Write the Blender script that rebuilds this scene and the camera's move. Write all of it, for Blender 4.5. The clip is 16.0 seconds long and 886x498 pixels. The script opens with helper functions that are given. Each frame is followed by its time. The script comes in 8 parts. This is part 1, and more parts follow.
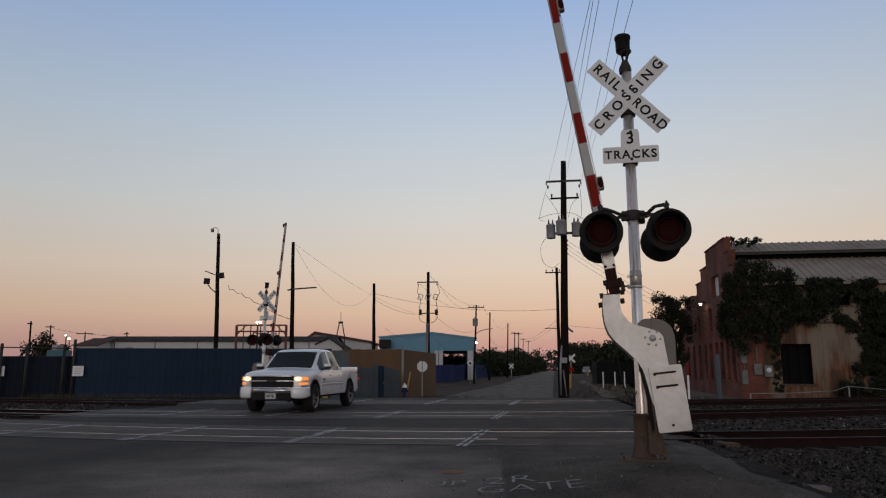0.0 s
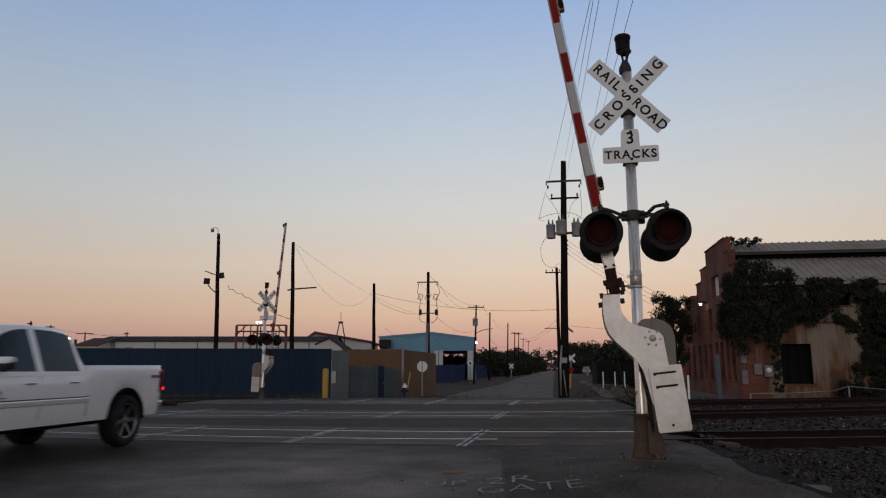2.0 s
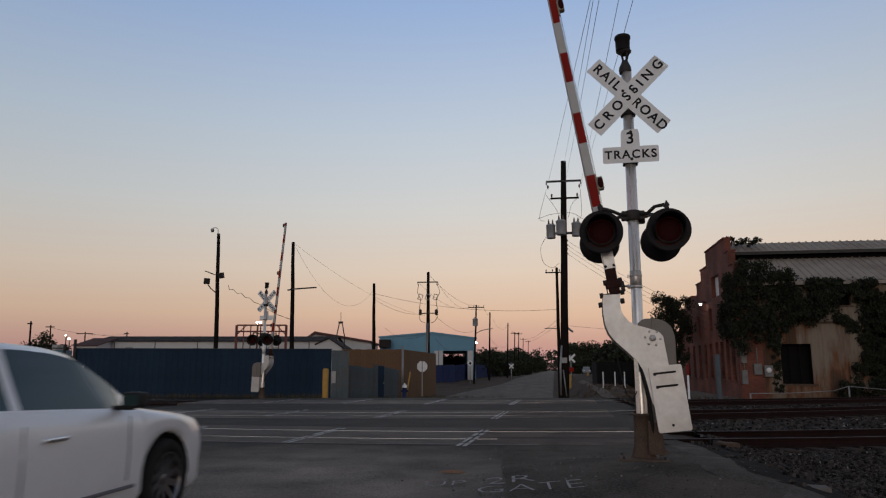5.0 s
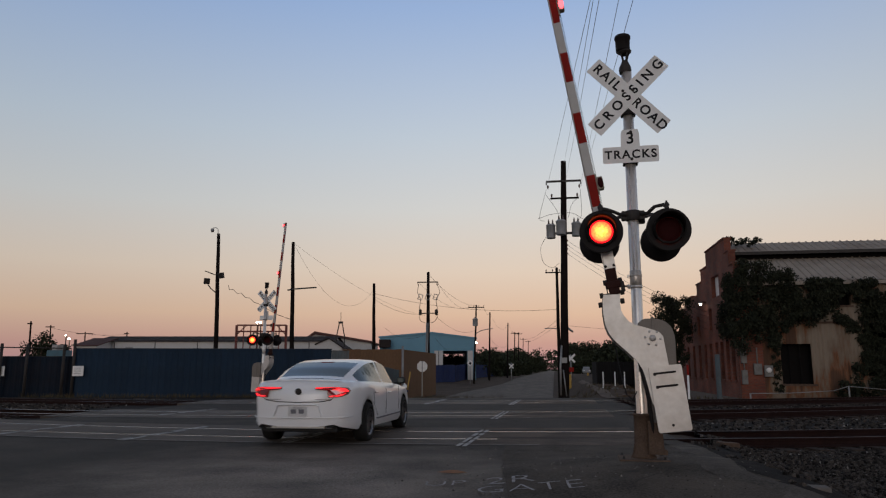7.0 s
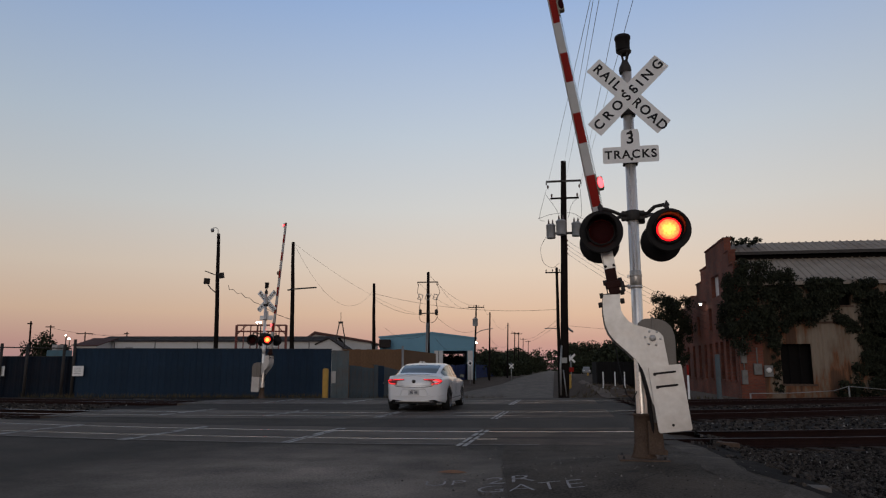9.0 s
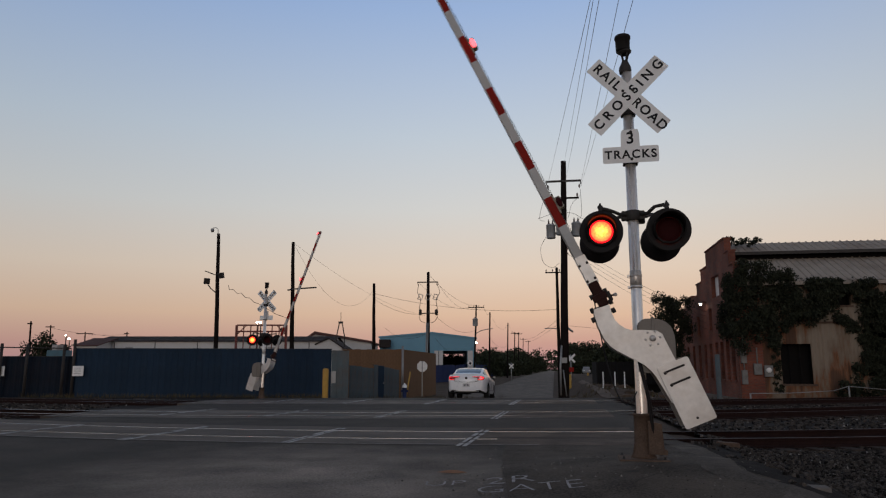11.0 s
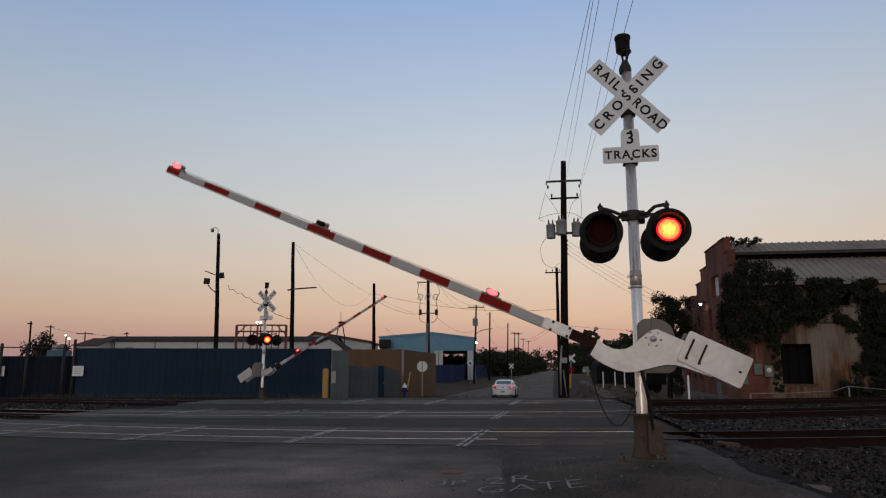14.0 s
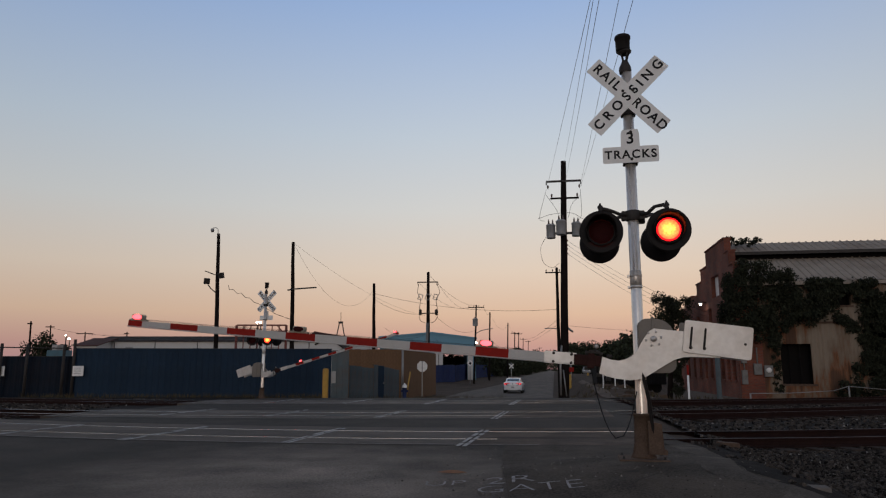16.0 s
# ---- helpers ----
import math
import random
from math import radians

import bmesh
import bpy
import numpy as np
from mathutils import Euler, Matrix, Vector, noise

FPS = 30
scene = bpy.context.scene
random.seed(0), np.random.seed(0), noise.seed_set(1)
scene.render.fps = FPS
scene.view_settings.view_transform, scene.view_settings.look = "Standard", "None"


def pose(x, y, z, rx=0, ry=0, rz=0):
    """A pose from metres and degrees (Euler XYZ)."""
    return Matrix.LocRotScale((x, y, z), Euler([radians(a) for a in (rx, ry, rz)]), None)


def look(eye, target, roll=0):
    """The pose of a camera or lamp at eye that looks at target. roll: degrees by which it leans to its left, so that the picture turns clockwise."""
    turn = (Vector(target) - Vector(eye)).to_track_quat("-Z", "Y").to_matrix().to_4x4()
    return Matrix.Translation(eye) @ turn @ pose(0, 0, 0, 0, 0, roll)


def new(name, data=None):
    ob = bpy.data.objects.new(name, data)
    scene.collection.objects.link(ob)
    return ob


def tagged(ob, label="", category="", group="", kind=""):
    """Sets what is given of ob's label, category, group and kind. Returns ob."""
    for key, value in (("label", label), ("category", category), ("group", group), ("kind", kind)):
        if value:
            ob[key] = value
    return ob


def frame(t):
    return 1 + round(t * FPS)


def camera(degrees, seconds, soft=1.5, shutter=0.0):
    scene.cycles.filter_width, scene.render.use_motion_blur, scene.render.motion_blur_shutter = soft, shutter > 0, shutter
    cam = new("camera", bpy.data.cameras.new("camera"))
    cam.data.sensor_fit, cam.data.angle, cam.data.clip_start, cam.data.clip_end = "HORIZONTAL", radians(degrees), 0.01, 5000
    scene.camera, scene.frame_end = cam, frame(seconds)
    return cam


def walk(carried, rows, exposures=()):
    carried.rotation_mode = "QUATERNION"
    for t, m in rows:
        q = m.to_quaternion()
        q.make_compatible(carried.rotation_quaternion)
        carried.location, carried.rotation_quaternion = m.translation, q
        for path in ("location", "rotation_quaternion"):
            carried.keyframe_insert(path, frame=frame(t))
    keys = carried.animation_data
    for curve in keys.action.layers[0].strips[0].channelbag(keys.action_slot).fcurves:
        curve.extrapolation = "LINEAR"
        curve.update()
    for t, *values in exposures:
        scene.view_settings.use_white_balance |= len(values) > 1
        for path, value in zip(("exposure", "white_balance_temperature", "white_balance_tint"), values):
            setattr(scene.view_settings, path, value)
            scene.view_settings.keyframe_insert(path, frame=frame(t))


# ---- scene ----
CAM = (0.0, 0.0, 1.27)
cam = camera(64.4, 16.0, 1.2, 0.5)
EYE = pose(CAM[0], CAM[1], CAM[2], 90 + 9.66, 0, 0)
walk(cam, [(0.0, EYE), (16.0, EYE)])

# ---- dusk sky ----
world = bpy.data.worlds.new("dusk_sky")
scene.world = world
world.use_nodes = True
wn, wl = world.node_tree.nodes, world.node_tree.links
wn.clear()
w_out = wn.new("ShaderNodeOutputWorld")
w_bg = wn.new("ShaderNodeBackground")
w_tc = wn.new("ShaderNodeTexCoord")
w_sep = wn.new("ShaderNodeSeparateXYZ")
w_ramp = wn.new("ShaderNodeValToRGB")
wl.new(w_tc.outputs["Generated"], w_sep.inputs[0])
wl.new(w_sep.outputs["Z"], w_ramp.inputs[0])
# a little bluer to one side of the road and greyer pink to the other
w_side, w_tint, w_mul = wn.new("ShaderNodeMapRange"), wn.new("ShaderNodeMix"), wn.new("ShaderNodeVectorMath")
w_side.inputs["From Min"].default_value, w_side.inputs["From Max"].default_value = -0.5, 0.4
w_tint.data_type, w_mul.operation = "RGBA", "MULTIPLY"
w_tint.inputs["A"].default_value, w_tint.inputs["B"].default_value = (0.935, 0.945, 0.98, 1), (1.06, 1.01, 0.99, 1)
wl.new(w_sep.outputs["X"], w_side.inputs["Value"])
wl.new(w_side.outputs[0], w_tint.inputs["Factor"])
wl.new(w_ramp.outputs[0], w_mul.inputs[0])
wl.new(w_tint.outputs["Result"], w_mul.inputs[1])
wl.new(w_mul.outputs[0], w_bg.inputs["Color"])
wl.new(w_bg.outputs[0], w_out.inputs[0])
SKY = [(0.0, (0.47, 0.259, 0.276)),
       (0.035, (0.585, 0.345, 0.282)),
       (0.075, (0.71, 0.498, 0.352)),
       (0.135, (0.722, 0.603, 0.484)),
       (0.22, (0.625, 0.632, 0.608)),
       (0.32, (0.505, 0.583, 0.655)),
       (0.48, (0.312, 0.445, 0.684)),
       (0.65, (0.215, 0.25, 0.33)), (1.0, (0.155, 0.16, 0.185))]
el = w_ramp.color_ramp.elements
el[0].position, el[0].color = SKY[0][0], (*SKY[0][1], 1)
el[1].position, el[1].color = SKY[-1][0], (*SKY[-1][1], 1)
for z_, c_ in SKY[1:-1]:
    e_ = el.new(z_)
    e_.color = (*c_, 1)
# the evening glow is a little stronger towards the end of the road
w_dot, w_pow, w_mad = wn.new("ShaderNodeVectorMath"), wn.new("ShaderNodeMath"), wn.new("ShaderNodeMath")
w_dot.operation, w_pow.operation, w_mad.operation = "DOT_PRODUCT", "POWER", "MULTIPLY_ADD"
w_dot.inputs[1].default_value = (0.10, 0.95, 0.30)
w_pow.inputs[1].default_value, w_pow.use_clamp = 7.0, True
w_mad.inputs[1].default_value, w_mad.inputs[2].default_value = 0.2, 0.83
wl.new(w_tc.outputs["Generated"], w_dot.inputs[0])
wl.new(w_dot.outputs["Value"], w_pow.inputs[0])
wl.new(w_pow.outputs[0], w_mad.inputs[0])
wl.new(w_mad.outputs[0], w_bg.inputs["Strength"])
scene.view_settings.exposure = 0.0

# the glow where the sun has just gone, behind the camera
sun = new("sun", bpy.data.lights.new("sun", "SUN"))
sun.data.energy, sun.data.angle, sun.data.color = 0.5, radians(30), (1.0, 0.9, 0.82)
sun.matrix_world = look((0, 0, 30), (6, 30, 26))


# ---- materials ----
def mat(name, col, rough=0.7, metal=0.0, vary=0.25, size=4.0, fine=60.0, bump=0.15, dirt=None, dirt_size=1.2, dirt_amt=0.4,
        island=0.0, coat=0.0, rand=0.0, spec=None):
    m = bpy.data.materials.new(name)
    m.use_nodes = True
    n, l = m.node_tree.nodes, m.node_tree.links
    b = n["Principled BSDF"]
    tc = n.new("ShaderNodeTexCoord")
    big, sml = n.new("ShaderNodeTexNoise"), n.new("ShaderNodeTexNoise")
    big.inputs["Scale"].default_value, big.inputs["Detail"].default_value = size, 5
    sml.inputs["Scale"].default_value, sml.inputs["Detail"].default_value = fine, 3
    l.new(tc.outputs["Object"], big.inputs["Vector"])
    l.new(tc.outputs["Object"], sml.inputs["Vector"])
    add = n.new("ShaderNodeMath")
    add.operation = "ADD"
    l.new(big.outputs["Fac"], add.inputs[0])
    l.new(sml.outputs["Fac"], add.inputs[1])
    mr = n.new("ShaderNodeMapRange")
    mr.inputs["From Min"].default_value, mr.inputs["From Max"].default_value = 0.65, 1.35
    mr.inputs["To Min"].default_value, mr.inputs["To Max"].default_value = 1 - vary, 1 + vary
    l.new(add.outputs[0], mr.inputs["Value"])
    mul = n.new("ShaderNodeVectorMath")
    mul.operation = "SCALE"
    mul.inputs[0].default_value = col
    l.new(mr.outputs[0], mul.inputs["Scale"])
    out = mul.outputs[0]
    if island or rand:
        src = n.new("ShaderNodeNewGeometry").outputs["Random Per Island"] if island else n.new("ShaderNodeObjectInfo").outputs["Random"]
        r2 = n.new("ShaderNodeMapRange")
        amt = island or rand
        r2.inputs["To Min"].default_value, r2.inputs["To Max"].default_value = 1 - amt, 1 + amt
        l.new(src, r2.inputs["Value"])
        m2 = n.new("ShaderNodeVectorMath")
        m2.operation = "SCALE"
        l.new(out, m2.inputs[0])
        l.new(r2.outputs[0], m2.inputs["Scale"])
        out = m2.outputs[0]
    if dirt:
        dn = n.new("ShaderNodeTexNoise")
        dn.inputs["Scale"].default_value, dn.inputs["Detail"].default_value, dn.inputs["Roughness"].default_value = dirt_size, 7, 0.65
        l.new(tc.outputs["Object"], dn.inputs["Vector"])
        dr = n.new("ShaderNodeMapRange")
        dr.inputs["From Min"].default_value, dr.inputs["From Max"].default_value = 0.45, 0.72
        dr.inputs["To Max"].default_value = dirt_amt
        l.new(dn.outputs["Fac"], dr.inputs["Value"])
        mx = n.new("ShaderNodeMix")
        mx.data_type = "RGBA"
        l.new(dr.outputs[0], mx.inputs["Factor"])
        l.new(out, mx.inputs["A"])
        mx.inputs["B"].default_value = (*dirt, 1)
        out = mx.outputs["Result"]
    l.new(out, b.inputs["Base Color"])
    b.inputs["Roughness"].default_value, b.inputs["Metallic"].default_value = rough, metal
    if rough >= 0.8 or "black" in name:
        b.inputs["Specular IOR Level"].default_value = 0.15
    if spec is not None:
        b.inputs["Specular IOR Level"].default_value = spec
    if coat:
        b.inputs["Coat Weight"].default_value, b.inputs["Coat Roughness"].default_value = coat, 0.06
    if bump:
        bp = n.new("ShaderNodeBump")
        bp.inputs["Strength"].default_value, bp.inputs["Distance"].default_value = bump, 0.01
        l.new(sml.outputs["Fac"], bp.inputs["Height"])
        l.new(bp.outputs[0], b.inputs["Normal"])
    return m


def glow(name, col, strength):
    m = bpy.data.materials.new(name)
    m.use_nodes = True
    b = m.node_tree.nodes["Principled BSDF"]
    b.inputs["Base Color"].default_value = (*[min(1, c) for c in col], 1)
    b.inputs["Emission Color"].default_value = (*col, 1)
    b.inputs["Emission Strength"].default_value = strength
    return m


def glass(name, col=(0.02, 0.025, 0.03), rough=0.04):
    m = bpy.data.materials.new(name)
    m.use_nodes = True
    b = m.node_tree.nodes["Principled BSDF"]
    b.inputs["Base Color"].default_value = (*col, 1)
    b.inputs["Roughness"].default_value, b.inputs["IOR"].default_value = rough, 1.5
    b.inputs["Specular IOR Level"].default_value = 0.6
    return m


M_ASPH = mat("asphalt", (0.037, 0.031, 0.026), 0.74, 0, 0.75, 0.9, 42, 0.9, (0.025, 0.021, 0.018), 0.35, 0.7, spec=0.12)
# traffic has worn the asphalt paler before the crossing
n_, l_ = M_ASPH.node_tree.nodes, M_ASPH.node_tree.links
b_ = n_["Principled BSDF"]
old_ = b_.inputs["Base Color"].links[0].from_socket
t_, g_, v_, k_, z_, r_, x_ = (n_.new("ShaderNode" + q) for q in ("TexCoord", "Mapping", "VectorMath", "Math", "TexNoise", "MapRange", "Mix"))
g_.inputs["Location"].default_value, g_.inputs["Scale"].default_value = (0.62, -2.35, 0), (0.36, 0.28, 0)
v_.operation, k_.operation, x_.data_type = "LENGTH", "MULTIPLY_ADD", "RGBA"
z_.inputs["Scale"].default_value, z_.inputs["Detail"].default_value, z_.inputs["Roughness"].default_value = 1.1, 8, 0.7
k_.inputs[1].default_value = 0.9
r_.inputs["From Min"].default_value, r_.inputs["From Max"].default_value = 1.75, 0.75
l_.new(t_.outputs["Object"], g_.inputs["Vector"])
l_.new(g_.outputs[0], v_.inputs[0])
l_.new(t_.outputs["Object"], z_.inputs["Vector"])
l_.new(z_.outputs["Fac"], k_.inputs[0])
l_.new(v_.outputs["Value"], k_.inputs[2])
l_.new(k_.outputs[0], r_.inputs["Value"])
# far road is paler too: wear, plus sky sheen mixed into its colour
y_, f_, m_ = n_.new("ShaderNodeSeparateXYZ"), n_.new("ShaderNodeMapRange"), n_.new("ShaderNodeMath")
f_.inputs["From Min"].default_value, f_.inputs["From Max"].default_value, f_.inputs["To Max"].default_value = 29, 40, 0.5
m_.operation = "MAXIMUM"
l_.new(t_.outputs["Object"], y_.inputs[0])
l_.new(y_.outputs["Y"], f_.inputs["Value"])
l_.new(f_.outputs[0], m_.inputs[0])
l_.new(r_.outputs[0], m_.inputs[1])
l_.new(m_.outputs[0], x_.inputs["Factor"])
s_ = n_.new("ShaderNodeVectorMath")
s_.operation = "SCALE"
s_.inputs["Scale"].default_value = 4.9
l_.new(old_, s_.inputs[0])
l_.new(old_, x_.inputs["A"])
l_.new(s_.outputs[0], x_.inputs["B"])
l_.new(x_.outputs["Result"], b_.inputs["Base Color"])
M_DIRT = mat("dirt", (0.064, 0.044, 0.032), 0.95, 0, 0.6, 0.6, 14, 0.7, (0.028, 0.022, 0.015), 0.35, 0.8)
M_BALLAST = mat("ballast_ground", (0.018, 0.015, 0.013), 0.95, 0, 0.5, 3, 40, 1.0, (0.012, 0.010, 0.010), 2.0, 0.7)
M_STONE = mat("ballast_stone", (0.040, 0.034, 0.030), 0.9, 0, 0.4, 8, 60, 0.4, island=0.97)
M_CONC = mat("concrete", (0.14, 0.125, 0.115), 0.9, 0, 0.2, 3, 70, 0.3, (0.10, 0.09, 0.08), 1.5, 0.5)
M_RAIL = mat("rusty_rail", (0.018, 0.008, 0.007), 0.9, 0.0, 0.35, 5, 80, 0.3)
M_RAILTOP = mat("polished_rail_head", (0.56, 0.55, 0.54), 0.25, 1.0, 0.15, 3, 60, 0.05)
# same polished head without its sky glint, put into a dull colour
M_RAILUNLIT = mat("unlit_rail_head", (0.048, 0.030, 0.026), 0.75, 0.1, 0.2, 3, 60, 0.1)
M_TIE = mat("creosoted_timber", (0.045, 0.034, 0.028), 0.9, 0, 0.4, 4, 40, 0.5)
M_LINE = mat("worn_white_road_paint", (0.42, 0.41, 0.40), 0.8, 0, 0.35, 6, 70, 0.2, (0.10, 0.095, 0.09), 3.0, 0.75)
M_CHALK = mat("white_marking_spray", (0.31, 0.30, 0.30), 0.85, 0, 0.4, 12, 90, 0.1, (0.09, 0.085, 0.085), 8.0, 0.85)
M_ALU = mat("brushed_aluminium", (0.52, 0.49, 0.46), 0.38, 0.45, 0.18, 5, 90, 0.1, (0.26, 0.22, 0.19), 4.0, 0.5)
def streaked_metal(name, col, rough, metal):
    """Drawn tube metal: fine streaks along z, dull patches."""
    m = mat(name, col, rough, metal, 0.10, 3, 40, 0.04, tuple(c * 0.62 for c in col), 2.2, 0.6)
    n, l = m.node_tree.nodes, m.node_tree.links
    tc, mp, nz, mr = n.new("ShaderNodeTexCoord"), n.new("ShaderNodeMapping"), n.new("ShaderNodeTexNoise"), n.new("ShaderNodeMapRange")
    mp.inputs["Scale"].default_value = (34, 34, 0.9)
    nz.inputs["Scale"].default_value, nz.inputs["Detail"].default_value = 1.0, 6
    mr.inputs["From Min"].default_value, mr.inputs["From Max"].default_value = 0.3, 0.7
    mr.inputs["To Min"].default_value, mr.inputs["To Max"].default_value = rough - 0.12, rough + 0.18
    l.new(tc.outputs["Object"], mp.inputs["Vector"])
    l.new(mp.outputs[0], nz.inputs["Vector"])
    l.new(nz.outputs["Fac"], mr.inputs["Value"])
    l.new(mr.outputs[0], n["Principled BSDF"].inputs["Roughness"])
    return m


M_MAST = streaked_metal("drawn_aluminium_tube", (0.84, 0.77, 0.70), 0.32, 0.75)
M_COUPLING = streaked_metal("dull_zinc_coupling", (0.50, 0.47, 0.44), 0.42, 0.7)
M_SILVER = mat("aluminium_paint", (0.55, 0.53, 0.51), 0.42, 0.45, 0.12, 5, 14, 0.04, (0.40, 0.35, 0.31), 3.0, 0.6)
M_SIGN = mat("white_sign_sheeting", (0.76, 0.75, 0.73), 0.55, 0, 0.08, 5, 90, 0.05, (0.42, 0.40, 0.38), 3.0, 0.3)
M_BLACK = mat("black_enamel", (0.013, 0.011, 0.011), 0.6, 0, 0.3, 6, 60, 0.1)
M_LETTER = mat("black_lettering", (0.015, 0.015, 0.017), 0.6, 0, 0.2, 10, 60, 0.0)
M_IRON = mat("dark_cast_iron", (0.038, 0.033, 0.030), 0.7, 0.4, 0.3, 6, 70, 0.4)
M_RUST = mat("brown_rusty_casting", (0.11, 0.075, 0.055), 0.85, 0.2, 0.35, 5, 60, 0.4, (0.05, 0.035, 0.03), 4.0, 0.6)
M_LAMPCASE = mat("beige_lamp_case", (0.30, 0.27, 0.21), 0.6, 0.0, 0.15, 6, 60, 0.1)
M_GREYBOXSHADE = mat("grey_housing_and_shaded_plate", (0.18, 0.16, 0.14), 0.6, 0.2, 0.15, 3, 60, 0.1, (0.13, 0.11, 0.09), 3.0, 0.5)
M_RED = mat("red_stripe_sheeting", (0.24, 0.016, 0.011), 0.7, 0, 0.15, 6, 60, 0.05, (0.15, 0.014, 0.011), 4.0, 0.5, spec=0.1)
M_ARMWHITE = mat("white_stripe_sheeting", (0.41, 0.40, 0.385), 0.5, 0, 0.1, 6, 60, 0.05, (0.33, 0.31, 0.29), 4.0, 0.4)
M_BROWNCLAMP = mat("rust_brown_clamp", (0.032, 0.011, 0.009), 0.8, 0.1, 0.3, 8, 60, 0.3, spec=0.2)
M_LENSOFF = mat("dark_red_lens", (0.030, 0.003, 0.004), 0.8, 0, 0.2, 30, 90, 0.0)
M_LENSON = glow("lit_red_lens", (1.0, 0.10, 0.015), 6.0)
n_, l_ = M_LENSON.node_tree.nodes, M_LENSON.node_tree.links
t_, v_, r_ = n_.new("ShaderNodeTexCoord"), n_.new("ShaderNodeVectorMath"), n_.new("ShaderNodeValToRGB")
v_.operation = "LENGTH"
k_ = n_.new("ShaderNodeMapRange")
k_.inputs["From Max"].default_value = 0.140
d_ = n_.new("ShaderNodeTexVoronoi")
d_.inputs["Scale"].default_value = 34
s_ = n_.new("ShaderNodeMapRange")
s_.inputs["To Min"].default_value, s_.inputs["To Max"].default_value = 7.0, 2.6
l_.new(t_.outputs["Object"], v_.inputs[0])
l_.new(v_.outputs["Value"], k_.inputs["Value"])
l_.new(k_.outputs[0], r_.inputs[0])
l_.new(t_.outputs["Object"], d_.inputs["Vector"])
l_.new(d_.outputs["Distance"], s_.inputs["Value"])
r_.color_ramp.elements[0].color = (1.0, 0.40, 0.05, 1)
r_.color_ramp.elements[1].color = (1.0, 0.012, 0.012, 1)
e_ = r_.color_ramp.elements.new(0.62)
e_.color = (1.0, 0.10, 0.02, 1)
l_.new(r_.outputs[0], n_["Principled BSDF"].inputs["Emission Color"])
l_.new(s_.outputs[0], n_["Principled BSDF"].inputs["Emission Strength"])
M_LENSRIM = glow("lit_lens_edge", (1.0, 0.008, 0.012), 2.2)
M_WIRE = mat("black_cable", (0.02, 0.02, 0.022), 0.7, 0, 0.2, 5, 40, 0)
M_POLE = mat("weathered_pole_timber", (0.013, 0.010, 0.009), 0.95, 0, 0.35, 2, 30, 0.5, spec=0.05)


# ---- mesh helpers ----
def mesh_of(name, bm, materials, smooth=False):
    me = bpy.data.meshes.new(name)
    bm.normal_update()
    bm.to_mesh(me)
    bm.free()
    for m in materials if isinstance(materials, (list, tuple)) else [materials]:
        me.materials.append(m)
    if smooth:
        for p in me.polygons:
            p.use_smooth = True
    return me


def part(name, bm, material, parent=None, label="", m=None, smooth=False):
    ob = new(name, mesh_of(name, bm, material, smooth))
    ob.parent = parent
    if m is not None:
        ob.matrix_basis = m
    if label:
        tagged(ob, label)
    return ob


def thing(name, label, category, m=None, group="", kind=""):
    ob = new(name)
    ob.empty_display_size = 0.2
    tagged(ob, label, category, group, kind)
    if m is not None:
        ob.matrix_basis = m
    return ob


def box(bm, x0, x1, y0, y1, z0, z1, mi=0, m=None, bevel=0.0):
    vs = [bm.verts.new((x, y, z)) for z in (z0, z1) for y in (y0, y1) for x in (x0, x1)]
    fs = [bm.faces.new([vs[i] for i in f]) for f in ((0, 2, 3, 1), (4, 5, 7, 6), (0, 1, 5, 4), (2, 6, 7, 3), (0, 4, 6, 2), (1, 3, 7, 5))]
    for f in fs:
        f.material_index = mi
    if bevel:
        es = list({e for f in fs for e in f.edges})
        r = bmesh.ops.bevel(bm, geom=es, offset=bevel, segments=2, affect="EDGES", profile=0.5)
        vs = list({v for f in r["faces"] for v in f.verts} | {v for v in vs if v.is_valid})
    if m is not None:
        for v in vs:
            v.co = m @ v.co
    return vs


def tube(bm, pts, r, n=8, mi=0, caps=True):
    """A tube along points; r is a radius or one for each point."""
    pts = [Vector(p) for p in pts]
    rings = []
    for i, p in enumerate(pts):
        d = (pts[min(i + 1, len(pts) - 1)] - pts[max(i - 1, 0)]).normalized()
        a = d.orthogonal().normalized() if i == 0 else (rings_a - d * rings_a.dot(d)).normalized()
        rings_a = a
        b = d.cross(a)
        rad = r[i] if isinstance(r, (list, tuple)) else r
        rings.append([bm.verts.new(p + (a * math.cos(2 * math.pi * k / n) + b * math.sin(2 * math.pi * k / n)) * rad) for k in range(n)])
    for a, b in zip(rings, rings[1:]):
        for k in range(n):
            f = bm.faces.new((a[k], a[(k + 1) % n], b[(k + 1) % n], b[k]))
            f.material_index, f.smooth = mi, True
    if caps:
        for ring in (rings[0][::-1], rings[-1]):
            f = bm.faces.new(ring)
            f.material_index = mi
    return rings


def lathe(bm, prof, n=24, mi=0, m=None):
    """A body of turning round z; prof: rows of radius and height."""
    rings = []
    for r, z in prof:
        rings.append([bm.verts.new((max(r, 1e-4) * math.cos(2 * math.pi * k / n), max(r, 1e-4) * math.sin(2 * math.pi * k / n), z)) for k in range(n)])
    for a, b in zip(rings, rings[1:]):
        for k in range(n):
            f = bm.faces.new((a[k], a[(k + 1) % n], b[(k + 1) % n], b[k]))
            f.material_index, f.smooth = mi, True
    if m is not None:
        for ring in rings:
            for v in ring:
                v.co = m @ v.co
    return rings


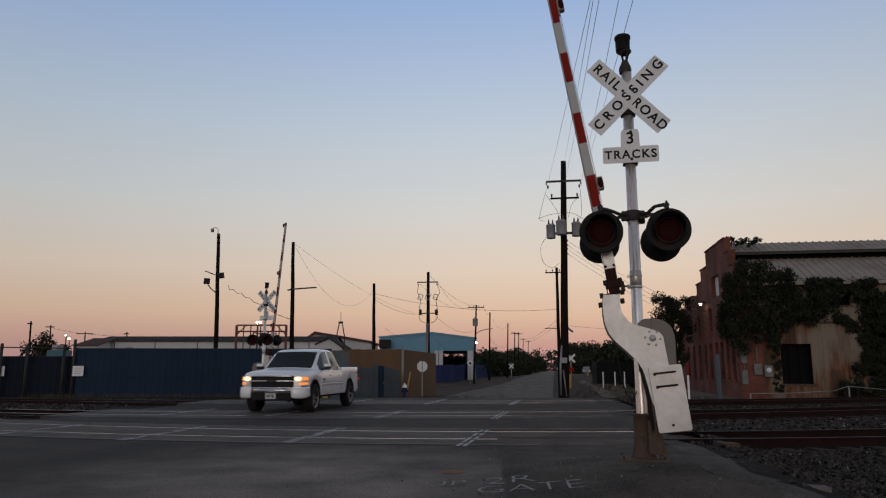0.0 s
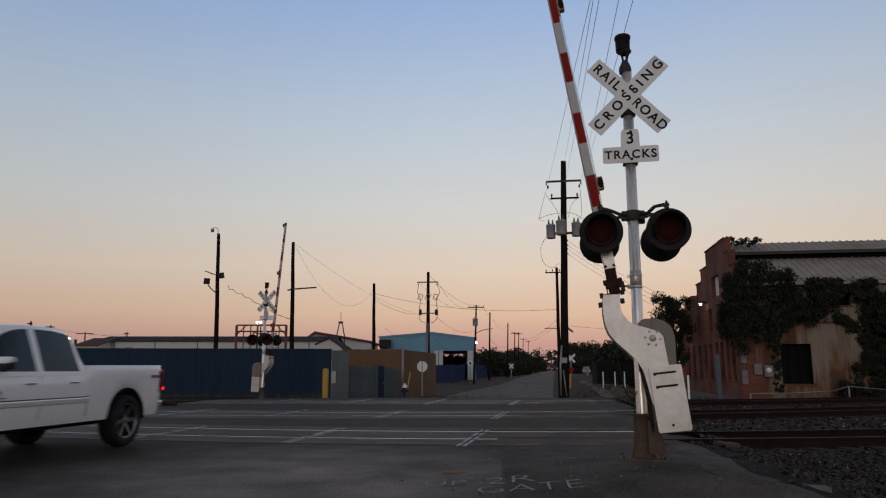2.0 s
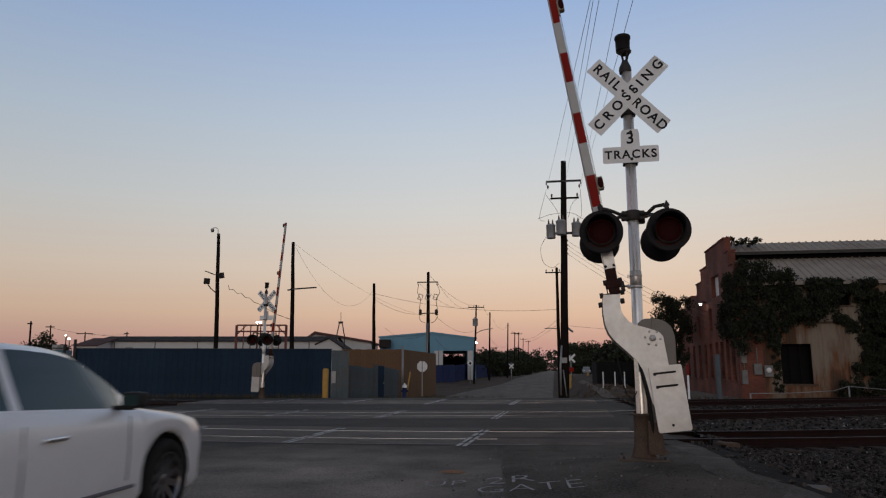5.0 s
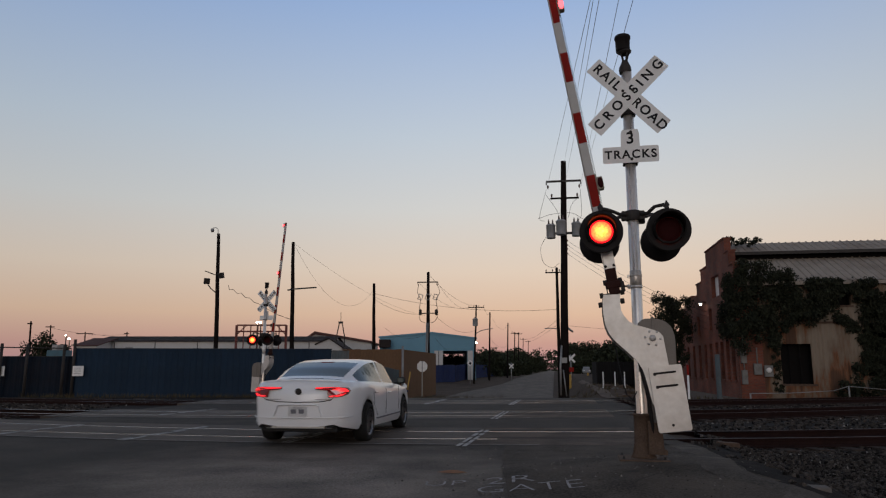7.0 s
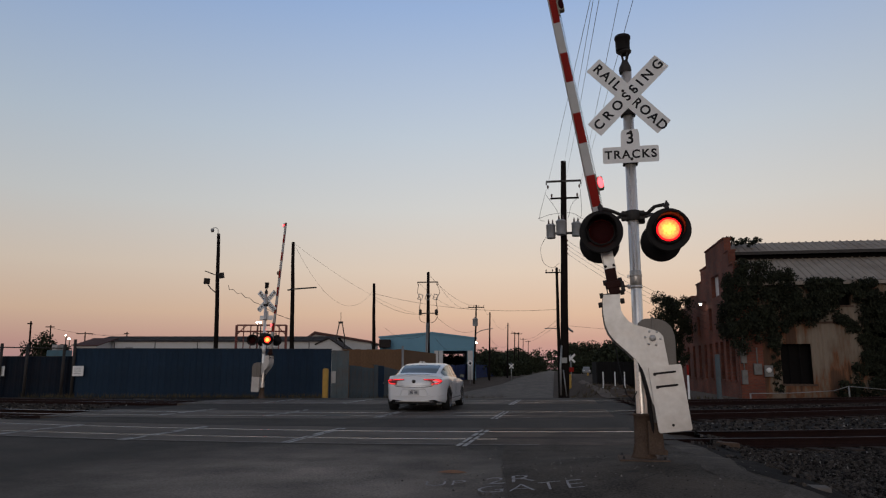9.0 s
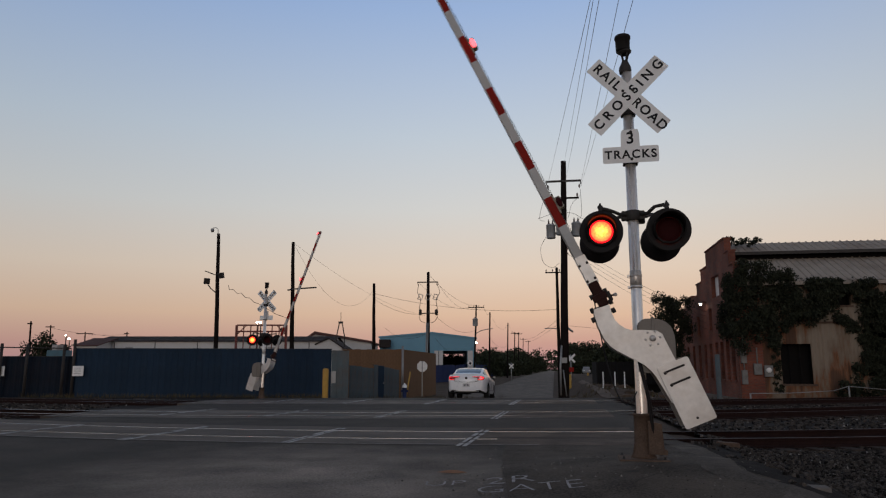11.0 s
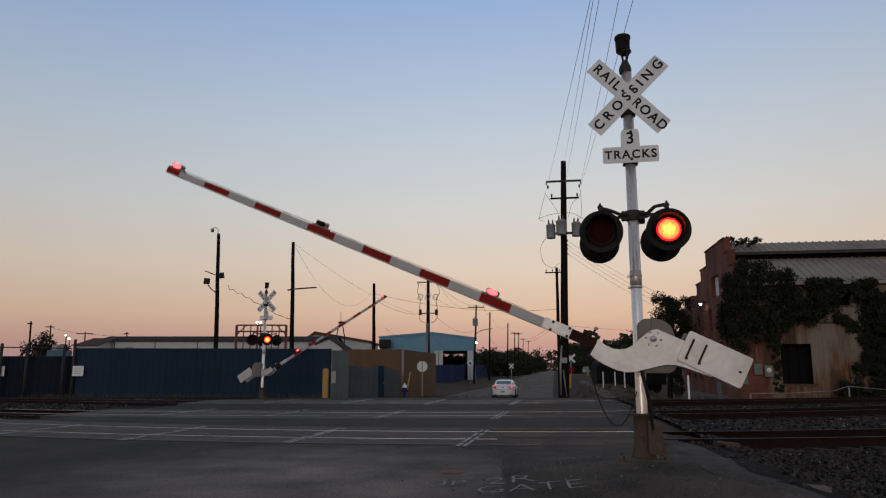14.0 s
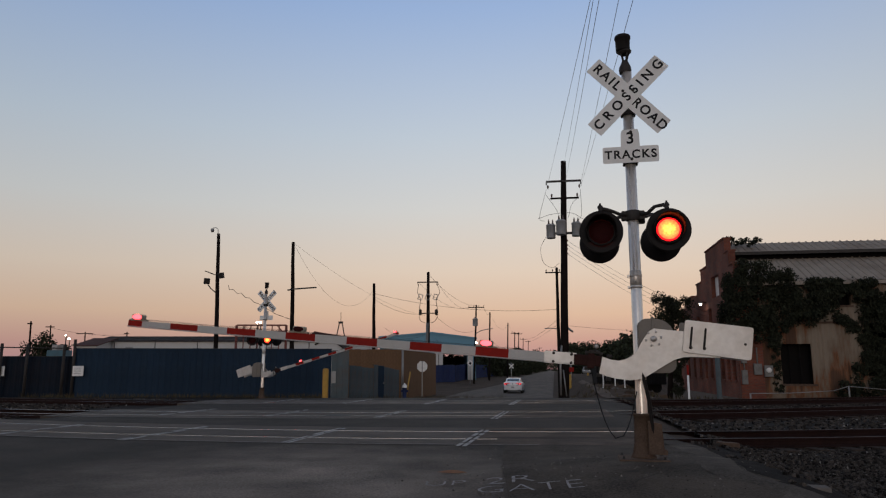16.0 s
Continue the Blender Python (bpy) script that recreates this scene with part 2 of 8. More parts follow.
def bowed(pts, k=6):
    """Points on a smooth curve through pts."""
    pts = [Vector(p) for p in pts]
    ext = [pts[0] * 2 - pts[1]] + pts + [pts[-1] * 2 - pts[-2]]
    out = []
    for a, b, c, d_ in zip(ext, ext[1:], ext[2:], ext[3:]):
        for i in range(k):
            t = i / k
            out.append(0.5 * (2 * b + (c - a) * t + (2 * a - 5 * b + 4 * c - d_) * t * t + (3 * b - a - 3 * c + d_) * t ** 3))
    return out + [pts[-1]]


def plate(bm, pts, y0, y1, mi=0):
    """A plate with an outline in x and z, from y0 to y1."""
    a = [bm.verts.new((x, y0, z)) for x, z in pts]
    b = [bm.verts.new((x, y1, z)) for x, z in pts]
    k = len(pts)
    fs = [bm.faces.new(a), bm.faces.new(b[::-1])] + [bm.faces.new((a[i], b[i], b[(i + 1) % k], a[(i + 1) % k])) for i in range(k)]
    for f in fs:
        f.material_index = mi
    bmesh.ops.recalc_face_normals(bm, faces=fs)
    return fs


def round_rect(x0, x1, z0, z1, r, n=4):
    out = []
    for cx, cz, a0 in ((x1 - r, z1 - r, 0), (x0 + r, z1 - r, 90), (x0 + r, z0 + r, 180), (x1 - r, z0 + r, 270)):
        for k in range(n + 1):
            a = radians(a0 + 90 * k / n)
            out.append((cx + r * math.cos(a), cz + r * math.sin(a)))
    return out


def words(name, text, size, m, material, parent, label="", bold=0.0, spacing=1.0):
    cu = bpy.data.curves.new(name, "FONT")
    cu.body, cu.size, cu.align_x, cu.align_y, cu.extrude, cu.offset = text, size, "CENTER", "CENTER", 0.0015, bold
    cu.space_character = spacing
    tmp = bpy.data.objects.new(name, cu)
    me = bpy.data.meshes.new_from_object(tmp)
    bpy.data.objects.remove(tmp)
    me.materials.clear()
    me.materials.append(material)
    ob = new(name, me)
    ob.parent = parent
    ob.matrix_basis = m
    if label:
        tagged(ob, label)
    return ob


# ---- lie of the land: the road runs along R, with Q to its side ----
TURN = 8.9
R = Vector((math.sin(radians(TURN)), math.cos(radians(TURN)), 0))
Q = Vector((math.cos(radians(TURN)), -math.sin(radians(TURN)), 0))


def smooth01(a):
    a = min(1.0, max(0.0, a))
    return a * a * (3 - 2 * a)


def land(x, y):
    """Height of the ground: level over the tracks, then falling away; a low apron round the near signal."""
    z = -1.05 * smooth01((y - 29) / 25) + 0.7 * smooth01((y - 73) / 45)
    dx, dy = (x - 2.6) / 1.9, (y - 8.3) / 1.5
    z += 0.20 * math.exp(-(dx * dx + dy * dy) ** 1.5) if abs(dx) < 3 and abs(dy) < 3 else 0
    d = x - y * 0.157 - 2.3
    if d > 0:
        z -= 0.24 * smooth01(d / 1.6) * smooth01((33.5 - y) / 3)
    d = -(x - y * 0.157) - 13.0
    if d > 0:
        z -= 0.16 * smooth01(d / 1.5) * smooth01((34.5 - y) / 3)
    return z


def at(p, s, dz=0.0):
    v = Q * p + R * s
    return Vector((v.x, v.y, land(v.x, v.y) + dz))


# ---- ground, road, tracks ----
def steps(*spans):
    out = []
    for a, b, d in spans:
        k = max(1, round((b - a) / d))
        out += [a + (b - a) * i / k for i in range(k)]
    return out + [spans[-1][1]]


def sheet(name, xs, ys, f, material, **tags):
    bm = bmesh.new()
    grid = [[bm.verts.new(f(x, y)) for x in xs] for y in ys]
    for a, b in zip(grid, grid[1:]):
        for i in range(len(xs) - 1):
            bm.faces.new((a[i], a[i + 1], b[i + 1], b[i]))
    ob = part(name, bm, material, smooth=True)
    return tagged(ob, **tags)


def ground_point(x, y):
    w = noise.noise(Vector((x * 0.7, y * 0.7, 3))) * 0.015 if abs(x) < 60 and y < 120 else 0
    return x, y, land(x, y) - 0.035 + w


sheet("ground", steps((-2600, -200, 400), (-200, -40, 20), (-40, -16, 1.5), (-16, 16, 0.4), (16, 40, 1.5), (40, 200, 20), (200, 2600, 400)),
      steps((-300, -20, 40), (-20, 4, 3), (4, 34, 0.4), (34, 60, 1.0), (60, 200, 10), (200, 2600, 300)), ground_point, M_DIRT,
      label="bare brown dirt and weedy ground beside the tracks", category="ground", kind="structure")


def road_point(p, s):
    far = smooth01((s - 31) / 9)
    near_l, near_r = -13.6, 2.2 + 0.5 * smooth01((s - 20) / 8)
    left, right = near_l + (-9.2 - near_l) * far + 2.6 * smooth01((s - 70) / 32), near_r + (-0.2 - near_r) * far
    pp = left + (right - left) * p
    v = at(pp, s)
    edge = 0.03 * min(1, min(p, 1 - p) * 30)
    return v.x, v.y, v.z + edge - 0.012


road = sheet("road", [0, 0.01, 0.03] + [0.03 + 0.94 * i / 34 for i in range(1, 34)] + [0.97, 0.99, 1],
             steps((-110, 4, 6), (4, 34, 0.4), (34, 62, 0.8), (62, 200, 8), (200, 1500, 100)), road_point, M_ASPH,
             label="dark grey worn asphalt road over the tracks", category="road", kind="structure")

TRACKS = [(13.87, -0.0645, 0.0149), (20.2, 0.056, 0.0128), (27.5, 0.037, 0.0094)]


def track_y(k, x):
    c, a, b = TRACKS[k]
    xm = 22.0
    xc = max(-xm, min(xm, x))
    return c + a * xc + b * xc * xc + (a + 2 * b * xc) * (x - xc) * 1.0


RAIL_PROF = [(-0.07, -0.17), (-0.07, -0.155), (-0.012, -0.13), (-0.012, -0.045), (-0.036, -0.035), (-0.036, -0.004), (-0.03, 0.0),
             (0.03, 0.0), (0.036, -0.004), (0.036, -0.035), (0.012, -0.045), (0.012, -0.13), (0.07, -0.155), (0.07, -0.17)]


def rail(k, side):
    bm = bmesh.new()
    xs = steps((-220, -30, 19), (-30, 30, 1.0), (30, 220, 19))
    rings = []
    for x in xs:
        y = track_y(k, x)
        d = Vector((1, (track_y(k, x + 0.1) - y) / 0.1, 0)).normalized()
        nrm = Vector((-d.y, d.x, 0))
        c = Vector((x, y, 0.022)) + nrm * side * 0.755
        rings.append([bm.verts.new(c + nrm * a + Vector((0, 0, b))) for a, b in RAIL_PROF])
    n = len(RAIL_PROF)
    for a, b in zip(rings, rings[1:]):
        for i in range(n):
            f = bm.faces.new((a[i], b[i], b[(i + 1) % n], a[(i + 1) % n]))
            # past the deck the missing glint is painted as the dull head
            f.material_index = (1 if -14.5 < a[i].co.x < (0.9 if side < 0 else 3.8) + 1.1 * k else 2) if i in (5, 6, 7) else 0
    bmesh.ops.recalc_face_normals(bm, faces=bm.faces)
    return bm


for k in range(3):
    trk = thing("railway_track", "rusty steel railway track with polished rail heads", "railway track", group="railway tracks")
    for side in (-1, 1):
        part("rail", rail(k, side), [M_RAIL, M_RAILTOP, M_RAILUNLIT], trk)
    # sleepers on the open track
    tie_bm = bmesh.new()
    box(tie_bm, -0.115, 0.115, -1.28, 1.28, -0.36, -0.165)
    tie_me = mesh_of("sleeper", tie_bm, M_TIE)
    for sgn, x0 in ((1, 3.4 + 1.1 * k + 0.8), (-1, 11.2 - 0.9 * k)):
        for i in range(26):
            x = sgn * (x0 + 0.6 * i)
            t_ob = new("sleeper", tie_me)
            t_ob.parent = trk
            t_ob.matrix_basis = pose(x, track_y(k, x), 0.022, 0, 0, math.degrees(math.atan((track_y(k, x + 0.1) - track_y(k, x)) / 0.1)))

# ballast beds either side of the crossing
def ballast_bed(name, u0, u1, y0, y1):
    def f(u, y):
        x = u + y * 0.157
        w = noise.noise(Vector((x * 5, y * 5, 1))) * 0.018 + noise.noise(Vector((x * 1.3, y * 1.3, 7))) * 0.02
        return x, y, land(x, y) + 0.02 + w + (0.03 if y > 11.5 else -0.05)
    return sheet(name, steps((u0, u1, 0.22)), steps((y0, y1, 0.2)), f, M_BALLAST, label="dark grey crushed stone ballast round the tracks",
                 category="ballast", kind="structure")


# crossing panels with joints along the road
M_PANEL = mat("crossing_panel_asphalt", (0.086, 0.069, 0.057), 0.78, 0, 0.45, 1.5, 30, 0.5, (0.042, 0.035, 0.030), 1.0, 0.7, rand=0.2, spec=0.25)
M_PANELOLD = mat("old_brown_crossing_asphalt", (0.098, 0.074, 0.058), 0.88, 0, 0.6, 1.4, 34, 0.7, (0.040, 0.032, 0.027), 1.1, 0.8, rand=0.15, spec=0.2)
M_GROOVE = mat("rubber_flangeway", (0.016, 0.015, 0.015), 0.8, 0, 0.3, 4, 50, 0.2)
BAYS = [-13.7, -10.65, -7.6, -4.55, -1.5, 1.55]
for k in range(3):
    crossing = thing("level_crossing_deck", "flat dark crossing deck panels set between and beside the rails", "crossing deck",
                     group="level crossing decks")
    for p0, p1 in zip(BAYS, BAYS[1:]):
        for lane, (n0, n1) in enumerate(((-1.72, -0.80), (-0.66, 0.66), (0.80, 1.72))):
            bm = bmesh.new()
            tops = []
            for i in range(5):
                p = p0 + 0.02 + (p1 - p0 - 0.04) * i / 4
                row = []
                for nn in (n0, n1):
                    s = TRACKS[k][0]
                    for _ in range(4):
                        v = Q * p + R * s
                        s += (track_y(k, v.x) + nn - v.y) / R.y
                    v = Q * p + R * s
                    row += [bm.verts.new((v.x, v.y, 0.022)), bm.verts.new((v.x, v.y, -0.06))]
                tops.append(row)
            for a, b in zip(tops, tops[1:]):
                bm.faces.new((a[0], b[0], b[2], a[2]))
                bm.faces.new((a[0], a[1], b[1], b[0]))
                bm.faces.new((a[2], b[2], b[3], a[3]))
            bm.faces.new((tops[0][0], tops[0][2], tops[0][3], tops[0][1]))
            bm.faces.new((tops[-1][0], tops[-1][1], tops[-1][3], tops[-1][2]))
            bmesh.ops.recalc_face_normals(bm, faces=bm.faces)
            part("deck_panel", bm, M_PANELOLD if p0 > -2 else M_PANEL, crossing)
    # flangeway rubber
    for side in (-1, 1):
        bm = bmesh.new()
        prev = None
        for i in range(33):
            x = -13.5 + 20.0 * i / 32
            y = track_y(k, x) + side * 0.73
            row = [bm.verts.new((x, y - 0.085, 0.0195)), bm.verts.new((x, y + 0.085, 0.0195))]
            if prev:
                bm.faces.new((prev[0], row[0], row[1], prev[1]))
            prev = row
        part("flangeway", bm, M_GROOVE, crossing, "black rubber flangeway")


def road_strip(name, p0, s0, p1, s1, width, material, label, category, dz=0.0):
    """A thin painted strip on the road from (p0, s0) to (p1, s1)."""
    bm = bmesh.new()
    a, b = Q * p0 + R * s0, Q * p1 + R * s1
    d = (b - a).normalized()
    nrm = Vector((-d.y, d.x, 0)) * width / 2
    n = max(2, int((b - a).length / 0.25))
    prev = None
    for i in range(n + 1):
        c = a.lerp(b, i / n)
        j = 1 + 0.25 * noise.noise(c * 6)
        row = []
        for sg in (-1, 1):
            v = c + nrm * sg * j
            row.append(bm.verts.new((v.x, v.y, land(v.x, v.y) + 0.027 + dz)))
        if prev:
            bm.faces.new((prev[0], prev[1], row[1], row[0]))
        prev = row
    bmesh.ops.recalc_face_normals(bm, faces=bm.faces)
    ob = part(name, bm, material)
    return tagged(ob, label, category, kind="structure")


M_SEAM = mat("black_tar_seam", (0.014, 0.012, 0.011), 0.8, 0, 0.4, 4, 50, 0.3, (0.04, 0.035, 0.03), 3.0, 0.5)
rng = random.Random(41)
for k, (s0, s1) in enumerate(((11.75, 14.9), (18.2, 21.3), (25.3, 29.2))):
    for p in BAYS[1:5]:
        # twin rows of worn dashes either side of a dark joint
        road_strip("joint_gap", p - 0.05, s0, p + 0.05, s1, 0.016, M_SEAM, "dark open joint between crossing deck panels", "deck joint", 0.001)
        for off in (-0.055, 0.055):
            s = s0 + rng.uniform(0, 0.1)
            while s < s1 - 0.1:
                e = min(s1, s + rng.uniform(0.35, 0.95))
                qa, qb = p - 0.05 + 0.1 * (s - s0) / (s1 - s0) + off, p - 0.05 + 0.1 * (e - s0) / (s1 - s0) + off
                road_strip("joint_line", qa, s, qb, e, rng.uniform(0.055, 0.085), M_LINE, "worn whitish dashes along a crossing deck joint", "road line")
                s = e + rng.uniform(0.08, 0.3)


def along_track(name, k, x0, x1, nn, half, material, label, category, z=0.026, wob=1.0):
    """A thin strip that follows a track at nn from its middle."""
    bm = bmesh.new()
    prev = None
    n = int((x1 - x0) / 0.25)
    for i in range(n + 1):
        x = x0 + (x1 - x0) * i / n
        y = track_y(k, x) + nn + 0.015 * wob * noise.noise(Vector((x * 0.9, nn * 7, k)))
        j = half * (1 + 0.6 * wob * noise.noise(Vector((x * 2, nn, 0))))
        row = [bm.verts.new((x, y - j, z)), bm.verts.new((x, y + j, z))]
        if prev:
            bm.faces.new((prev[0], row[0], row[1], prev[1]))
        prev = row
    return tagged(part(name, bm, material), label, category, kind="structure")


for k in range(3):
    along_track("deck_edge_seam", k, -13.0, 2.4 + k, -1.80, 0.030, M_SEAM, "dark seam along the edge of the crossing deck", "deck joint")
    along_track("deck_edge_seam", k, -13.0, 2.4 + k, 1.78, 0.022, M_SEAM, "dark seam along the edge of the crossing deck", "deck joint")
    along_track("deck_edge_line", k, -12.0, 1.6 + k, -1.70, 0.014, M_LINE, "thin pale worn edge of the crossing deck", "road line")
    along_track("tar_seam", k, 0.6 + 1.1 * k, 3.6 + 1.1 * k, 1.05, 0.075, M_SEAM, "wide black tar seam beside the rail", "deck joint", 0.0265, 2.0)
    along_track("tar_seam", k, 0.8 + 1.1 * k, 3.6 + 1.1 * k, -0.55, 0.035, M_SEAM, "broken black tar seam between the rails", "deck joint", 0.0265, 2.5)


# ---- crossing signals ----
def rot2(u, w, a):
    a = radians(a)
    return u * math.cos(a) - w * math.sin(a), u * math.sin(a) + w * math.cos(a)


HX = Matrix.Rotation(radians(90), 4, "X")     # turns z to -y: a lathe that faces the traffic


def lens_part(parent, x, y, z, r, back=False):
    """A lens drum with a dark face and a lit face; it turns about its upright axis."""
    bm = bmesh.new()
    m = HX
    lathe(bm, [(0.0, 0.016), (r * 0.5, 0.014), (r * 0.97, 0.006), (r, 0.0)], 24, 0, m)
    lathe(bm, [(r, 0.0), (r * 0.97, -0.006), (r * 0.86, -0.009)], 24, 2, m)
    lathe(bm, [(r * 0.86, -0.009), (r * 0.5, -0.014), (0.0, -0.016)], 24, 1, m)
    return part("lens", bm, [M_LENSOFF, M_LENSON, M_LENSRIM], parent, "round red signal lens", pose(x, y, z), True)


def light_unit(sig, x, y, z, face, turn=0):
    """A black round background with a visor, facing the traffic (face -1) or away (face 1)."""
    ob = part("light_unit", light_mesh(), M_BLACK, sig, "black flashing light with round background and visor",
              pose(x, y, z, 0, 0, 0 if face < 0 else 180 + turn))
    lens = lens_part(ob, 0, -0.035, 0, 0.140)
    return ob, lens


def light_mesh():
    bm = bmesh.new()
    lathe(bm, [(0.0, -0.04), (0.10, -0.04), (0.15, -0.02), (0.16, 0.0), (0.245, 0.0), (0.256, 0.012), (0.256, 0.03), (0.245, 0.034), (0.17, 0.012), (0.165, 0.01), (0.0, 0.008)], 36, 0, HX)
    # visor: three quarters of a tube round the lens
    n = 26
    rows = []
    for i in range(n + 1):
        a = radians(-40 + 260 * i / n)
        up = max(0.0, math.sin(a))
        depth = 0.12 + 0.17 * smooth01((math.sin(a) + 0.65) / 1.4)
        c, s = math.cos(a), math.sin(a)
        rows.append([bm.verts.new((q * c, yy, q * s)) for q, yy in ((0.178, -0.01), (0.172, -0.01 - depth), (0.165, -0.01 - depth), (0.170, -0.01))])
    for a, b in zip(rows, rows[1:]):
        for j in range(4):
            f = bm.faces.new((a[j], b[j], b[(j + 1) % 4], a[(j + 1) % 4]))
            f.smooth = j in (0, 2)
    lathe(bm, [(0.142, 0.030), (0.142, 0.040), (0.174, 0.040), (0.174, 0.030)], 32, 0, HX)
    # back casing
    lathe(bm, [(0.0, -0.20), (0.05, -0.195), (0.085, -0.15), (0.12, -0.04)], 20, 0, HX)
    bmesh.ops.recalc_face_normals(bm, faces=bm.faces)
    return bm


GATE_PLATE = [(-0.37, 0.10), (-0.12, 0.105), (0.0, 0.11), (0.055, 0.075), (0.10, 0.0), (0.145, -0.085), (0.19, -0.18), (0.24, -0.235), (0.31, -0.275),
              (0.38, -0.295), (0.47, -0.29), (0.57, -0.265), (0.60, -0.46), (0.52, -0.485), (0.40, -0.505), (0.25, -0.51), (0.14, -0.49),
              (0.06, -0.45), (-0.03, -0.385), (-0.13, -0.31), (-0.24, -0.235), (-0.33, -0.20), (-0.42, -0.185), (-0.74, -0.17), (-0.74, -0.14), (-0.37, -0.10)]


def signal(m, label, gate_len, far=False):
    sig = thing("crossing_signal", label, "crossing signal", m, "crossing signals")
    lenses = {}
    # footing and base casting
    bm = bmesh.new()
    box(bm, -0.29, 0.27, -0.26, 0.26, -0.10, 0.045, bevel=0.012)
    part("base_plate", bm, M_RUST, sig, "rusty bolted base plate")
    for bx in (-0.24, 0.22):
        for by in (-0.19, 0.19):
            b2 = bmesh.new()
            lathe(b2, [(0.0, 0.075), (0.012, 0.075), (0.012, 0.05), (0.026, 0.05), (0.026, 0.03), (0.0, 0.03)], 6)
            part("bolt", b2, M_IRON, sig, m=pose(bx, by, 0))
    bm = bmesh.new()
    lathe(bm, [(0.0, 0.045), (0.15, 0.045), (0.14, 0.07), (0.108, 0.13), (0.10, 0.30), (0.098, 0.52), (0.112, 0.525), (0.112, 0.55), (0.07, 0.55)], 12)
    for a in (0, 90, 180, 270):
        mm = Matrix.Rotation(radians(a + 20), 4, "Z")
        plate(bm, [(0.08, 0.045), (0.145, 0.045), (0.108, 0.20), (0.08, 0.23)], -0.012, 0.012)
        bm.verts.ensure_lookup_table()
        for v in bm.verts[-8:]:
            v.co = mm @ v.co
    part("base_casting", bm, M_RUST, sig, "brown rusty mast base")
    bm = bmesh.new()
    plate(bm, [(0.05, 0.10), (0.25, 0.09), (0.26, 0.14), (0.22, 0.16), (0.20, 0.44), (0.05, 0.47)], -0.17, -0.10)
    part("foot_bracket", bm, M_RUST, sig)
    # mast
    bm = bmesh.new()
    lathe(bm, [(0.066, 0.40), (0.066, 4.86), (0.0, 4.86)], 24)
    part("mast", bm, M_MAST, sig, "streaky bare aluminium tube mast")
    for z0 in (2.18, 2.04):
        bm = bmesh.new()
        lathe(bm, [(0.066, 0), (0.075, 0), (0.075, 0.022), (0.066, 0.022)], 24)
        box(bm, -0.10, -0.06, -0.02, 0.02, -0.004, 0.026)
        part("mast_band", bm, M_ALU, sig, m=pose(0, 0, z0))
    bm = bmesh.new()
    lathe(bm, [(0.066, 2.07), (0.071, 2.075), (0.071, 2.25), (0.066, 2.255)], 24)
    part("mast_sleeve", bm, M_COUPLING, sig, "dull zinc mast coupling")
    # bell
    bm = bmesh.new()
    lathe(bm, [(0.075, 4.82), (0.080, 4.86), (0.074, 4.90), (0.048, 4.96), (0.034, 4.99), (0.0, 4.995)], 20)
    for a in range(4):
        ca, sa = math.cos(radians(90 * a + 30)), math.sin(radians(90 * a + 30))
        tube(bm, [(0.030 * ca, 0.030 * sa, 4.98), (0.034 * ca, 0.034 * sa, 5.02), (0.060 * ca, 0.060 * sa, 5.09)], 0.011, 6)
    lathe(bm, [(0.0, 5.07), (0.055, 5.075), (0.085, 5.10), (0.088, 5.12), (0.0, 5.12)], 20)
    part("bell_neck", bm, M_IRON, sig, "dark iron bell bracket", pose(-0.012, 0, 0))
    bm = bmesh.new()
    lathe(bm, [(0.0, 5.11), (0.086, 5.115), (0.090, 5.14), (0.093, 5.28), (0.101, 5.285), (0.103, 5.315), (0.094, 5.33), (0.0, 5.335)], 24)
    part("bell", bm, M_BLACK, sig, "black electronic bell", pose(-0.03, 0, 0))
    # crossed blades
    for k, (ang, text, back) in [(k, (*row, back)) for back in ((0, 180) if far else (0,)) for k, row in enumerate(((-46.5, ("RAIL", "ROAD")), (45, ("CROSSING",))))]:
        bm = bmesh.new()
        pts = round_rect(-0.61, 0.61, -0.1145, 0.1145, 0.012, 2)
        plate(bm, pts, -0.0025, 0.0025)
        blade = part("sign_blade", bm, M_SIGN, sig, "white crossbuck blade with black letters", pose(0, -0.10 - 0.006 * k + (0.016 if back else 0), 4.478, 0, 0, back) @ pose(0, 0, 0, 0, -ang, 0))
        if len(text) == 1:
            words("lettering", text[0], 0.168, pose(0.01, -0.0045, 0, 90, 0, 0), M_LETTER, blade, "", 0.0042, 1.62)
        else:
            words("lettering", text[0], 0.168, pose(-0.36, -0.0045, 0, 90, 0, 0), M_LETTER, blade, "", 0.0042, 1.32)
            words("lettering", text[1], 0.168, pose(0.365, -0.0045, 0, 90, 0, 0), M_LETTER, blade, "", 0.0042, 1.22)
        b2 = bmesh.new()
        lathe(b2, [(0.0, 0.012), (0.018, 0.008), (0.02, 0.0)], 10, 0, HX)
        part("bolt", b2, M_IRON, blade, m=pose(0.09 if k else -0.09, -0.003, 0.0))
    bm = bmesh.new()
    box(bm, -0.09, 0.09, -0.095, 0.07, 4.24, 4.33, bevel=0.01)
    part("blade_bracket", bm, M_BLACK, sig)
    # track count sign: an upturned T
    bm = bmesh.new()
    tee = [(-0.34, -0.10), (-0.325, -0.115), (0.325, -0.115), (0.34, -0.10), (0.34, 0.08), (0.325, 0.095), (0.115, 0.095), (0.112, 0.26), (0.095, 0.315),
           (-0.095, 0.315), (-0.112, 0.26), (-0.115, 0.095), (-0.325, 0.095), (-0.34, 0.08)]
    plate(bm, tee, -0.0025, 0.0025)
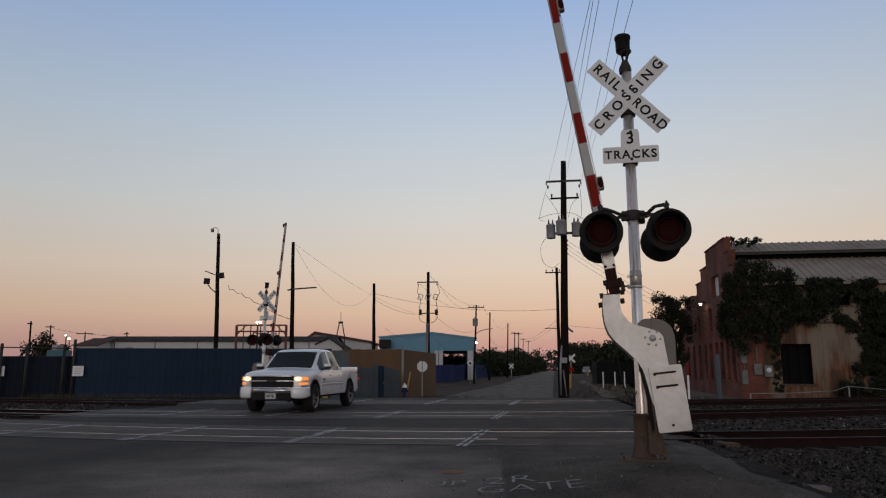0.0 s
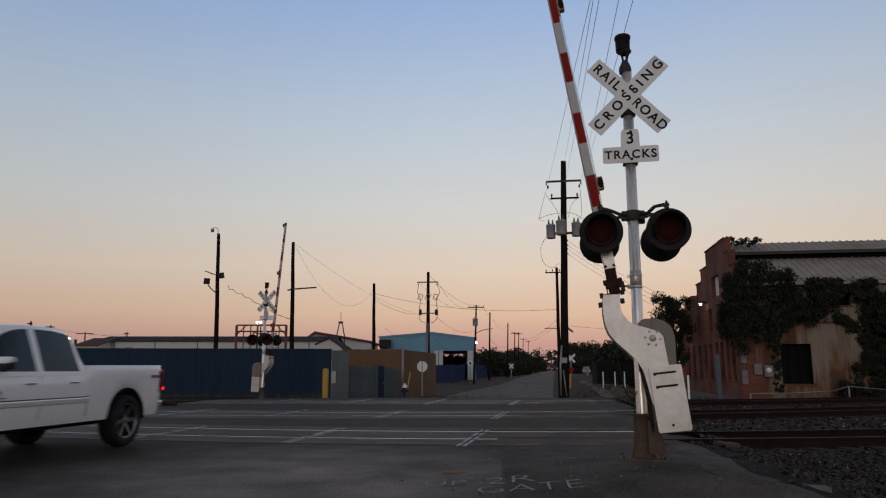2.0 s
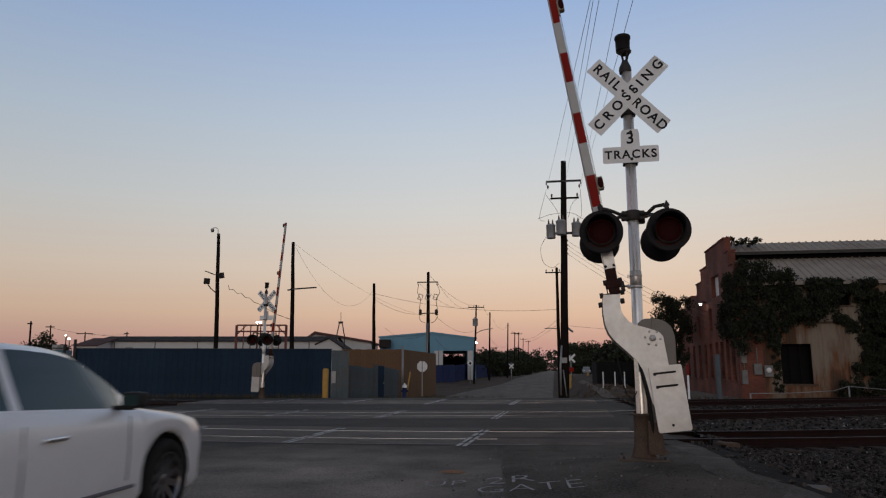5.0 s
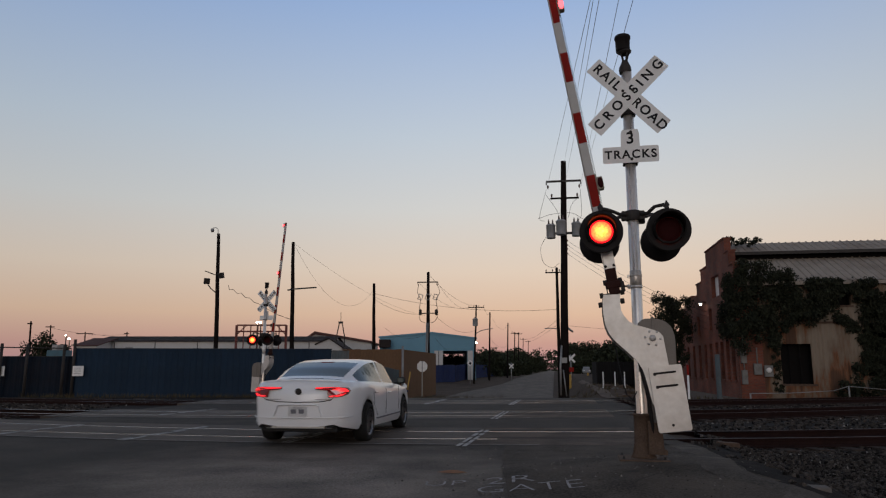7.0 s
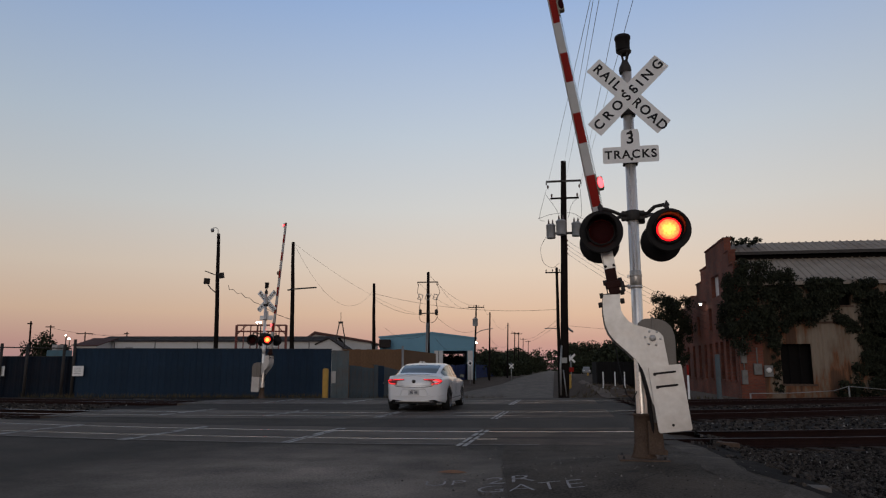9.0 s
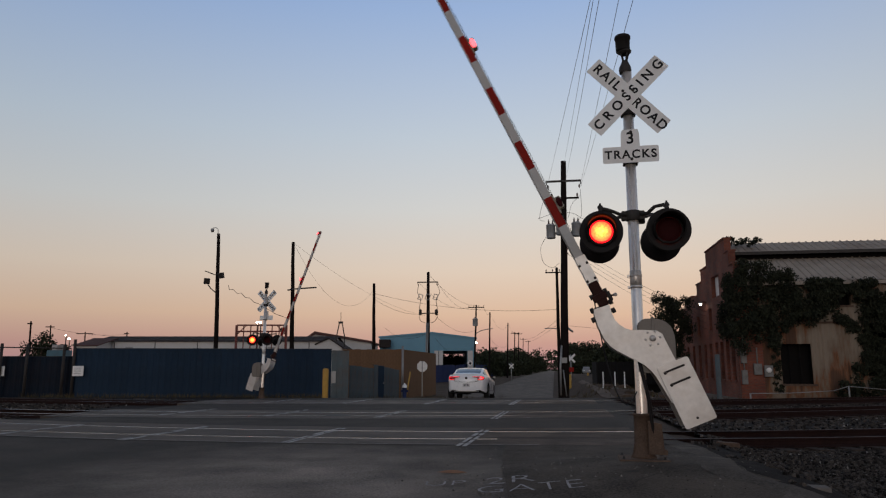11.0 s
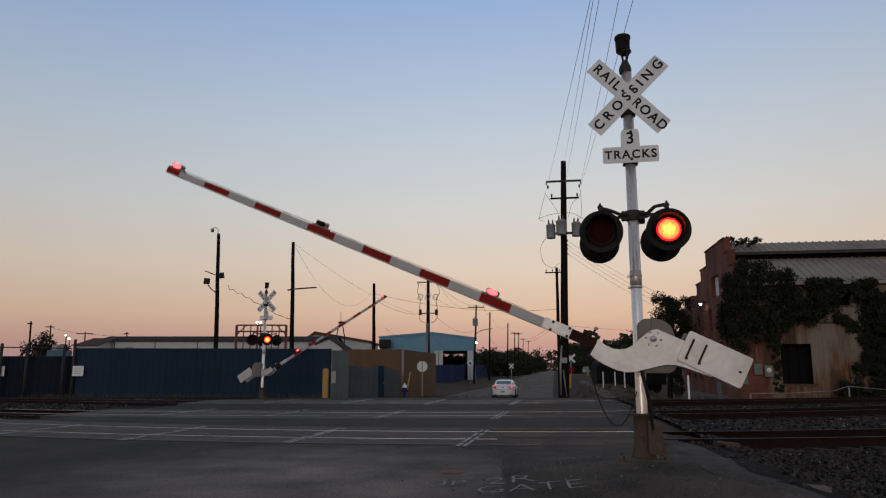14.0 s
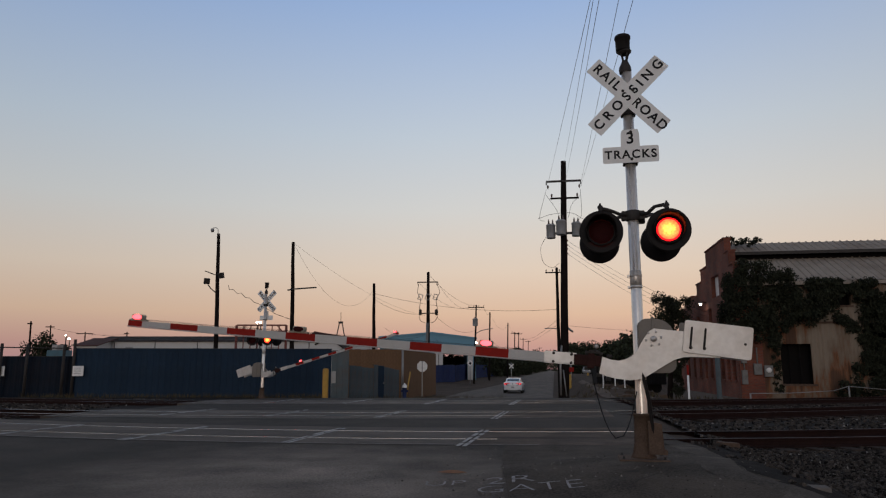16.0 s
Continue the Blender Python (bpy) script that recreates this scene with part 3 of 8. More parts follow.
    tsign = part("track_count_sign", bm, M_SIGN, sig, "white T-shaped sign with black letters", pose(0, -0.10, 3.715))
    words("lettering", "TRACKS", 0.148, pose(0, -0.0045, -0.012, 90, 0, 0), M_LETTER, tsign, "", 0.004, 1.22)
    words("lettering", "3", 0.21, pose(0, -0.0045, 0.195, 90, 0, 0), M_LETTER, tsign, "", 0.004)
    for bz in (0.285, -0.07):
        b2 = bmesh.new()
        lathe(b2, [(0.0, 0.012), (0.018, 0.008), (0.02, 0.0)], 10, 0, HX)
        part("bolt", b2, M_IRON, tsign, m=pose(0.012, -0.003, bz))
    bm = bmesh.new()
    box(bm, -0.09, 0.09, -0.095, 0.07, 3.60, 3.625)
    part("sign_bracket", bm, M_BLACK, sig)
    # lamp arms and lamps
    bm = bmesh.new()
    lathe(bm, [(0.067, 2.875), (0.084, 2.88), (0.088, 2.90), (0.088, 2.985), (0.084, 3.005), (0.067, 3.01)], 20)
    for s_ in (-1, 1):
        box(bm, s_ * 0.105 - 0.035, s_ * 0.105 + 0.035, -0.05, 0.05, 2.885, 3.0, bevel=0.012)
        lathe(bm, [(0.0, 0.03), (0.014, 0.028), (0.017, 0.0)], 6, 0, pose(s_ * 0.115, -0.05, 2.945) @ HX)
    box(bm, 0.02, 0.15, 0.05, 0.14, 2.86, 2.97, bevel=0.015)
    part("lamp_clamp", bm, M_IRON, sig, "dark cast split clamp")
    for sx in (-1, 1):
        for sy in (-1, 1):
            bm = bmesh.new()
            tube(bm, [(sx * 0.09, sy * 0.03, 2.945), (sx * 0.17, sy * 0.10, 2.95), (sx * 0.24, sy * 0.22, 2.955 + 0.045 * (sx > 0)), (sx * 0.33, sy * 0.30, 2.97 + 0.03 * (sx > 0)), (sx * 0.385 - 0.02, sy * 0.345, 2.975),
                      (sx * 0.385 - 0.02, sy * 0.37, 2.92), (sx * 0.385 - 0.02, sy * 0.37, 2.78)], [0.026, 0.022, 0.022, 0.023, 0.028, 0.029, 0.029], 8)
            lathe(bm, [(0.035, 0), (0.03, 0.03), (0.012, 0.04), (0.012, 0.06), (0.0, 0.062)], 8, 0, pose(sx * 0.385 - 0.02, sy * 0.34, 2.98))
            part("lamp_arm", bm, M_IRON, sig, "dark pipe arm")
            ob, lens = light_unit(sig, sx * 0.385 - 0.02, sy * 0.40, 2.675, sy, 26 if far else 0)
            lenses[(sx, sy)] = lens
    # gate machine housing behind the arm
    bm = bmesh.new()
    prof = [(-0.02, 1.02), (0.34, 1.02), (0.40, 1.08), (0.40, 1.44), (0.37, 1.55), (0.30, 1.62), (0.20, 1.655), (0.05, 1.655), (-0.02, 1.60)]
    plate(bm, prof, -0.20, 0.28)
    bmesh.ops.bevel(bm, geom=list(bm.edges), offset=0.015, segments=2, affect="EDGES")
    part("gate_machine", bm, M_GREYBOXSHADE, sig, "grey steel gate machine box with rounded top")
    bm = bmesh.new()
    box(bm, 0.14, 0.17, -0.215, 0.30, 1.03, 1.668, bevel=0.005)
    part("machine_rib", bm, M_GREYBOXSHADE, sig)
    bm = bmesh.new()
    tube(bm, [(-0.02, -0.22, 1.15), (0.02, -0.25, 0.95), (0.07, -0.22, 0.70), (0.10, -0.16, 0.42), (0.11, -0.13, 0.2)], 0.022, 8)
    part("conduit", bm, M_BLACK, sig, "black flexible conduit")
    # the gate: turns about its pivot
    piv = (0.15, -0.21, 1.425)
    bm = bmesh.new()
    a0 = 0.90
    L = gate_len
    wl_ = -0.315
    def arm_h(u):
        return 0.056 - 0.018 * (u - a0) / (L - a0)
    bounds = [a0]
    reds = [1.68 + 0.83 * i for i in range(7)]
    for rd in reds:
        bounds += [rd, min(rd + 0.405, L)]
    vs = [bm.verts.new((-u, y, wl_ + sg * arm_h(u) * 0.93)) for u in (a0, L - 0.004) for y in (-0.019, 0.019) for sg in (-1, 1)]
    for f in ((0, 1, 5, 4), (2, 6, 7, 3), (0, 4, 6, 2), (1, 3, 7, 5), (0, 2, 3, 1), (4, 5, 7, 6)):
        bm.faces.new([vs[i] for i in f])
    bmesh.ops.recalc_face_normals(bm, faces=bm.faces)
    gate = part("gate_arm", bm, M_ARMWHITE, sig, "red and white striped gate arm", pose(*piv))
    for k, (u0, u1) in enumerate(zip(bounds, bounds[1:])):
        bm = bmesh.new()
        vs = [bm.verts.new((-u, y, wl_ + sg * arm_h(u))) for u in (u0, u1) for y in (-0.022, 0.022) for sg in (-1, 1)]
        for f in ((0, 1, 5, 4), (2, 6, 7, 3), (0, 4, 6, 2), (1, 3, 7, 5), (0, 2, 3, 1), (4, 5, 7, 6)):
            bm.faces.new([vs[i] for i in f])
        bmesh.ops.recalc_face_normals(bm, faces=bm.faces)
        part("stripe", bm, M_RED if k % 2 else M_ARMWHITE, gate, "red reflective stripe" if k % 2 else "greyish white reflective stripe")
    bm = bmesh.new()
    for sy in (-1, 1):
        for w_ in (1,):
            tube(bm, [(-a0, sy * 0.024, wl_ - arm_h(a0) - 0.006), (-L, sy * 0.024, wl_ - arm_h(L) - 0.006)], 0.008, 5)
    part("arm_edge", bm, M_ARMWHITE, gate, "pale edge strip")
    bm = bmesh.new()
    pts = []
    turn_ = 0.034 if not far else 0.12
    k_n = 8 if not far else 5
    for i in range(int((L - 1.65) / turn_ * k_n)):
        u = 1.5 + turn_ * i / k_n
        a = 2 * math.pi * i / k_n
        pts.append((-u, 0.009 * math.cos(a), wl_ + arm_h(u) + 0.012 + 0.003 * math.sin(u * 3.1) + 0.009 * math.sin(a)))
    tube(bm, pts, 0.0032, 4)
    part("arm_cable", bm, M_WIRE, gate, "thin black coiled cable along the arm")
    bm = bmesh.new()
    plate(bm, round_rect(-1.25, -0.87, wl_ - 0.07, wl_ + 0.07, 0.01, 2), -0.03, 0.03)
    part("arm_sleeve", bm, M_SILVER, gate, "bare aluminium arm sleeve")
    for u in (0.93, 1.14):
        for w in (0.05, -0.05):
            b2 = bmesh.new()
            lathe(b2, [(0.0, 0.016), (0.014, 0.014), (0.018, 0.0)], 8, 0, HX)
            part("bolt", b2, M_IRON, gate, m=pose(-u, -0.03, wl_ + w))
    bm = bmesh.new()
    box(bm, -0.90, -0.58, -0.05, 0.05, wl_ - 0.068, wl_ + 0.058, bevel=0.012)
    box(bm, -0.74, -0.66, -0.06, 0.06, wl_ - 0.095, wl_ + 0.08, bevel=0.01)
    part("breakaway_clamp", bm, M_BROWNCLAMP, gate, "rusty brown breakaway clamp")
    bm = bmesh.new()
    for u, lo_, hi_ in ((0.74, -0.10, 0.09), (0.595, -0.175, 0.085), (0.49, -0.215, 0.065)):
        b2 = bmesh.new()
        tube(b2, [(-u, -0.015, wl_ + lo_), (-u, -0.015, wl_ + hi_)], 0.014, 8)
        for z_ in (lo_, hi_):
            lathe(b2, [(0.0, -0.022), (0.032, -0.022), (0.032, 0.022), (0.0, 0.022)], 6, 0, pose(-u, -0.015, wl_ + z_ * 0.94))
        part("clamp_bolt", b2, M_IRON, gate, "dark cross bolt")
    box(bm, -0.72, -0.60, -0.06, 0.06, wl_ + 0.08, wl_ + 0.12, bevel=0.008)
    tube(bm, [(-0.66, -0.05, wl_ + 0.10), (-0.645, -0.055, wl_ + 0.16)], 0.013, 6)
    part("clamp_fitting", bm, M_IRON, gate)
    bm = bmesh.new()
    lathe(bm, [(0.0, 0.022), (0.02, 0.02), (0.024, 0.0), (0.02, -0.02), (0.0, -0.022)], 10, 0, pose(-0.645, -0.055, wl_ + 0.165) @ HX)
    part("clamp_bolt", bm, M_ALU, gate, "bright clamp bolt")
    # near signal: the rear plate's shade is painted as grey instead of silver
    for name, ya, yb in (("gate_bracket", -0.05, -0.03), ("gate_bracket", 0.36, 0.38)):
        bm = bmesh.new()
        plate(bm, GATE_PLATE, ya, yb)
        part(name, bm, M_SILVER if ya < 0 or far else M_GREYBOXSHADE, gate, "silver painted gate bracket plate" if ya < 0 or far else "rear gate bracket plate, silver greyed as shade")
    gate_fix(gate)
    bm = bmesh.new()
    lathe(bm, [(0.0, 0.05), (0.025, 0.048), (0.035, 0.03), (0.038, 0.0)], 16, 0, pose(0, -0.05, -0.01) @ HX)
    part("pivot_nut", bm, M_SILVER, gate)
    for i in range(6):
        a = radians(60 * i + 15)
        b2 = bmesh.new()
        lathe(b2, [(0.0, 0.014), (0.012, 0.012), (0.015, 0.0)], 8, 0, HX)
        part("bolt", b2, M_SILVER, gate, m=pose(0.085 * math.cos(a), -0.05, -0.01 + 0.085 * math.sin(a)))
    def tilt(q):
        u, w = rot2(q[0] - 0.6, q[1], -3)
        return u + 0.6, w
    # the rear weight likewise gets its shade as a grey colour
    for ya in (-0.085, 0.40):
        bm = bmesh.new()
        plate(bm, [tilt(q) for q in round_rect(0.33, 1.075, -0.15, 0.22, 0.025, 3)], ya, ya + 0.03)
        cw = part("counterweight", bm, M_SILVER if ya < 0 or far else M_GREYBOXSHADE, gate, "silver painted counterweight plate with two slots" if ya < 0 or far else "rear counterweight plate, silver greyed as shade")
        if ya < 0:
            for ux in (0.41, 0.56):
                b2 = bmesh.new()
                plate(b2, [tilt(q) for q in round_rect(ux - 0.012, ux + 0.012, -0.09, 0.15, 0.011, 3)], ya - 0.004, ya)
                part("slot", b2, M_BLACK, cw)
                b2 = bmesh.new()
                lathe(b2, [(0.0, 0.02), (0.016, 0.018), (0.02, 0.0)], 8, 0, pose(ux, ya - 0.004, -0.08) @ HX)
                part("bolt", b2, M_IRON, cw)
            b2 = bmesh.new()
            lathe(b2, [(0.0, 0.015), (0.013, 0.013), (0.016, 0.0)], 8, 0, pose(1.0, ya, 0.0) @ HX)
            part("bolt", b2, M_IRON, cw)
    # arm lamps
    for key, u in (("base", 1.96), ("mid", 4.40), ("tip", L - 0.14)):
        bm = bmesh.new()
        z0 = wl_ + arm_h(u)
        box(bm, -u - 0.13, -u + 0.13, -0.03, 0.03, z0, z0 + 0.02, bevel=0.006)
        box(bm, -u - 0.082, -u + 0.082, -0.052, 0.052, z0 + 0.012, z0 + 0.085, bevel=0.016)
        part("arm_lamp", bm, M_LAMPCASE, gate, "small beige arm lamp housing")
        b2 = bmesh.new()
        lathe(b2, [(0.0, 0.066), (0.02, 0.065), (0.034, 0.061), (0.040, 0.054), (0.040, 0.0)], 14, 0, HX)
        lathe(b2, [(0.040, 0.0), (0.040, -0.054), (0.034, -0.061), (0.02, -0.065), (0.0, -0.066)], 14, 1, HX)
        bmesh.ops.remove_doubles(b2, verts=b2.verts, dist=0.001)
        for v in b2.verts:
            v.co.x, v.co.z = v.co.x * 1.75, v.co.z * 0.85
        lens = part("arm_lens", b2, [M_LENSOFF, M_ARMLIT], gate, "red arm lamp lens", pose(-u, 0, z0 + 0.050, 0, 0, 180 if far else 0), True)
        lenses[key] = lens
    return sig, gate, lenses


M_ARMLIT = glow("lit_arm_lamp", (1.0, 0.05, 0.06), 6.0)


def gate_fix(gate):
    """Outlines were drawn with the road side positive: turn them over."""
    for ch in gate.children:
        if ch.name.startswith("gate_bracket"):
            for v in ch.data.vertices:
                v.co.x = -v.co.x
            ch.data.flip_normals()


near_sig, near_gate, near_lens = signal(pose(2.36, 8.55, 0.20, 0, 0, -11), "aluminium railroad crossing signal with crossbuck, red lights and gate", 6.87)
far_sig, far_gate, far_lens = signal(pose(-8.201, 32.5, -0.115, 0, 0, 163), "crossing signal with crossbuck and gate before the blue fence", 6.8, True)


# the lamp cable hangs slack from the gate clamp to the mast, in short stiff links
CABLE_N, CABLE_LEN = 14, 1.52
CABLE_END = Vector((-0.055, -0.07, 0.80))
cable_bm = bmesh.new()
tube(cable_bm, [(-0.54 * CABLE_LEN / CABLE_N, 0, 0), (0.54 * CABLE_LEN / CABLE_N, 0, 0)], 0.007, 6)
cable_me = mesh_of("cable_link", cable_bm, M_WIRE)
CABLE = []
for _ in range(CABLE_N):
    ob = new("cable_link", cable_me)
    ob.parent = near_sig
    CABLE.append(ob)


def cable_links(angle):
    """Poses of the links, in the signal's space, for a gate angle."""
    a = pose(0.15, -0.21, 1.425, 0, angle, 0) @ Vector((-0.70, -0.04, -0.40))
    def run(sag):
        return [a.lerp(CABLE_END, i / 60) - Vector((0, 0, sag * 4 * (i / 60) * (1 - i / 60))) for i in range(61)]
    lo, hi = 0.0, 1.5
    for _ in range(24):
        mid = (lo + hi) / 2
        pts = run(mid)
        if sum((q - p).length for p, q in zip(pts, pts[1:])) < CABLE_LEN:
            lo = mid
        else:
            hi = mid
    pts = run(lo)
    acc = [0.0]
    for p, q in zip(pts, pts[1:]):
        acc.append(acc[-1] + (q - p).length)
    def spot(d):
        d = min(max(d, 0.0), acc[-1] - 1e-6)
        i = max(k for k in range(60) if acc[k] <= d)
        return pts[i].lerp(pts[i + 1], (d - acc[i]) / max(1e-6, acc[i + 1] - acc[i]))
    out = []
    for k in range(CABLE_N):
        p, q = spot(acc[-1] * k / CABLE_N), spot(acc[-1] * (k + 1) / CABLE_N)
        d = q - p
        c = (p + q) / 2
        out.append(pose(c.x, c.y, c.z, 0, -math.degrees(math.atan2(d.z, math.hypot(d.x, d.y))), math.degrees(math.atan2(d.y, d.x))))
    return out


# ---- vehicles ----
M_WHITECAR = mat("white_car_paint", (0.77, 0.775, 0.785), 0.32, 0, 0.03, 2, 40, 0.0, (0.5, 0.5, 0.5), 1.5, 0.12, coat=0.6)
M_TINT = glass("tinted_car_glass", (0.026, 0.046, 0.044))
M_TINT.node_tree.nodes["Principled BSDF"].inputs["Specular IOR Level"].default_value = 0.42
M_TYRE = mat("black_tyre_rubber", (0.018, 0.018, 0.018), 0.85, 0, 0.3, 6, 60, 0.2)
M_RIM = mat("alloy_wheel", (0.20, 0.20, 0.21), 0.3, 0.9, 0.1, 6, 60, 0.0)
M_RIMBRIGHT = mat("polished_alloy_wheel", (0.24, 0.24, 0.25), 0.35, 0.9, 0.1, 6, 60, 0.0)
M_BRIGHTSTRIP = mat("satin_bumper_trim", (0.52, 0.50, 0.47), 0.45, 0.2, 0.08, 5, 40, 0.0)
M_CHROME = mat("chrome_trim", (0.70, 0.70, 0.71), 0.28, 1.0, 0.05, 5, 40, 0.0)
M_TRIM = mat("black_plastic_trim", (0.02, 0.02, 0.021), 0.6, 0, 0.2, 8, 60, 0.1)
M_HEAD = glow("lit_headlamp", (1.0, 0.60, 0.26), 3.2)
M_AMBER = glow("lit_amber_lamp", (0.8, 0.26, 0.07), 0.9)
M_TAIL = glow("lit_tail_lamp", (1.0, 0.03, 0.04), 1.25)
M_TAILDIM = mat("red_tail_lamp_glass", (0.16, 0.006, 0.010), 0.15, 0, 0.1, 9, 40, 0.0)
M_PLATE = mat("white_number_plate", (0.5, 0.5, 0.5), 0.5, 0, 0.1, 9, 60, 0.0)
M_GREYBAR = mat("grey_print", (0.12, 0.12, 0.14), 0.6, 0, 0.1, 9, 60, 0.0)


def skin(sections, cls=None, closed_ends=True):
    """A hull over half-sections, mirrored in y. sections: rows of x and points (y, z). cls(i, j) names the group a face belongs to."""
    groups = {}
    n = len(sections[0][1])
    quads = []
    for i in range(len(sections) - 1):
        x0, a = sections[i]
        x1, b = sections[i + 1]
        for j in range(n - 1):
            key = cls(i, j) if cls else "body"
            for s in (1, -1):
                pts = [(x0, s * a[j][0], a[j][1]), (x1, s * b[j][0], b[j][1]), (x1, s * b[j + 1][0], b[j + 1][1]), (x0, s * a[j + 1][0], a[j + 1][1])]
                quads.append((key if not isinstance(key, tuple) else key[0 if s > 0 else 1], pts if s > 0 else pts[::-1]))
    if closed_ends:
        for k, (x, a) in ((0, sections[0]), (1, sections[-1])):
            for j in range(n - 1):
                pts = [(x, a[j][0], a[j][1]), (x, a[j + 1][0], a[j + 1][1]), (x, -a[j + 1][0], a[j + 1][1]), (x, -a[j][0], a[j][1])]
                quads.append(("body", pts if k == 0 else pts[::-1]))
    for key, pts in quads:
        groups.setdefault(key, []).append(pts)
    out = {}
    for key, lst in groups.items():
        bm = bmesh.new()
        for pts in lst:
            vs = [bm.verts.new(p) for p in pts]
            try:
                bm.faces.new(vs)
            except ValueError:
                pass
        bmesh.ops.remove_doubles(bm, verts=bm.verts, dist=0.0005)
        bmesh.ops.dissolve_degenerate(bm, edges=bm.edges, dist=0.0005)
        bmesh.ops.recalc_face_normals(bm, faces=bm.faces)
        for f in bm.faces:
            f.smooth = not key.startswith("win_")
        out[key] = bm
    return out


def lerp_tab(tab, x):
    for (x0, a), (x1, b) in zip(tab, tab[1:]):
        if x <= x1:
            k = (x - x0) / (x1 - x0)
            k = max(0.0, k)
            return a + (b - a) * k
    return tab[-1][1]


def smooth_tab(tab, x):
    """Smoothed table look-up."""
    return sum(lerp_tab(tab, x + d) for d in (-0.06, -0.03, 0, 0.03, 0.06)) / 5


def wheel(parent, x, y, r, width, spokes, side, rim_mat=None):
    bm = bmesh.new()
    m = pose(0, 0, 0, -90 * side, 0, 0)
    w = width / 2
    lathe(bm, [(r * 0.68, -w), (r * 0.93, -w), (r * 0.99, -w * 0.7), (r, 0), (r * 0.99, w * 0.7), (r * 0.93, w), (r * 0.68, w), (r * 0.66, w * 0.6), (r * 0.64, -w)], 32, 0, m)
    bmesh.ops.recalc_face_normals(bm, faces=bm.faces)
    wh = part("wheel", bm, M_TYRE, parent, "black tyre on an alloy rim", pose(x, y, r))
    bm = bmesh.new()
    lathe(bm, [(r * 0.68, w * 0.95), (r * 0.66, w * 0.98), (r * 0.62, w * 0.5), (r * 0.60, -w * 0.3), (0.0, -w * 0.35)], 28, 0, m)
    part("rim", bm, M_TRIM, wh)
    for k in range(spokes):
        bm = bmesh.new()
        a = 2 * math.pi * k / spokes
        vs = []
        for rr, hw, zz in ((r * 0.08, 0.032, w * 0.62), (r * 0.64, 0.024, w * 0.85)):
            for s in (-1, 1):
                for dz in (0, -0.03):
                    vs.append(bm.verts.new(m @ Vector((rr * math.cos(a) - s * hw * math.sin(a), rr * math.sin(a) + s * hw * math.cos(a), zz + dz))))
        for f in ((0, 2, 6, 4), (1, 5, 7, 3), (0, 4, 5, 1), (2, 3, 7, 6), (0, 1, 3, 2), (4, 6, 7, 5)):
            bm.faces.new([vs[i] for i in f])
        bmesh.ops.recalc_face_normals(bm, faces=bm.faces)
        part("spoke", bm, rim_mat or M_RIM, wh)
    bm = bmesh.new()
    lathe(bm, [(r * 0.67, w * 1.0), (r * 0.64, w * 1.0), (r * 0.62, w * 0.8)], 28, 0, m)
    lathe(bm, [(r * 0.13, w * 0.7), (r * 0.10, w * 0.74), (0, w * 0.75)], 12, 0, m)
    part("rim_lip", bm, rim_mat or M_RIM, wh)
    return wh


def arch(x, axles, sill, r, ra):
    z = sill
    for xa in axles:
        if abs(x - xa) < ra:
            z = max(z, r + math.sqrt(ra * ra - (x - xa) ** 2))
    return z


def stations(x0, x1, axles, ra, d=0.11):
    xs = set()
    k = int((x1 - x0) / d)
    xs |= {round(x0 + (x1 - x0) * i / k, 3) for i in range(k + 1)}
    for xa in axles:
        for i in range(17):
            xs.add(round(xa - ra * math.cos(math.pi * i / 16), 3))
        xs |= {round(xa - ra - 0.004, 3), round(xa + ra + 0.004, 3)}
    xs = sorted(xs)
    return [x for i, x in enumerate(xs) if i == 0 or x - xs[i - 1] > 0.003]


def liner(parent, x, r, ra, half):
    for s in (-1, 1):
        bm = bmesh.new()
        prev = None
        for i in range(13):
            a = math.pi * i / 12
            row = [bm.verts.new((x + ra * math.cos(a), s * yy, r + ra * math.sin(a))) for yy in (half - 0.02, half - 0.42)]
            c = bm.verts.new((x + ra * math.cos(a), s * (half - 0.42), 0.16 if a in (0, math.pi) else r))
            if prev:
                bm.faces.new((prev[0], row[0], row[1], prev[1]))
                bm.faces.new((prev[1], row[1], c, prev[2]))
            prev = row + [c]
        part("wheel_arch", bm, M_TRIM, parent, "black wheel arch lining")


def mirror(parent, x, y, z, side, paint, size=1.0):
    bm = bmesh.new()
    box(bm, -0.07, 0.09, -0.10, 0.10, -0.07, 0.08, bevel=0.035)
    mm = part("mirror", bm, paint, parent, "door mirror", pose(x, y + side * 0.10 * size, z) @ Matrix.Scale(size, 4))
    bm = bmesh.new()
    box(bm, -0.074, -0.070, -0.075, 0.075, -0.045, 0.055)
    part("mirror_glass", bm, M_TINT, mm)
    bm = bmesh.new()
    box(bm, -0.03, 0.04, min(-side * 0.2, 0), max(-side * 0.2, 0), -0.09, -0.05)
    part("mirror_foot", bm, M_TRIM, mm)


def number_plate(parent, x, z, face):
    bm = bmesh.new()
    box(bm, -0.006, 0.006, -0.155, 0.155, -0.078, 0.078, bevel=0.004)
    pl = part("number_plate", bm, M_PLATE, parent, "white number plate with grey bars", pose(x, 0, z))
    for y0, y1, z0, z1 in ((-0.11, -0.02, -0.035, 0.035), (0.02, 0.11, -0.035, 0.035), (-0.08, 0.08, 0.05, 0.062)):
        b2 = bmesh.new()
        box(b2, face * 0.006, face * 0.009, y0, y1, z0, z1)
        part("print_bar", b2, M_GREYBAR, pl)


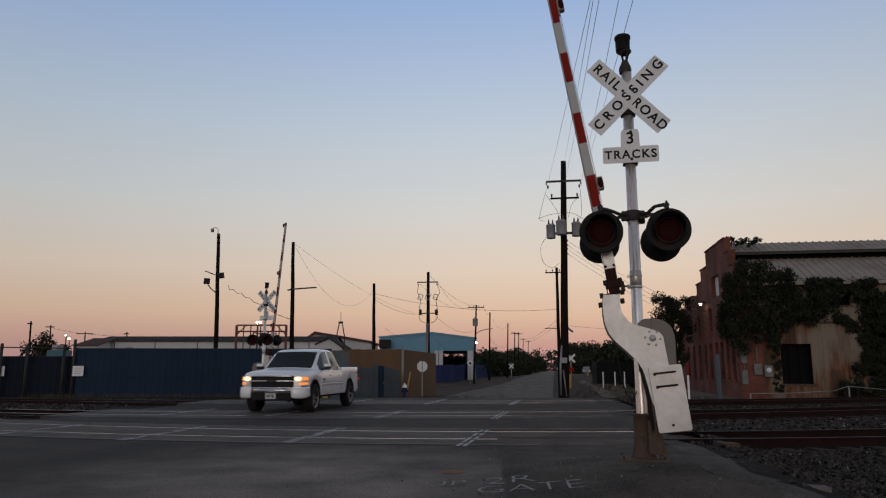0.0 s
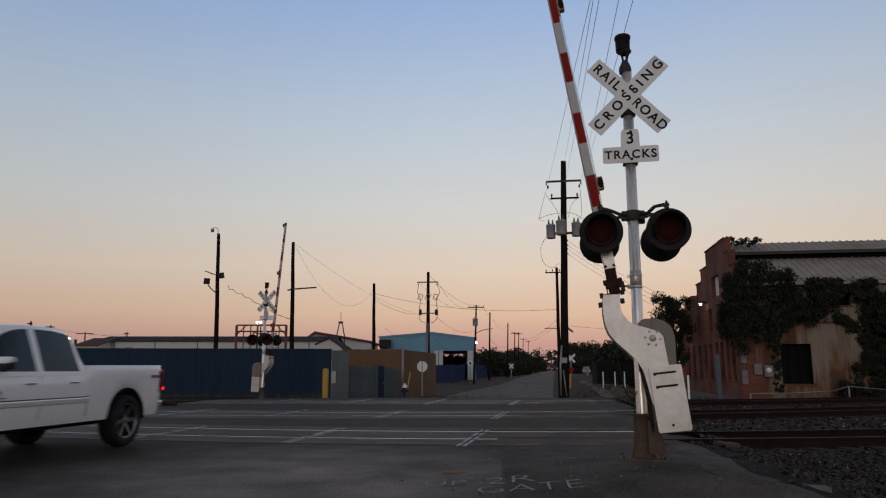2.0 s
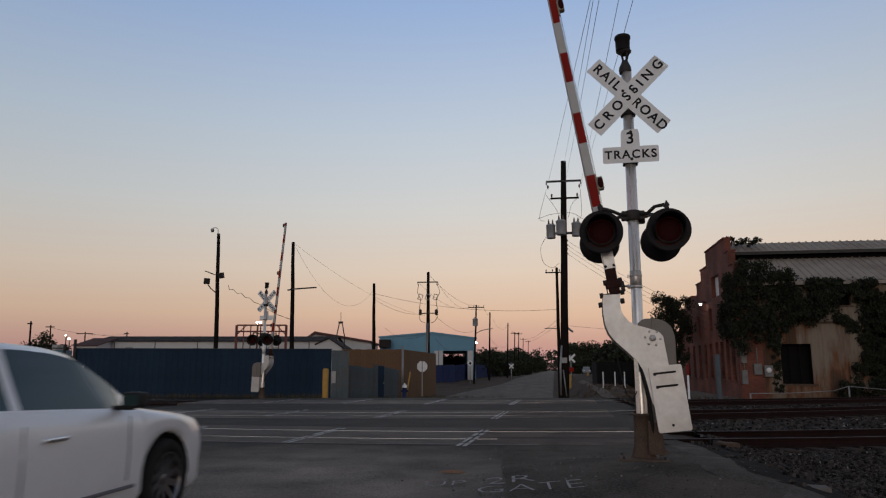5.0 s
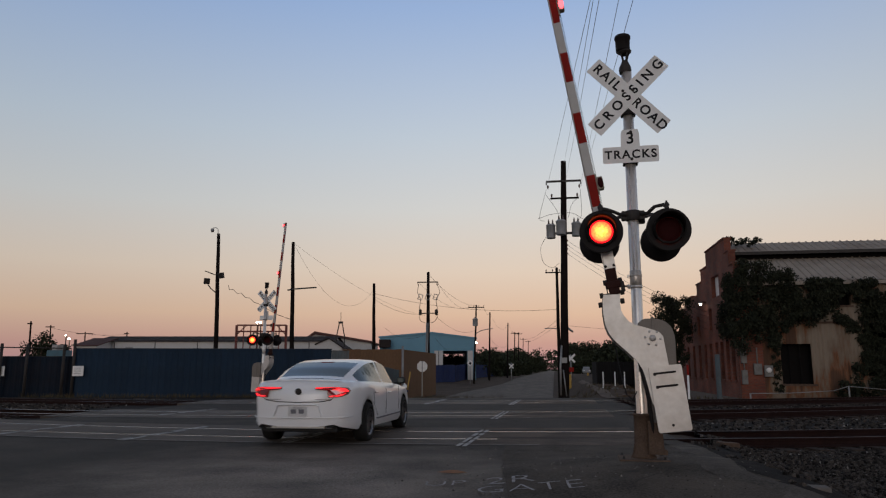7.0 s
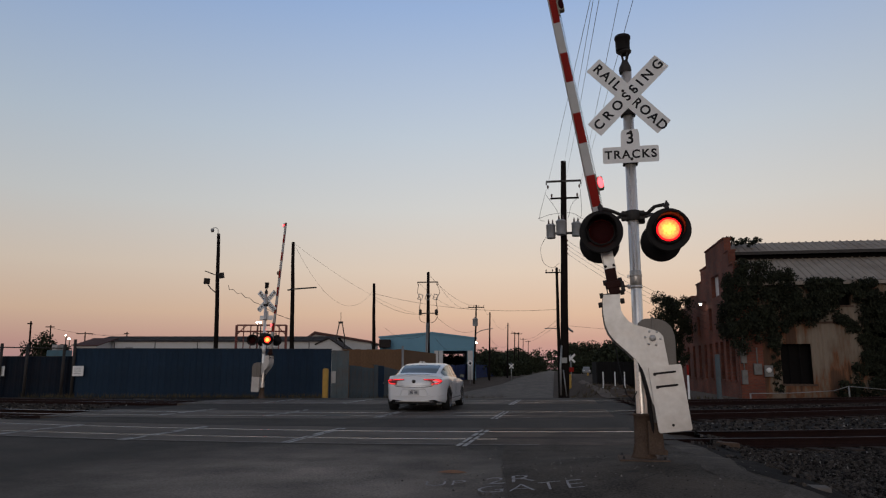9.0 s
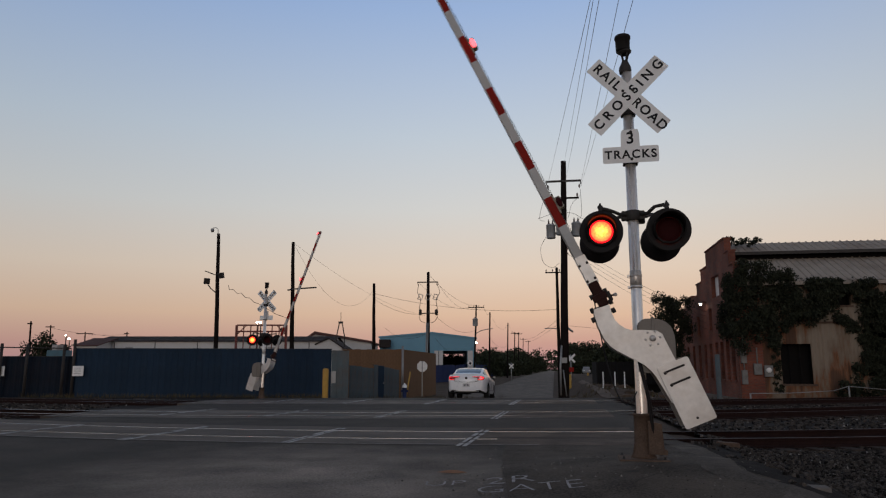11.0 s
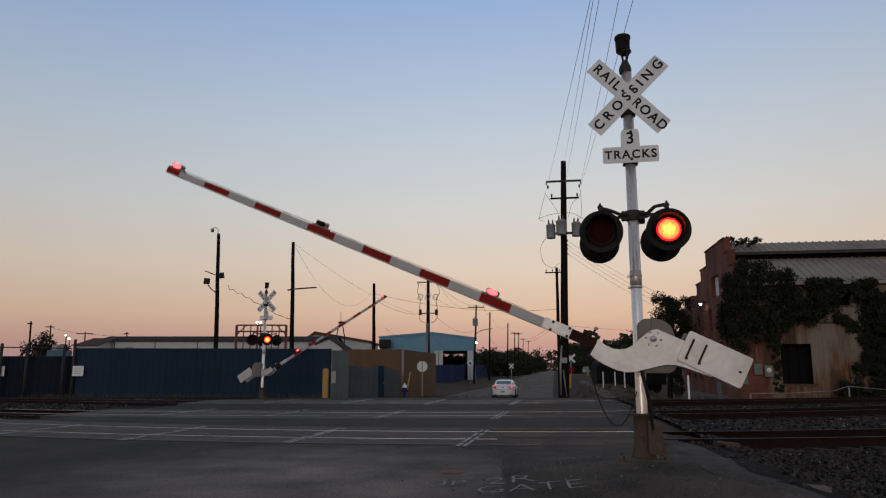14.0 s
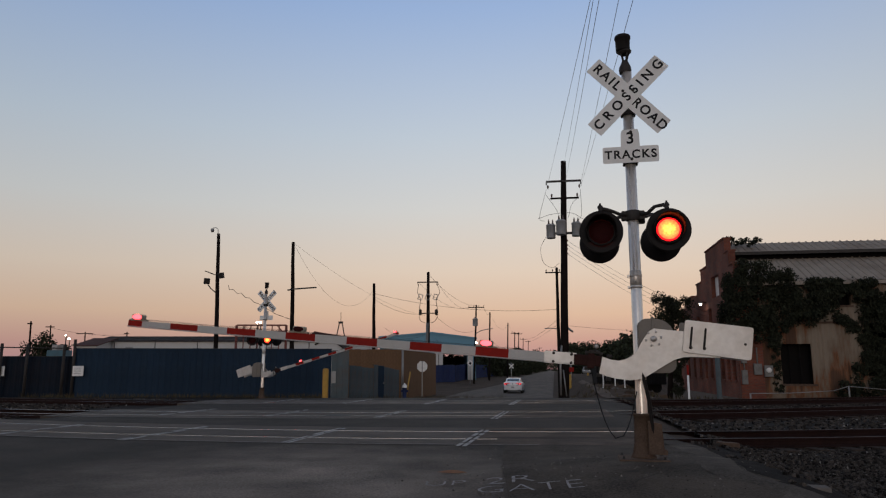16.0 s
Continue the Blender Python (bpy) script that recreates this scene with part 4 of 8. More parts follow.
def handle(parent, x, y, z, material):
    bm = bmesh.new()
    box(bm, -0.11, 0.11, -0.018, 0.018, -0.016, 0.016, bevel=0.012)
    part("door_handle", bm, material, parent, m=pose(x, y, z))


def sedan():
    car = thing("sedan_car", "white four-door sedan car with lit red tail lamps", "car")
    ax, r, ra = (1.452, -1.452), 0.338, 0.385
    belt = [(-2.52, 0.86), (-2.45, 0.98), (-2.2, 1.03), (-1.5, 1.02), (0, 0.97), (1.0, 0.93), (1.9, 0.83), (2.3, 0.73), (2.5, 0.60)]
    deck = [(-2.52, 0.90), (-2.45, 1.04), (-2.3, 1.085), (-1.9, 1.09), (-1.2, 1.06), (0.9, 1.0), (1.2, 0.98), (1.9, 0.89), (2.3, 0.79), (2.5, 0.62)]
    wide = [(-2.52, 0.62), (-2.44, 0.73), (-2.2, 0.825), (-1.6, 0.905), (-0.6, 0.92), (0.8, 0.915), (1.6, 0.925), (2.1, 0.86), (2.4, 0.70), (2.5, 0.52)]
    low = [(-2.52, 0.36), (-2.46, 0.32), (-2.2, 0.28), (-1.9, 0.24), (2.2, 0.20), (2.44, 0.24), (2.5, 0.36)]
    secs = []
    for x in stations(-2.52, 2.5, ax, ra):
        w, zt, zd = smooth_tab(wide, x), smooth_tab(belt, x), smooth_tab(deck, x)
        zb = arch(x, ax, lerp_tab(low, x), r, ra)
        h = zt - zb
        secs.append((x, [(w * 0.5, min(zb, 0.32)), (w * 0.93, zb), (w * 0.985, zb + h * 0.12), (w * 0.985, zb + h * 0.38), (w * 1.0, zb + h * 0.66), (w * 0.985, zb + h * 0.85),
                         (w * 0.94, zt), (w * 0.86, zt + (zd - zt) * 0.35), (w * 0.5, zt + (zd - zt) * 0.85), (0, zd)]))
    g = skin(secs, lambda i, j: "under" if j == 0 else "body")
    body = part("body", g["body"], M_WHITECAR, car, "white painted body")
    part("underside", g["under"], M_TRIM, car)
    # cabin
    roof = [(-2.02, 1.08), (-1.75, 1.16), (-1.4, 1.275), (-1.0, 1.375), (-0.6, 1.425), (-0.1, 1.44), (0.25, 1.42), (0.5, 1.38), (0.9, 1.20), (1.30, 0.985)]
    side = [(-2.02, 0.60), (-1.4, 0.62), (-0.6, 0.625), (0.25, 0.63), (0.7, 0.65), (1.30, 0.66)]
    cs = []
    cxs = [-2.02 + 3.32 * i / 42 for i in range(43)]
    for x in cxs:
        zt = smooth_tab(belt, x)
        zr, yr = smooth_tab(roof, x), lerp_tab(side, x)
        base = 0.855 - 0.12 * smooth01((x - 0.6) / 0.7) - 0.16 * smooth01((-1.2 - x) / 0.8)
        zs = max(zt + 0.005, zr - 0.055)
        cs.append((x, [(base, zt - 0.03), (base - 0.03, zt + 0.02), (base + (yr - base) * 0.55, zt + (zs - zt) * 0.55), (yr + 0.02, zs), (yr - 0.06, zr - 0.012), (yr * 0.5, zr + 0.006), (0, zr + 0.01)]))

    def cls(i, j):
        x = (cxs[i] + cxs[i + 1]) / 2
        if j in (1, 2):
            if -1.62 < x < 0.98 and not (-0.30 < x < -0.22):
                return ("win_l_back", "win_r_back") if x < -0.26 else ("win_l_front", "win_r_front")
        if j >= 4:
            if x > 0.42:
                return "windscreen"
            if -1.86 < x < -1.02:
                return "rear_window"
        return "body"
    g = skin(cs, cls, False)
    part("roof", g.pop("body"), M_WHITECAR, car, "white roof and pillars")
    for k, bm in g.items():
        part({"win": "side_window"}.get(k[:3], k) if k not in ("windscreen",) else "windscreen", bm, M_TINT, car, "dark tinted glass")
    liner_half = 0.91
    for xa in ax:
        liner(car, xa, r, ra, liner_half)
    wheels = [wheel(car, xa, s * 0.80, r, 0.235, 10, s) for xa in ax for s in (-1, 1)]
    # tail lamps: a bar inwards and a wedge round the corner
    for s in (-1, 1):
        bm = bmesh.new()
        pts = [(0.28, 0.955), (0.28, 0.925), (0.48, 0.905), (0.50, 0.79), (0.62, 0.795), (0.71, 0.81), (0.77, 0.84), (0.79, 0.90), (0.76, 0.95), (0.65, 0.96), (0.46, 0.96)]
        xf = lambda y, z: lerp_tab([(0, -2.535), (0.58, -2.535), (0.64, -2.522), (0.72, -2.46), (0.79, -2.32), (0.83, -2.15)], y) + 0.55 * max(0, z - 0.90)
        a = [bm.verts.new((xf(y, z) - 0.02, s * y, z)) for y, z in pts]
        b = [bm.verts.new((xf(y, z) + 0.12, s * y, z)) for y, z in pts]
        bm.faces.new(a), bm.faces.new(b[::-1])
        for i in range(len(pts)):
            bm.faces.new((a[i], b[i], b[(i + 1) % len(pts)], a[(i + 1) % len(pts)]))
        bmesh.ops.recalc_face_normals(bm, faces=bm.faces)
        tl = part("tail_lamp", bm, M_TAILDIM, car, "red tail lamp")
        bm = bmesh.new()
        bars = [[(0.29, 0.953), (0.29, 0.938), (0.49, 0.932), (0.65, 0.922), (0.72, 0.905), (0.775, 0.88), (0.785, 0.90), (0.75, 0.935), (0.65, 0.952), (0.46, 0.957)], [(0.535, 0.822), (0.525, 0.802), (0.64, 0.808), (0.71, 0.825), (0.765, 0.86), (0.71, 0.845), (0.64, 0.828)]]
        for pl in bars:
            vs = [bm.verts.new((xf(y, z) - 0.027, s * y, z)) for y, z in pl]
            bm.faces.new(vs if s < 0 else vs[::-1])
        part("light_bar", bm, M_TAIL, tl, "glowing red light bar")
    bm = bmesh.new()
    box(bm, -1.03, -0.99, -0.12, 0.12, 1.37, 1.385)
    part("brake_lamp", bm, M_TAILDIM, car, "high brake lamp")
    number_plate(car, -2.535, 0.565, -1)
    bm = bmesh.new()
    tube(bm, bowed([(-2.530, -0.40, 0.485), (-2.540, -0.36, 0.60), (-2.545, -0.31, 0.668), (-2.550, 0.0, 0.672), (-2.545, 0.31, 0.668), (-2.540, 0.36, 0.60), (-2.530, 0.40, 0.485)]), 0.013, 6)
    part("plate_recess_edge", bm, M_WHITECAR, car, "moulded edge round the plate recess")
    bm = bmesh.new()
    box(bm, -2.50, -2.40, -0.44, 0.44, 0.288, 0.338, bevel=0.012)
    part("bumper_strip", bm, M_BRIGHTSTRIP, car, "bright strip under the bumper")
    for s in (-1, 1):
        bm = bmesh.new()
        box(bm, -2.529, -2.50, s * 0.42 - 0.13, s * 0.42 + 0.13, 0.755, 0.763)
        part("name_script_bar", bm, M_GREYBAR, car)
        bm = bmesh.new()
        box(bm, -2.47, -2.38, s * 0.50 - 0.09, s * 0.50 + 0.09, 0.30, 0.345, bevel=0.015)
        part("bumper_vent", bm, M_TRIM, car, "dark bumper corner vent")
    bm = bmesh.new()
    tube(bm, [(-2.25, -0.82, 0.48), (-2.46, -0.72, 0.47), (-2.535, -0.58, 0.465), (-2.54, 0, 0.46), (-2.535, 0.58, 0.465), (-2.46, 0.72, 0.47), (-2.25, 0.82, 0.48)], 0.008, 6)
    part("bumper_crease", bm, M_WHITECAR, car)
    bm = bmesh.new()
    tube(bm, [(-2.30, -0.66, 1.035), (-2.40, -0.5, 1.058), (-2.43, 0, 1.068), (-2.40, 0.5, 1.058), (-2.30, 0.66, 1.035)], 0.012, 6)
    part("boot_lip", bm, M_WHITECAR, car)
    bm = bmesh.new()
    lathe(bm, [(0.0, 0.01), (0.05, 0.008), (0.055, 0)], 16, 0, pose(-2.528, 0, 0.885, 0, -90, 0))
    part("badge", bm, M_IRON, car, "round dark badge")
    bm = bmesh.new()
    box(bm, -2.40, -2.1, -0.62, 0.62, 0.225, 0.345, bevel=0.02)
    part("rear_valance", bm, M_TRIM, car, "black lower bumper")
    for s in (-1, 1):
        bm = bmesh.new()
        box(bm, -2.46, -2.36, s * 0.48 - 0.07, s * 0.48 + 0.07, 0.285, 0.325, bevel=0.015)
        part("exhaust_tip", bm, M_CHROME, car)
        mirror(car, 0.78, s * 0.90, 1.02, s, M_TRIM, 0.8)
        handle(car, -1.02, s * 0.915, 0.84, M_CHROME)
        handle(car, 0.02, s * 0.92, 0.80, M_CHROME)
        bm = bmesh.new()
        box(bm, -0.95, 0.95, s * 0.915 - 0.012, s * 0.915 + 0.012, 0.355, 0.38, bevel=0.006)
        part("sill_trim", bm, M_GREYBAR, car)
        for xx in (-0.26, 0.86, -1.18):
            bm = bmesh.new()
            tube(bm, [(xx + (0.28 if xx < -1 else 0), s * 0.913, 0.42), (xx, s * 0.920, 0.62), (xx, s * 0.908, 0.90)], 0.0035, 5)
            part("door_gap", bm, M_TRIM, car)
        bm = bmesh.new()
        box(bm, 2.12, 2.36, s * 0.60 - 0.14, s * 0.60 + 0.14, 0.62, 0.71, bevel=0.03)
        part("headlight", bm, M_TINT, car)
    bm = bmesh.new()
    tube(bm, [(-2.515, -0.58, 0.80), (-2.522, -0.54, 0.75), (-2.523, -0.35, 0.72), (-2.523, 0, 0.71), (-2.523, 0.35, 0.72), (-2.522, 0.54, 0.75), (-2.515, 0.58, 0.80)], 0.007, 5)
    part("boot_gap", bm, M_TRIM, car)
    bm = bmesh.new()
    box(bm, 2.42, 2.52, -0.45, 0.45, 0.38, 0.66, bevel=0.03)
    part("grille", bm, M_TRIM, car)
    # broad-shouldered body
    for ob in car.children_recursive:
        if ob.parent in wheels:
            continue
        ob.location.y *= 1.04
        if ob not in wheels:
            ob.data.transform(Matrix.Diagonal((1, 1.04, 1, 1)))
    return car, wheels, r


M_TRUCKWHITE = mat("white_truck_paint", (0.80, 0.80, 0.81), 0.30, 0, 0.03, 2, 40, 0.0, (0.62, 0.60, 0.58), 1.5, 0.15, coat=0.6)
M_BRIGHT = mat("bright_plated_trim", (0.84, 0.83, 0.82), 0.22, 0.45, 0.05, 5, 40, 0.0)


def pickup():
    tint = glass("dark_cab_glass", (0.006, 0.010, 0.010))
    tint.node_tree.nodes["Principled BSDF"].inputs["Specular IOR Level"].default_value = 0.35
    car = thing("pickup_truck", "white crew-cab pickup truck with lit headlights", "truck")
    ax, r, ra = (1.80, -1.96), 0.415, 0.535
    zt_ = [(-3.0, 1.32), (-0.88, 1.31), (-0.82, 1.20), (1.0, 1.185), (1.9, 1.175), (2.5, 1.125), (2.74, 1.03)]
    deck = [(-3.0, 1.26), (0.9, 1.22), (1.2, 1.29), (1.9, 1.265), (2.4, 1.205), (2.62, 1.14), (2.74, 1.05)]
    wide = [(-3.0, 0.95), (-2.9, 0.99), (-0.6, 1.0), (1.4, 1.0), (2.3, 0.985), (2.6, 0.95), (2.74, 0.86)]
    secs = []
    for x in stations(-3.0, 2.74, ax, ra):
        w, zt, zd = smooth_tab(wide, x), lerp_tab(zt_, x), lerp_tab(deck, x)
        zb = arch(x, ax, 0.47 if x < 2.35 else 0.56, r, ra)
        h = zt - zb
        if x < -0.84:
            top = [(w * 0.965, zt), (w * 0.90, zt), (w * 0.89, 0.9), (0, 0.9)]
        else:
            top = [(w * 0.95, zt), (w * 0.88, zt + (zd - zt) * 0.4), (w * 0.5, zd - 0.005), (0, zd)]
        secs.append((x, [(w * 0.4, min(zb, 0.52)), (w * 0.95, zb), (w * 0.985, zb + h * 0.15), (w * 1.0, zb + h * 0.45), (w * 1.0, zb + h * 0.7), (w * 0.985, zb + h * 0.9)] + top))
    g = skin(secs, lambda i, j: "under" if j == 0 else "body")
    part("body", g["body"], M_TRUCKWHITE, car, "white painted body with open bed")
    part("underside", g["under"], M_TRIM, car)
    # cab
    roof = [(-0.92, 1.28), (-0.84, 1.58), (-0.77, 1.74), (-0.66, 1.825), (-0.3, 1.87), (0.1, 1.88), (0.50, 1.86), (0.76, 1.78), (1.14, 1.51), (1.54, 1.25)]
    cxs = [-0.92 + 2.46 * i / 40 for i in range(41)]
    cs = []
    for x in cxs:
        zt = 1.20
        zr = smooth_tab(roof, x)
        base = 0.97 - 0.12 * smooth01((x - 0.8) / 0.7)
        yr = 0.70 + 0.06 * smooth01((x - 0.6) / 0.8)
        zs = max(zt + 0.004, zr - 0.07)
        cs.append((x, [(base, zt - 0.04), (base - 0.015, zt + 0.02), (base + (yr - base) * 0.5, zt + (zs - zt) * 0.55), (yr + 0.03, zs), (yr - 0.05, zr - 0.012), (yr * 0.5, zr + 0.004), (0, zr + 0.008)]))

    def cls(i, j):
        x = (cxs[i] + cxs[i + 1]) / 2
        if j in (1, 2):
            if -0.70 < x < 1.20 and not (0.15 < x < 0.27):
                return ("win_l_back", "win_r_back") if x < 0.2 else ("win_l_front", "win_r_front")
        if j >= 4 and 0.76 < x < 1.49:
            return "windscreen"
        if j >= 4 and x < -0.80:
            return "rear_window"
        return "body"
    g = skin(cs, cls, True)
    part("cab", g.pop("body"), M_TRUCKWHITE, car, "white cab roof and pillars")
    for k, bm in g.items():
        part("side_window" if k[:3] == "win" else k, bm, tint, car, "dark tinted glass")
    for xa in ax:
        liner(car, xa, r, ra, 0.99)
    wheels = [wheel(car, xa, s * 0.86, r, 0.27, 6, s, M_RIMBRIGHT) for xa in ax for s in (-1, 1)]
    # face
    chrome = mat("bright_chrome", (0.80, 0.79, 0.78), 0.16, 1.0, 0.04, 5, 40, 0.0)
    bm = bmesh.new()
    box(bm, 2.62, 2.765, -0.64, 0.64, 0.70, 1.06, bevel=0.02)
    part("grille", bm, M_BLACK, car, "black mesh grille")
    for k in range(5):
        bm = bmesh.new()
        box(bm, 2.74, 2.772, -0.61, 0.61, 0.755 + 0.028 * k, 0.763 + 0.028 * k)
        part("grille_slat", bm, M_TRIM, car)
    for z0, z1, push in ((1.028, 1.072, 0.0), (0.885, 0.935, 0.015), (0.70, 0.738, 0.005)):
        bm = bmesh.new()
        tube(bm, [(2.71 + push, -0.645, (z0 + z1) / 2), (2.765 + push, -0.55, (z0 + z1) / 2), (2.785 + push, 0, (z0 + z1) / 2),
                  (2.765 + push, 0.55, (z0 + z1) / 2), (2.71 + push, 0.645, (z0 + z1) / 2)], (z1 - z0) / 2, 8)
        part("grille_bar", bm, chrome, car, "chrome grille bar")
    bm = bmesh.new()
    plate(bm, [(-0.15, -0.02), (-0.06, -0.02), (-0.05, -0.045), (0.05, -0.045), (0.06, -0.02), (0.15, -0.02), (0.13, 0.02), (0.06, 0.02), (0.05, 0.045), (-0.05, 0.045), (-0.06, 0.02), (-0.13, 0.02)], -0.012, 0.012)
    part("badge", bm, M_IRON, car, "dark badge on the grille bar", pose(2.83, 0, 0.91, 0, 0, 90))
    # bumper: white ends, dark centre, chrome band
    for s in (-1, 1):
        bm = bmesh.new()
        rows = []
        for y, back, lo in ((0.60, 0.015, 0.44), (0.70, 0.0, 0.42), (0.85, 0.03, 0.42), (0.95, 0.10, 0.43), (1.0, 0.22, 0.45), (1.005, 0.46, 0.48)):
            xo = 2.86 - back
            rows.append([bm.verts.new((x, s * y, z)) for x, z in ((min(2.36, xo - 0.02), lo + 0.05), (xo - 0.06, lo), (xo - 0.01, lo + 0.05), (xo, lo + 0.16), (xo - 0.01, 0.68), (xo - 0.045, 0.735), (min(2.36, xo - 0.02), 0.745))])
        for a, b in zip(rows, rows[1:]):
            for i in range(6):
                bm.faces.new((a[i], b[i], b[i + 1], a[i + 1]))
        bm.faces.new(rows[0]), bm.faces.new(rows[-1][::-1])
        bmesh.ops.recalc_face_normals(bm, faces=bm.faces)
        for f in bm.faces:
            f.smooth = len(f.verts) == 4
        part("bumper_end", bm, M_TRUCKWHITE, car, "white front bumper end")
    bm = bmesh.new()
    box(bm, 2.45, 2.845, -0.61, 0.61, 0.36, 0.60, bevel=0.04)
    part("air_dam", bm, M_BLACK, car, "black lower bumper")
    bm = bmesh.new()
    tube(bm, [(2.79, -0.62, 0.655), (2.845, -0.4, 0.655), (2.86, 0, 0.655), (2.845, 0.4, 0.655), (2.79, 0.62, 0.655)], 0.035, 8)
    part("bumper_bar", bm, chrome, car, "chrome bumper band")
    bm = bmesh.new()
    tube(bm, [(2.80, -0.30, 0.60), (2.858, 0, 0.60), (2.80, 0.30, 0.60)], 0.012, 6)
    part("bumper_lip", bm, chrome, car)
    for s in (-1, 1):
        bm = bmesh.new()
        tube(bm, [(2.66, s * 0.50, 0.345), (2.80, s * 0.50, 0.35), (2.84, s * 0.50, 0.40)], 0.028, 8)
        part("tow_hook", bm, M_IRON, car)
    number_plate(car, 2.855, 0.49, 1)
    for s in (-1, 1):
        bm = bmesh.new()
        vs = [bm.verts.new((x, s * y, z)) for x, y, z in ((2.765, 0.65, 0.765), (2.735, 0.88, 0.765), (2.52, 1.003, 0.785), (2.52, 1.003, 1.03), (2.70, 0.88, 1.045), (2.745, 0.65, 1.045))]
        bm.faces.new((vs[0], vs[1], vs[4], vs[5]) if s > 0 else (vs[0], vs[5], vs[4], vs[1]))
        bm.faces.new((vs[1], vs[2], vs[3], vs[4]) if s > 0 else (vs[1], vs[4], vs[3], vs[2]))
        hl = part("headlight", bm, M_ALU, car, "stacked headlight cluster with amber corner")
        for quad in (((2.725, 0.885, 0.925), (2.528, 1.008, 0.93), (2.528, 1.008, 1.022), (2.712, 0.885, 1.036)), ((2.737, 0.885, 0.80), (2.528, 1.008, 0.81), (2.528, 1.008, 0.875), (2.73, 0.885, 0.875)),
                     ((2.755, 0.80, 0.80), (2.741, 0.88, 0.80), (2.737, 0.88, 0.875), (2.750, 0.80, 0.875))):
            bm = bmesh.new()
            vs = [bm.verts.new((x, s * y, z)) for x, y, z in quad]
            bm.faces.new(vs if s > 0 else vs[::-1])
            part("turn_lamp", bm, M_AMBER, hl, "amber glowing lamp")
        bm = bmesh.new()
        lathe(bm, [(0.0, 0.022), (0.035, 0.02), (0.06, 0.010), (0.066, 0.0)], 16, 0, pose(2.750, s * 0.765, 0.975) @ Matrix.Diagonal((1, 1.55, 0.85, 1)) @ pose(0, 0, 0, 0, 90, 0))
        part("headlight_lens", bm, M_HEAD, hl, "bright lit lens")
        bm = bmesh.new()
        tube(bm, [(2.70, s * 0.645, 0.755), (2.735, s * 0.88, 0.755), (2.52, s * 1.0, 0.775)], 0.010, 5)
        part("headlight_gap", bm, M_TRIM, hl)
        mirror(car, 1.02, s * 0.99, 1.315, s, M_TRIM)
        bm = bmesh.new()
        box(bm, -0.06, 0.10, -0.105, 0.105, 0.0, 0.095, bevel=0.035)
        part("mirror_cap", bm, M_TRUCKWHITE, car, "white mirror cap", pose(1.02, s * 1.09, 1.315))
        for xx in (-0.50, 0.42):
            handle(car, xx, s * 1.0, 1.06, chrome)
        bm = bmesh.new()
        box(bm, -0.86, 1.22, s * 1.0 - 0.02, s * 1.0 + 0.02, 0.755, 0.835, bevel=0.015)
        part("side_moulding", bm, M_BRIGHT, car, "pale plated side moulding")
        bm = bmesh.new()
        box(bm, -0.86, 1.22, s * 1.0 - 0.014, s * 1.0 + 0.014, 0.837, 0.848)
        part("moulding_gap", bm, M_TRIM, car)
        bm = bmesh.new()
        for z_, x0_, x1_ in ((0.905, 0.98, 1.18), (0.875, 0.86, 1.18)):
            box(bm, x0_, x1_, s * 1.0 - 0.008, s * 1.0 + 0.008, z_, z_ + 0.016)
        part("side_badge", bm, M_GREYBAR, car)
        for xx in (-0.84, 0.20, 1.18):
            bm = bmesh.new()
            tube(bm, [(xx, s * 0.985, 0.56), (xx, s * 1.0, 0.8), (xx, s * 0.983, 1.15)], 0.004, 5)
            part("door_gap", bm, M_TRIM, car)
        bm = bmesh.new()
        box(bm, 0.96, 1.14, s * 1.0 - 0.008, s * 1.0 + 0.008, 0.925, 0.975, bevel=0.004)
        part("side_badge", bm, M_GREYBAR, car)
        bm = bmesh.new()
        box(bm, -2.86, -2.62, s * 0.995 - 0.008, s * 0.995 + 0.008, 1.10, 1.15, bevel=0.004)
        part("side_badge", bm, M_GREYBAR, car)
        bm = bmesh.new()
        box(bm, -3.03, -2.90, s * 0.92 - 0.07, s * 0.92 + 0.07, 0.84, 1.22, bevel=0.02)
        tl = part("tail_lamp", bm, M_TAILDIM, car, "red tail lamp")
        bm = bmesh.new()
        box(bm, -3.04, -3.0, s * 0.93 - 0.073, s * 0.93 + 0.073, 0.88, 0.94, bevel=0.01)
        part("light_bar", bm, M_TAIL, tl, "glowing red lamp")
    bm = bmesh.new()
    box(bm, -3.02, -2.94, -0.84, 0.84, 0.72, 1.31, bevel=0.015)
    part("tailgate", bm, M_TRUCKWHITE, car, "white tailgate")
    bm = bmesh.new()
    box(bm, -3.14, -2.92, -0.93, 0.93, 0.52, 0.70, bevel=0.03)
    part("rear_bumper", bm, M_CHROME, car, "chrome rear bumper")
    bm = bmesh.new()
    box(bm, -2.6, 2.4, -0.5, 0.5, 0.36, 0.60, bevel=0.04)
    part("chassis", bm, M_TRIM, car)
    # overall length a little short of six metres
    for ob in car.children_recursive:
        if ob.parent in wheels:
            continue
        ob.location.x *= 0.965
        if ob not in wheels:
            ob.data.transform(Matrix.Diagonal((0.965, 1, 1, 1)))
    return car, wheels, r


SEDAN, SEDAN_WHEELS, SEDAN_R = sedan()
TRUCK, TRUCK_WHEELS, TRUCK_R = pickup()


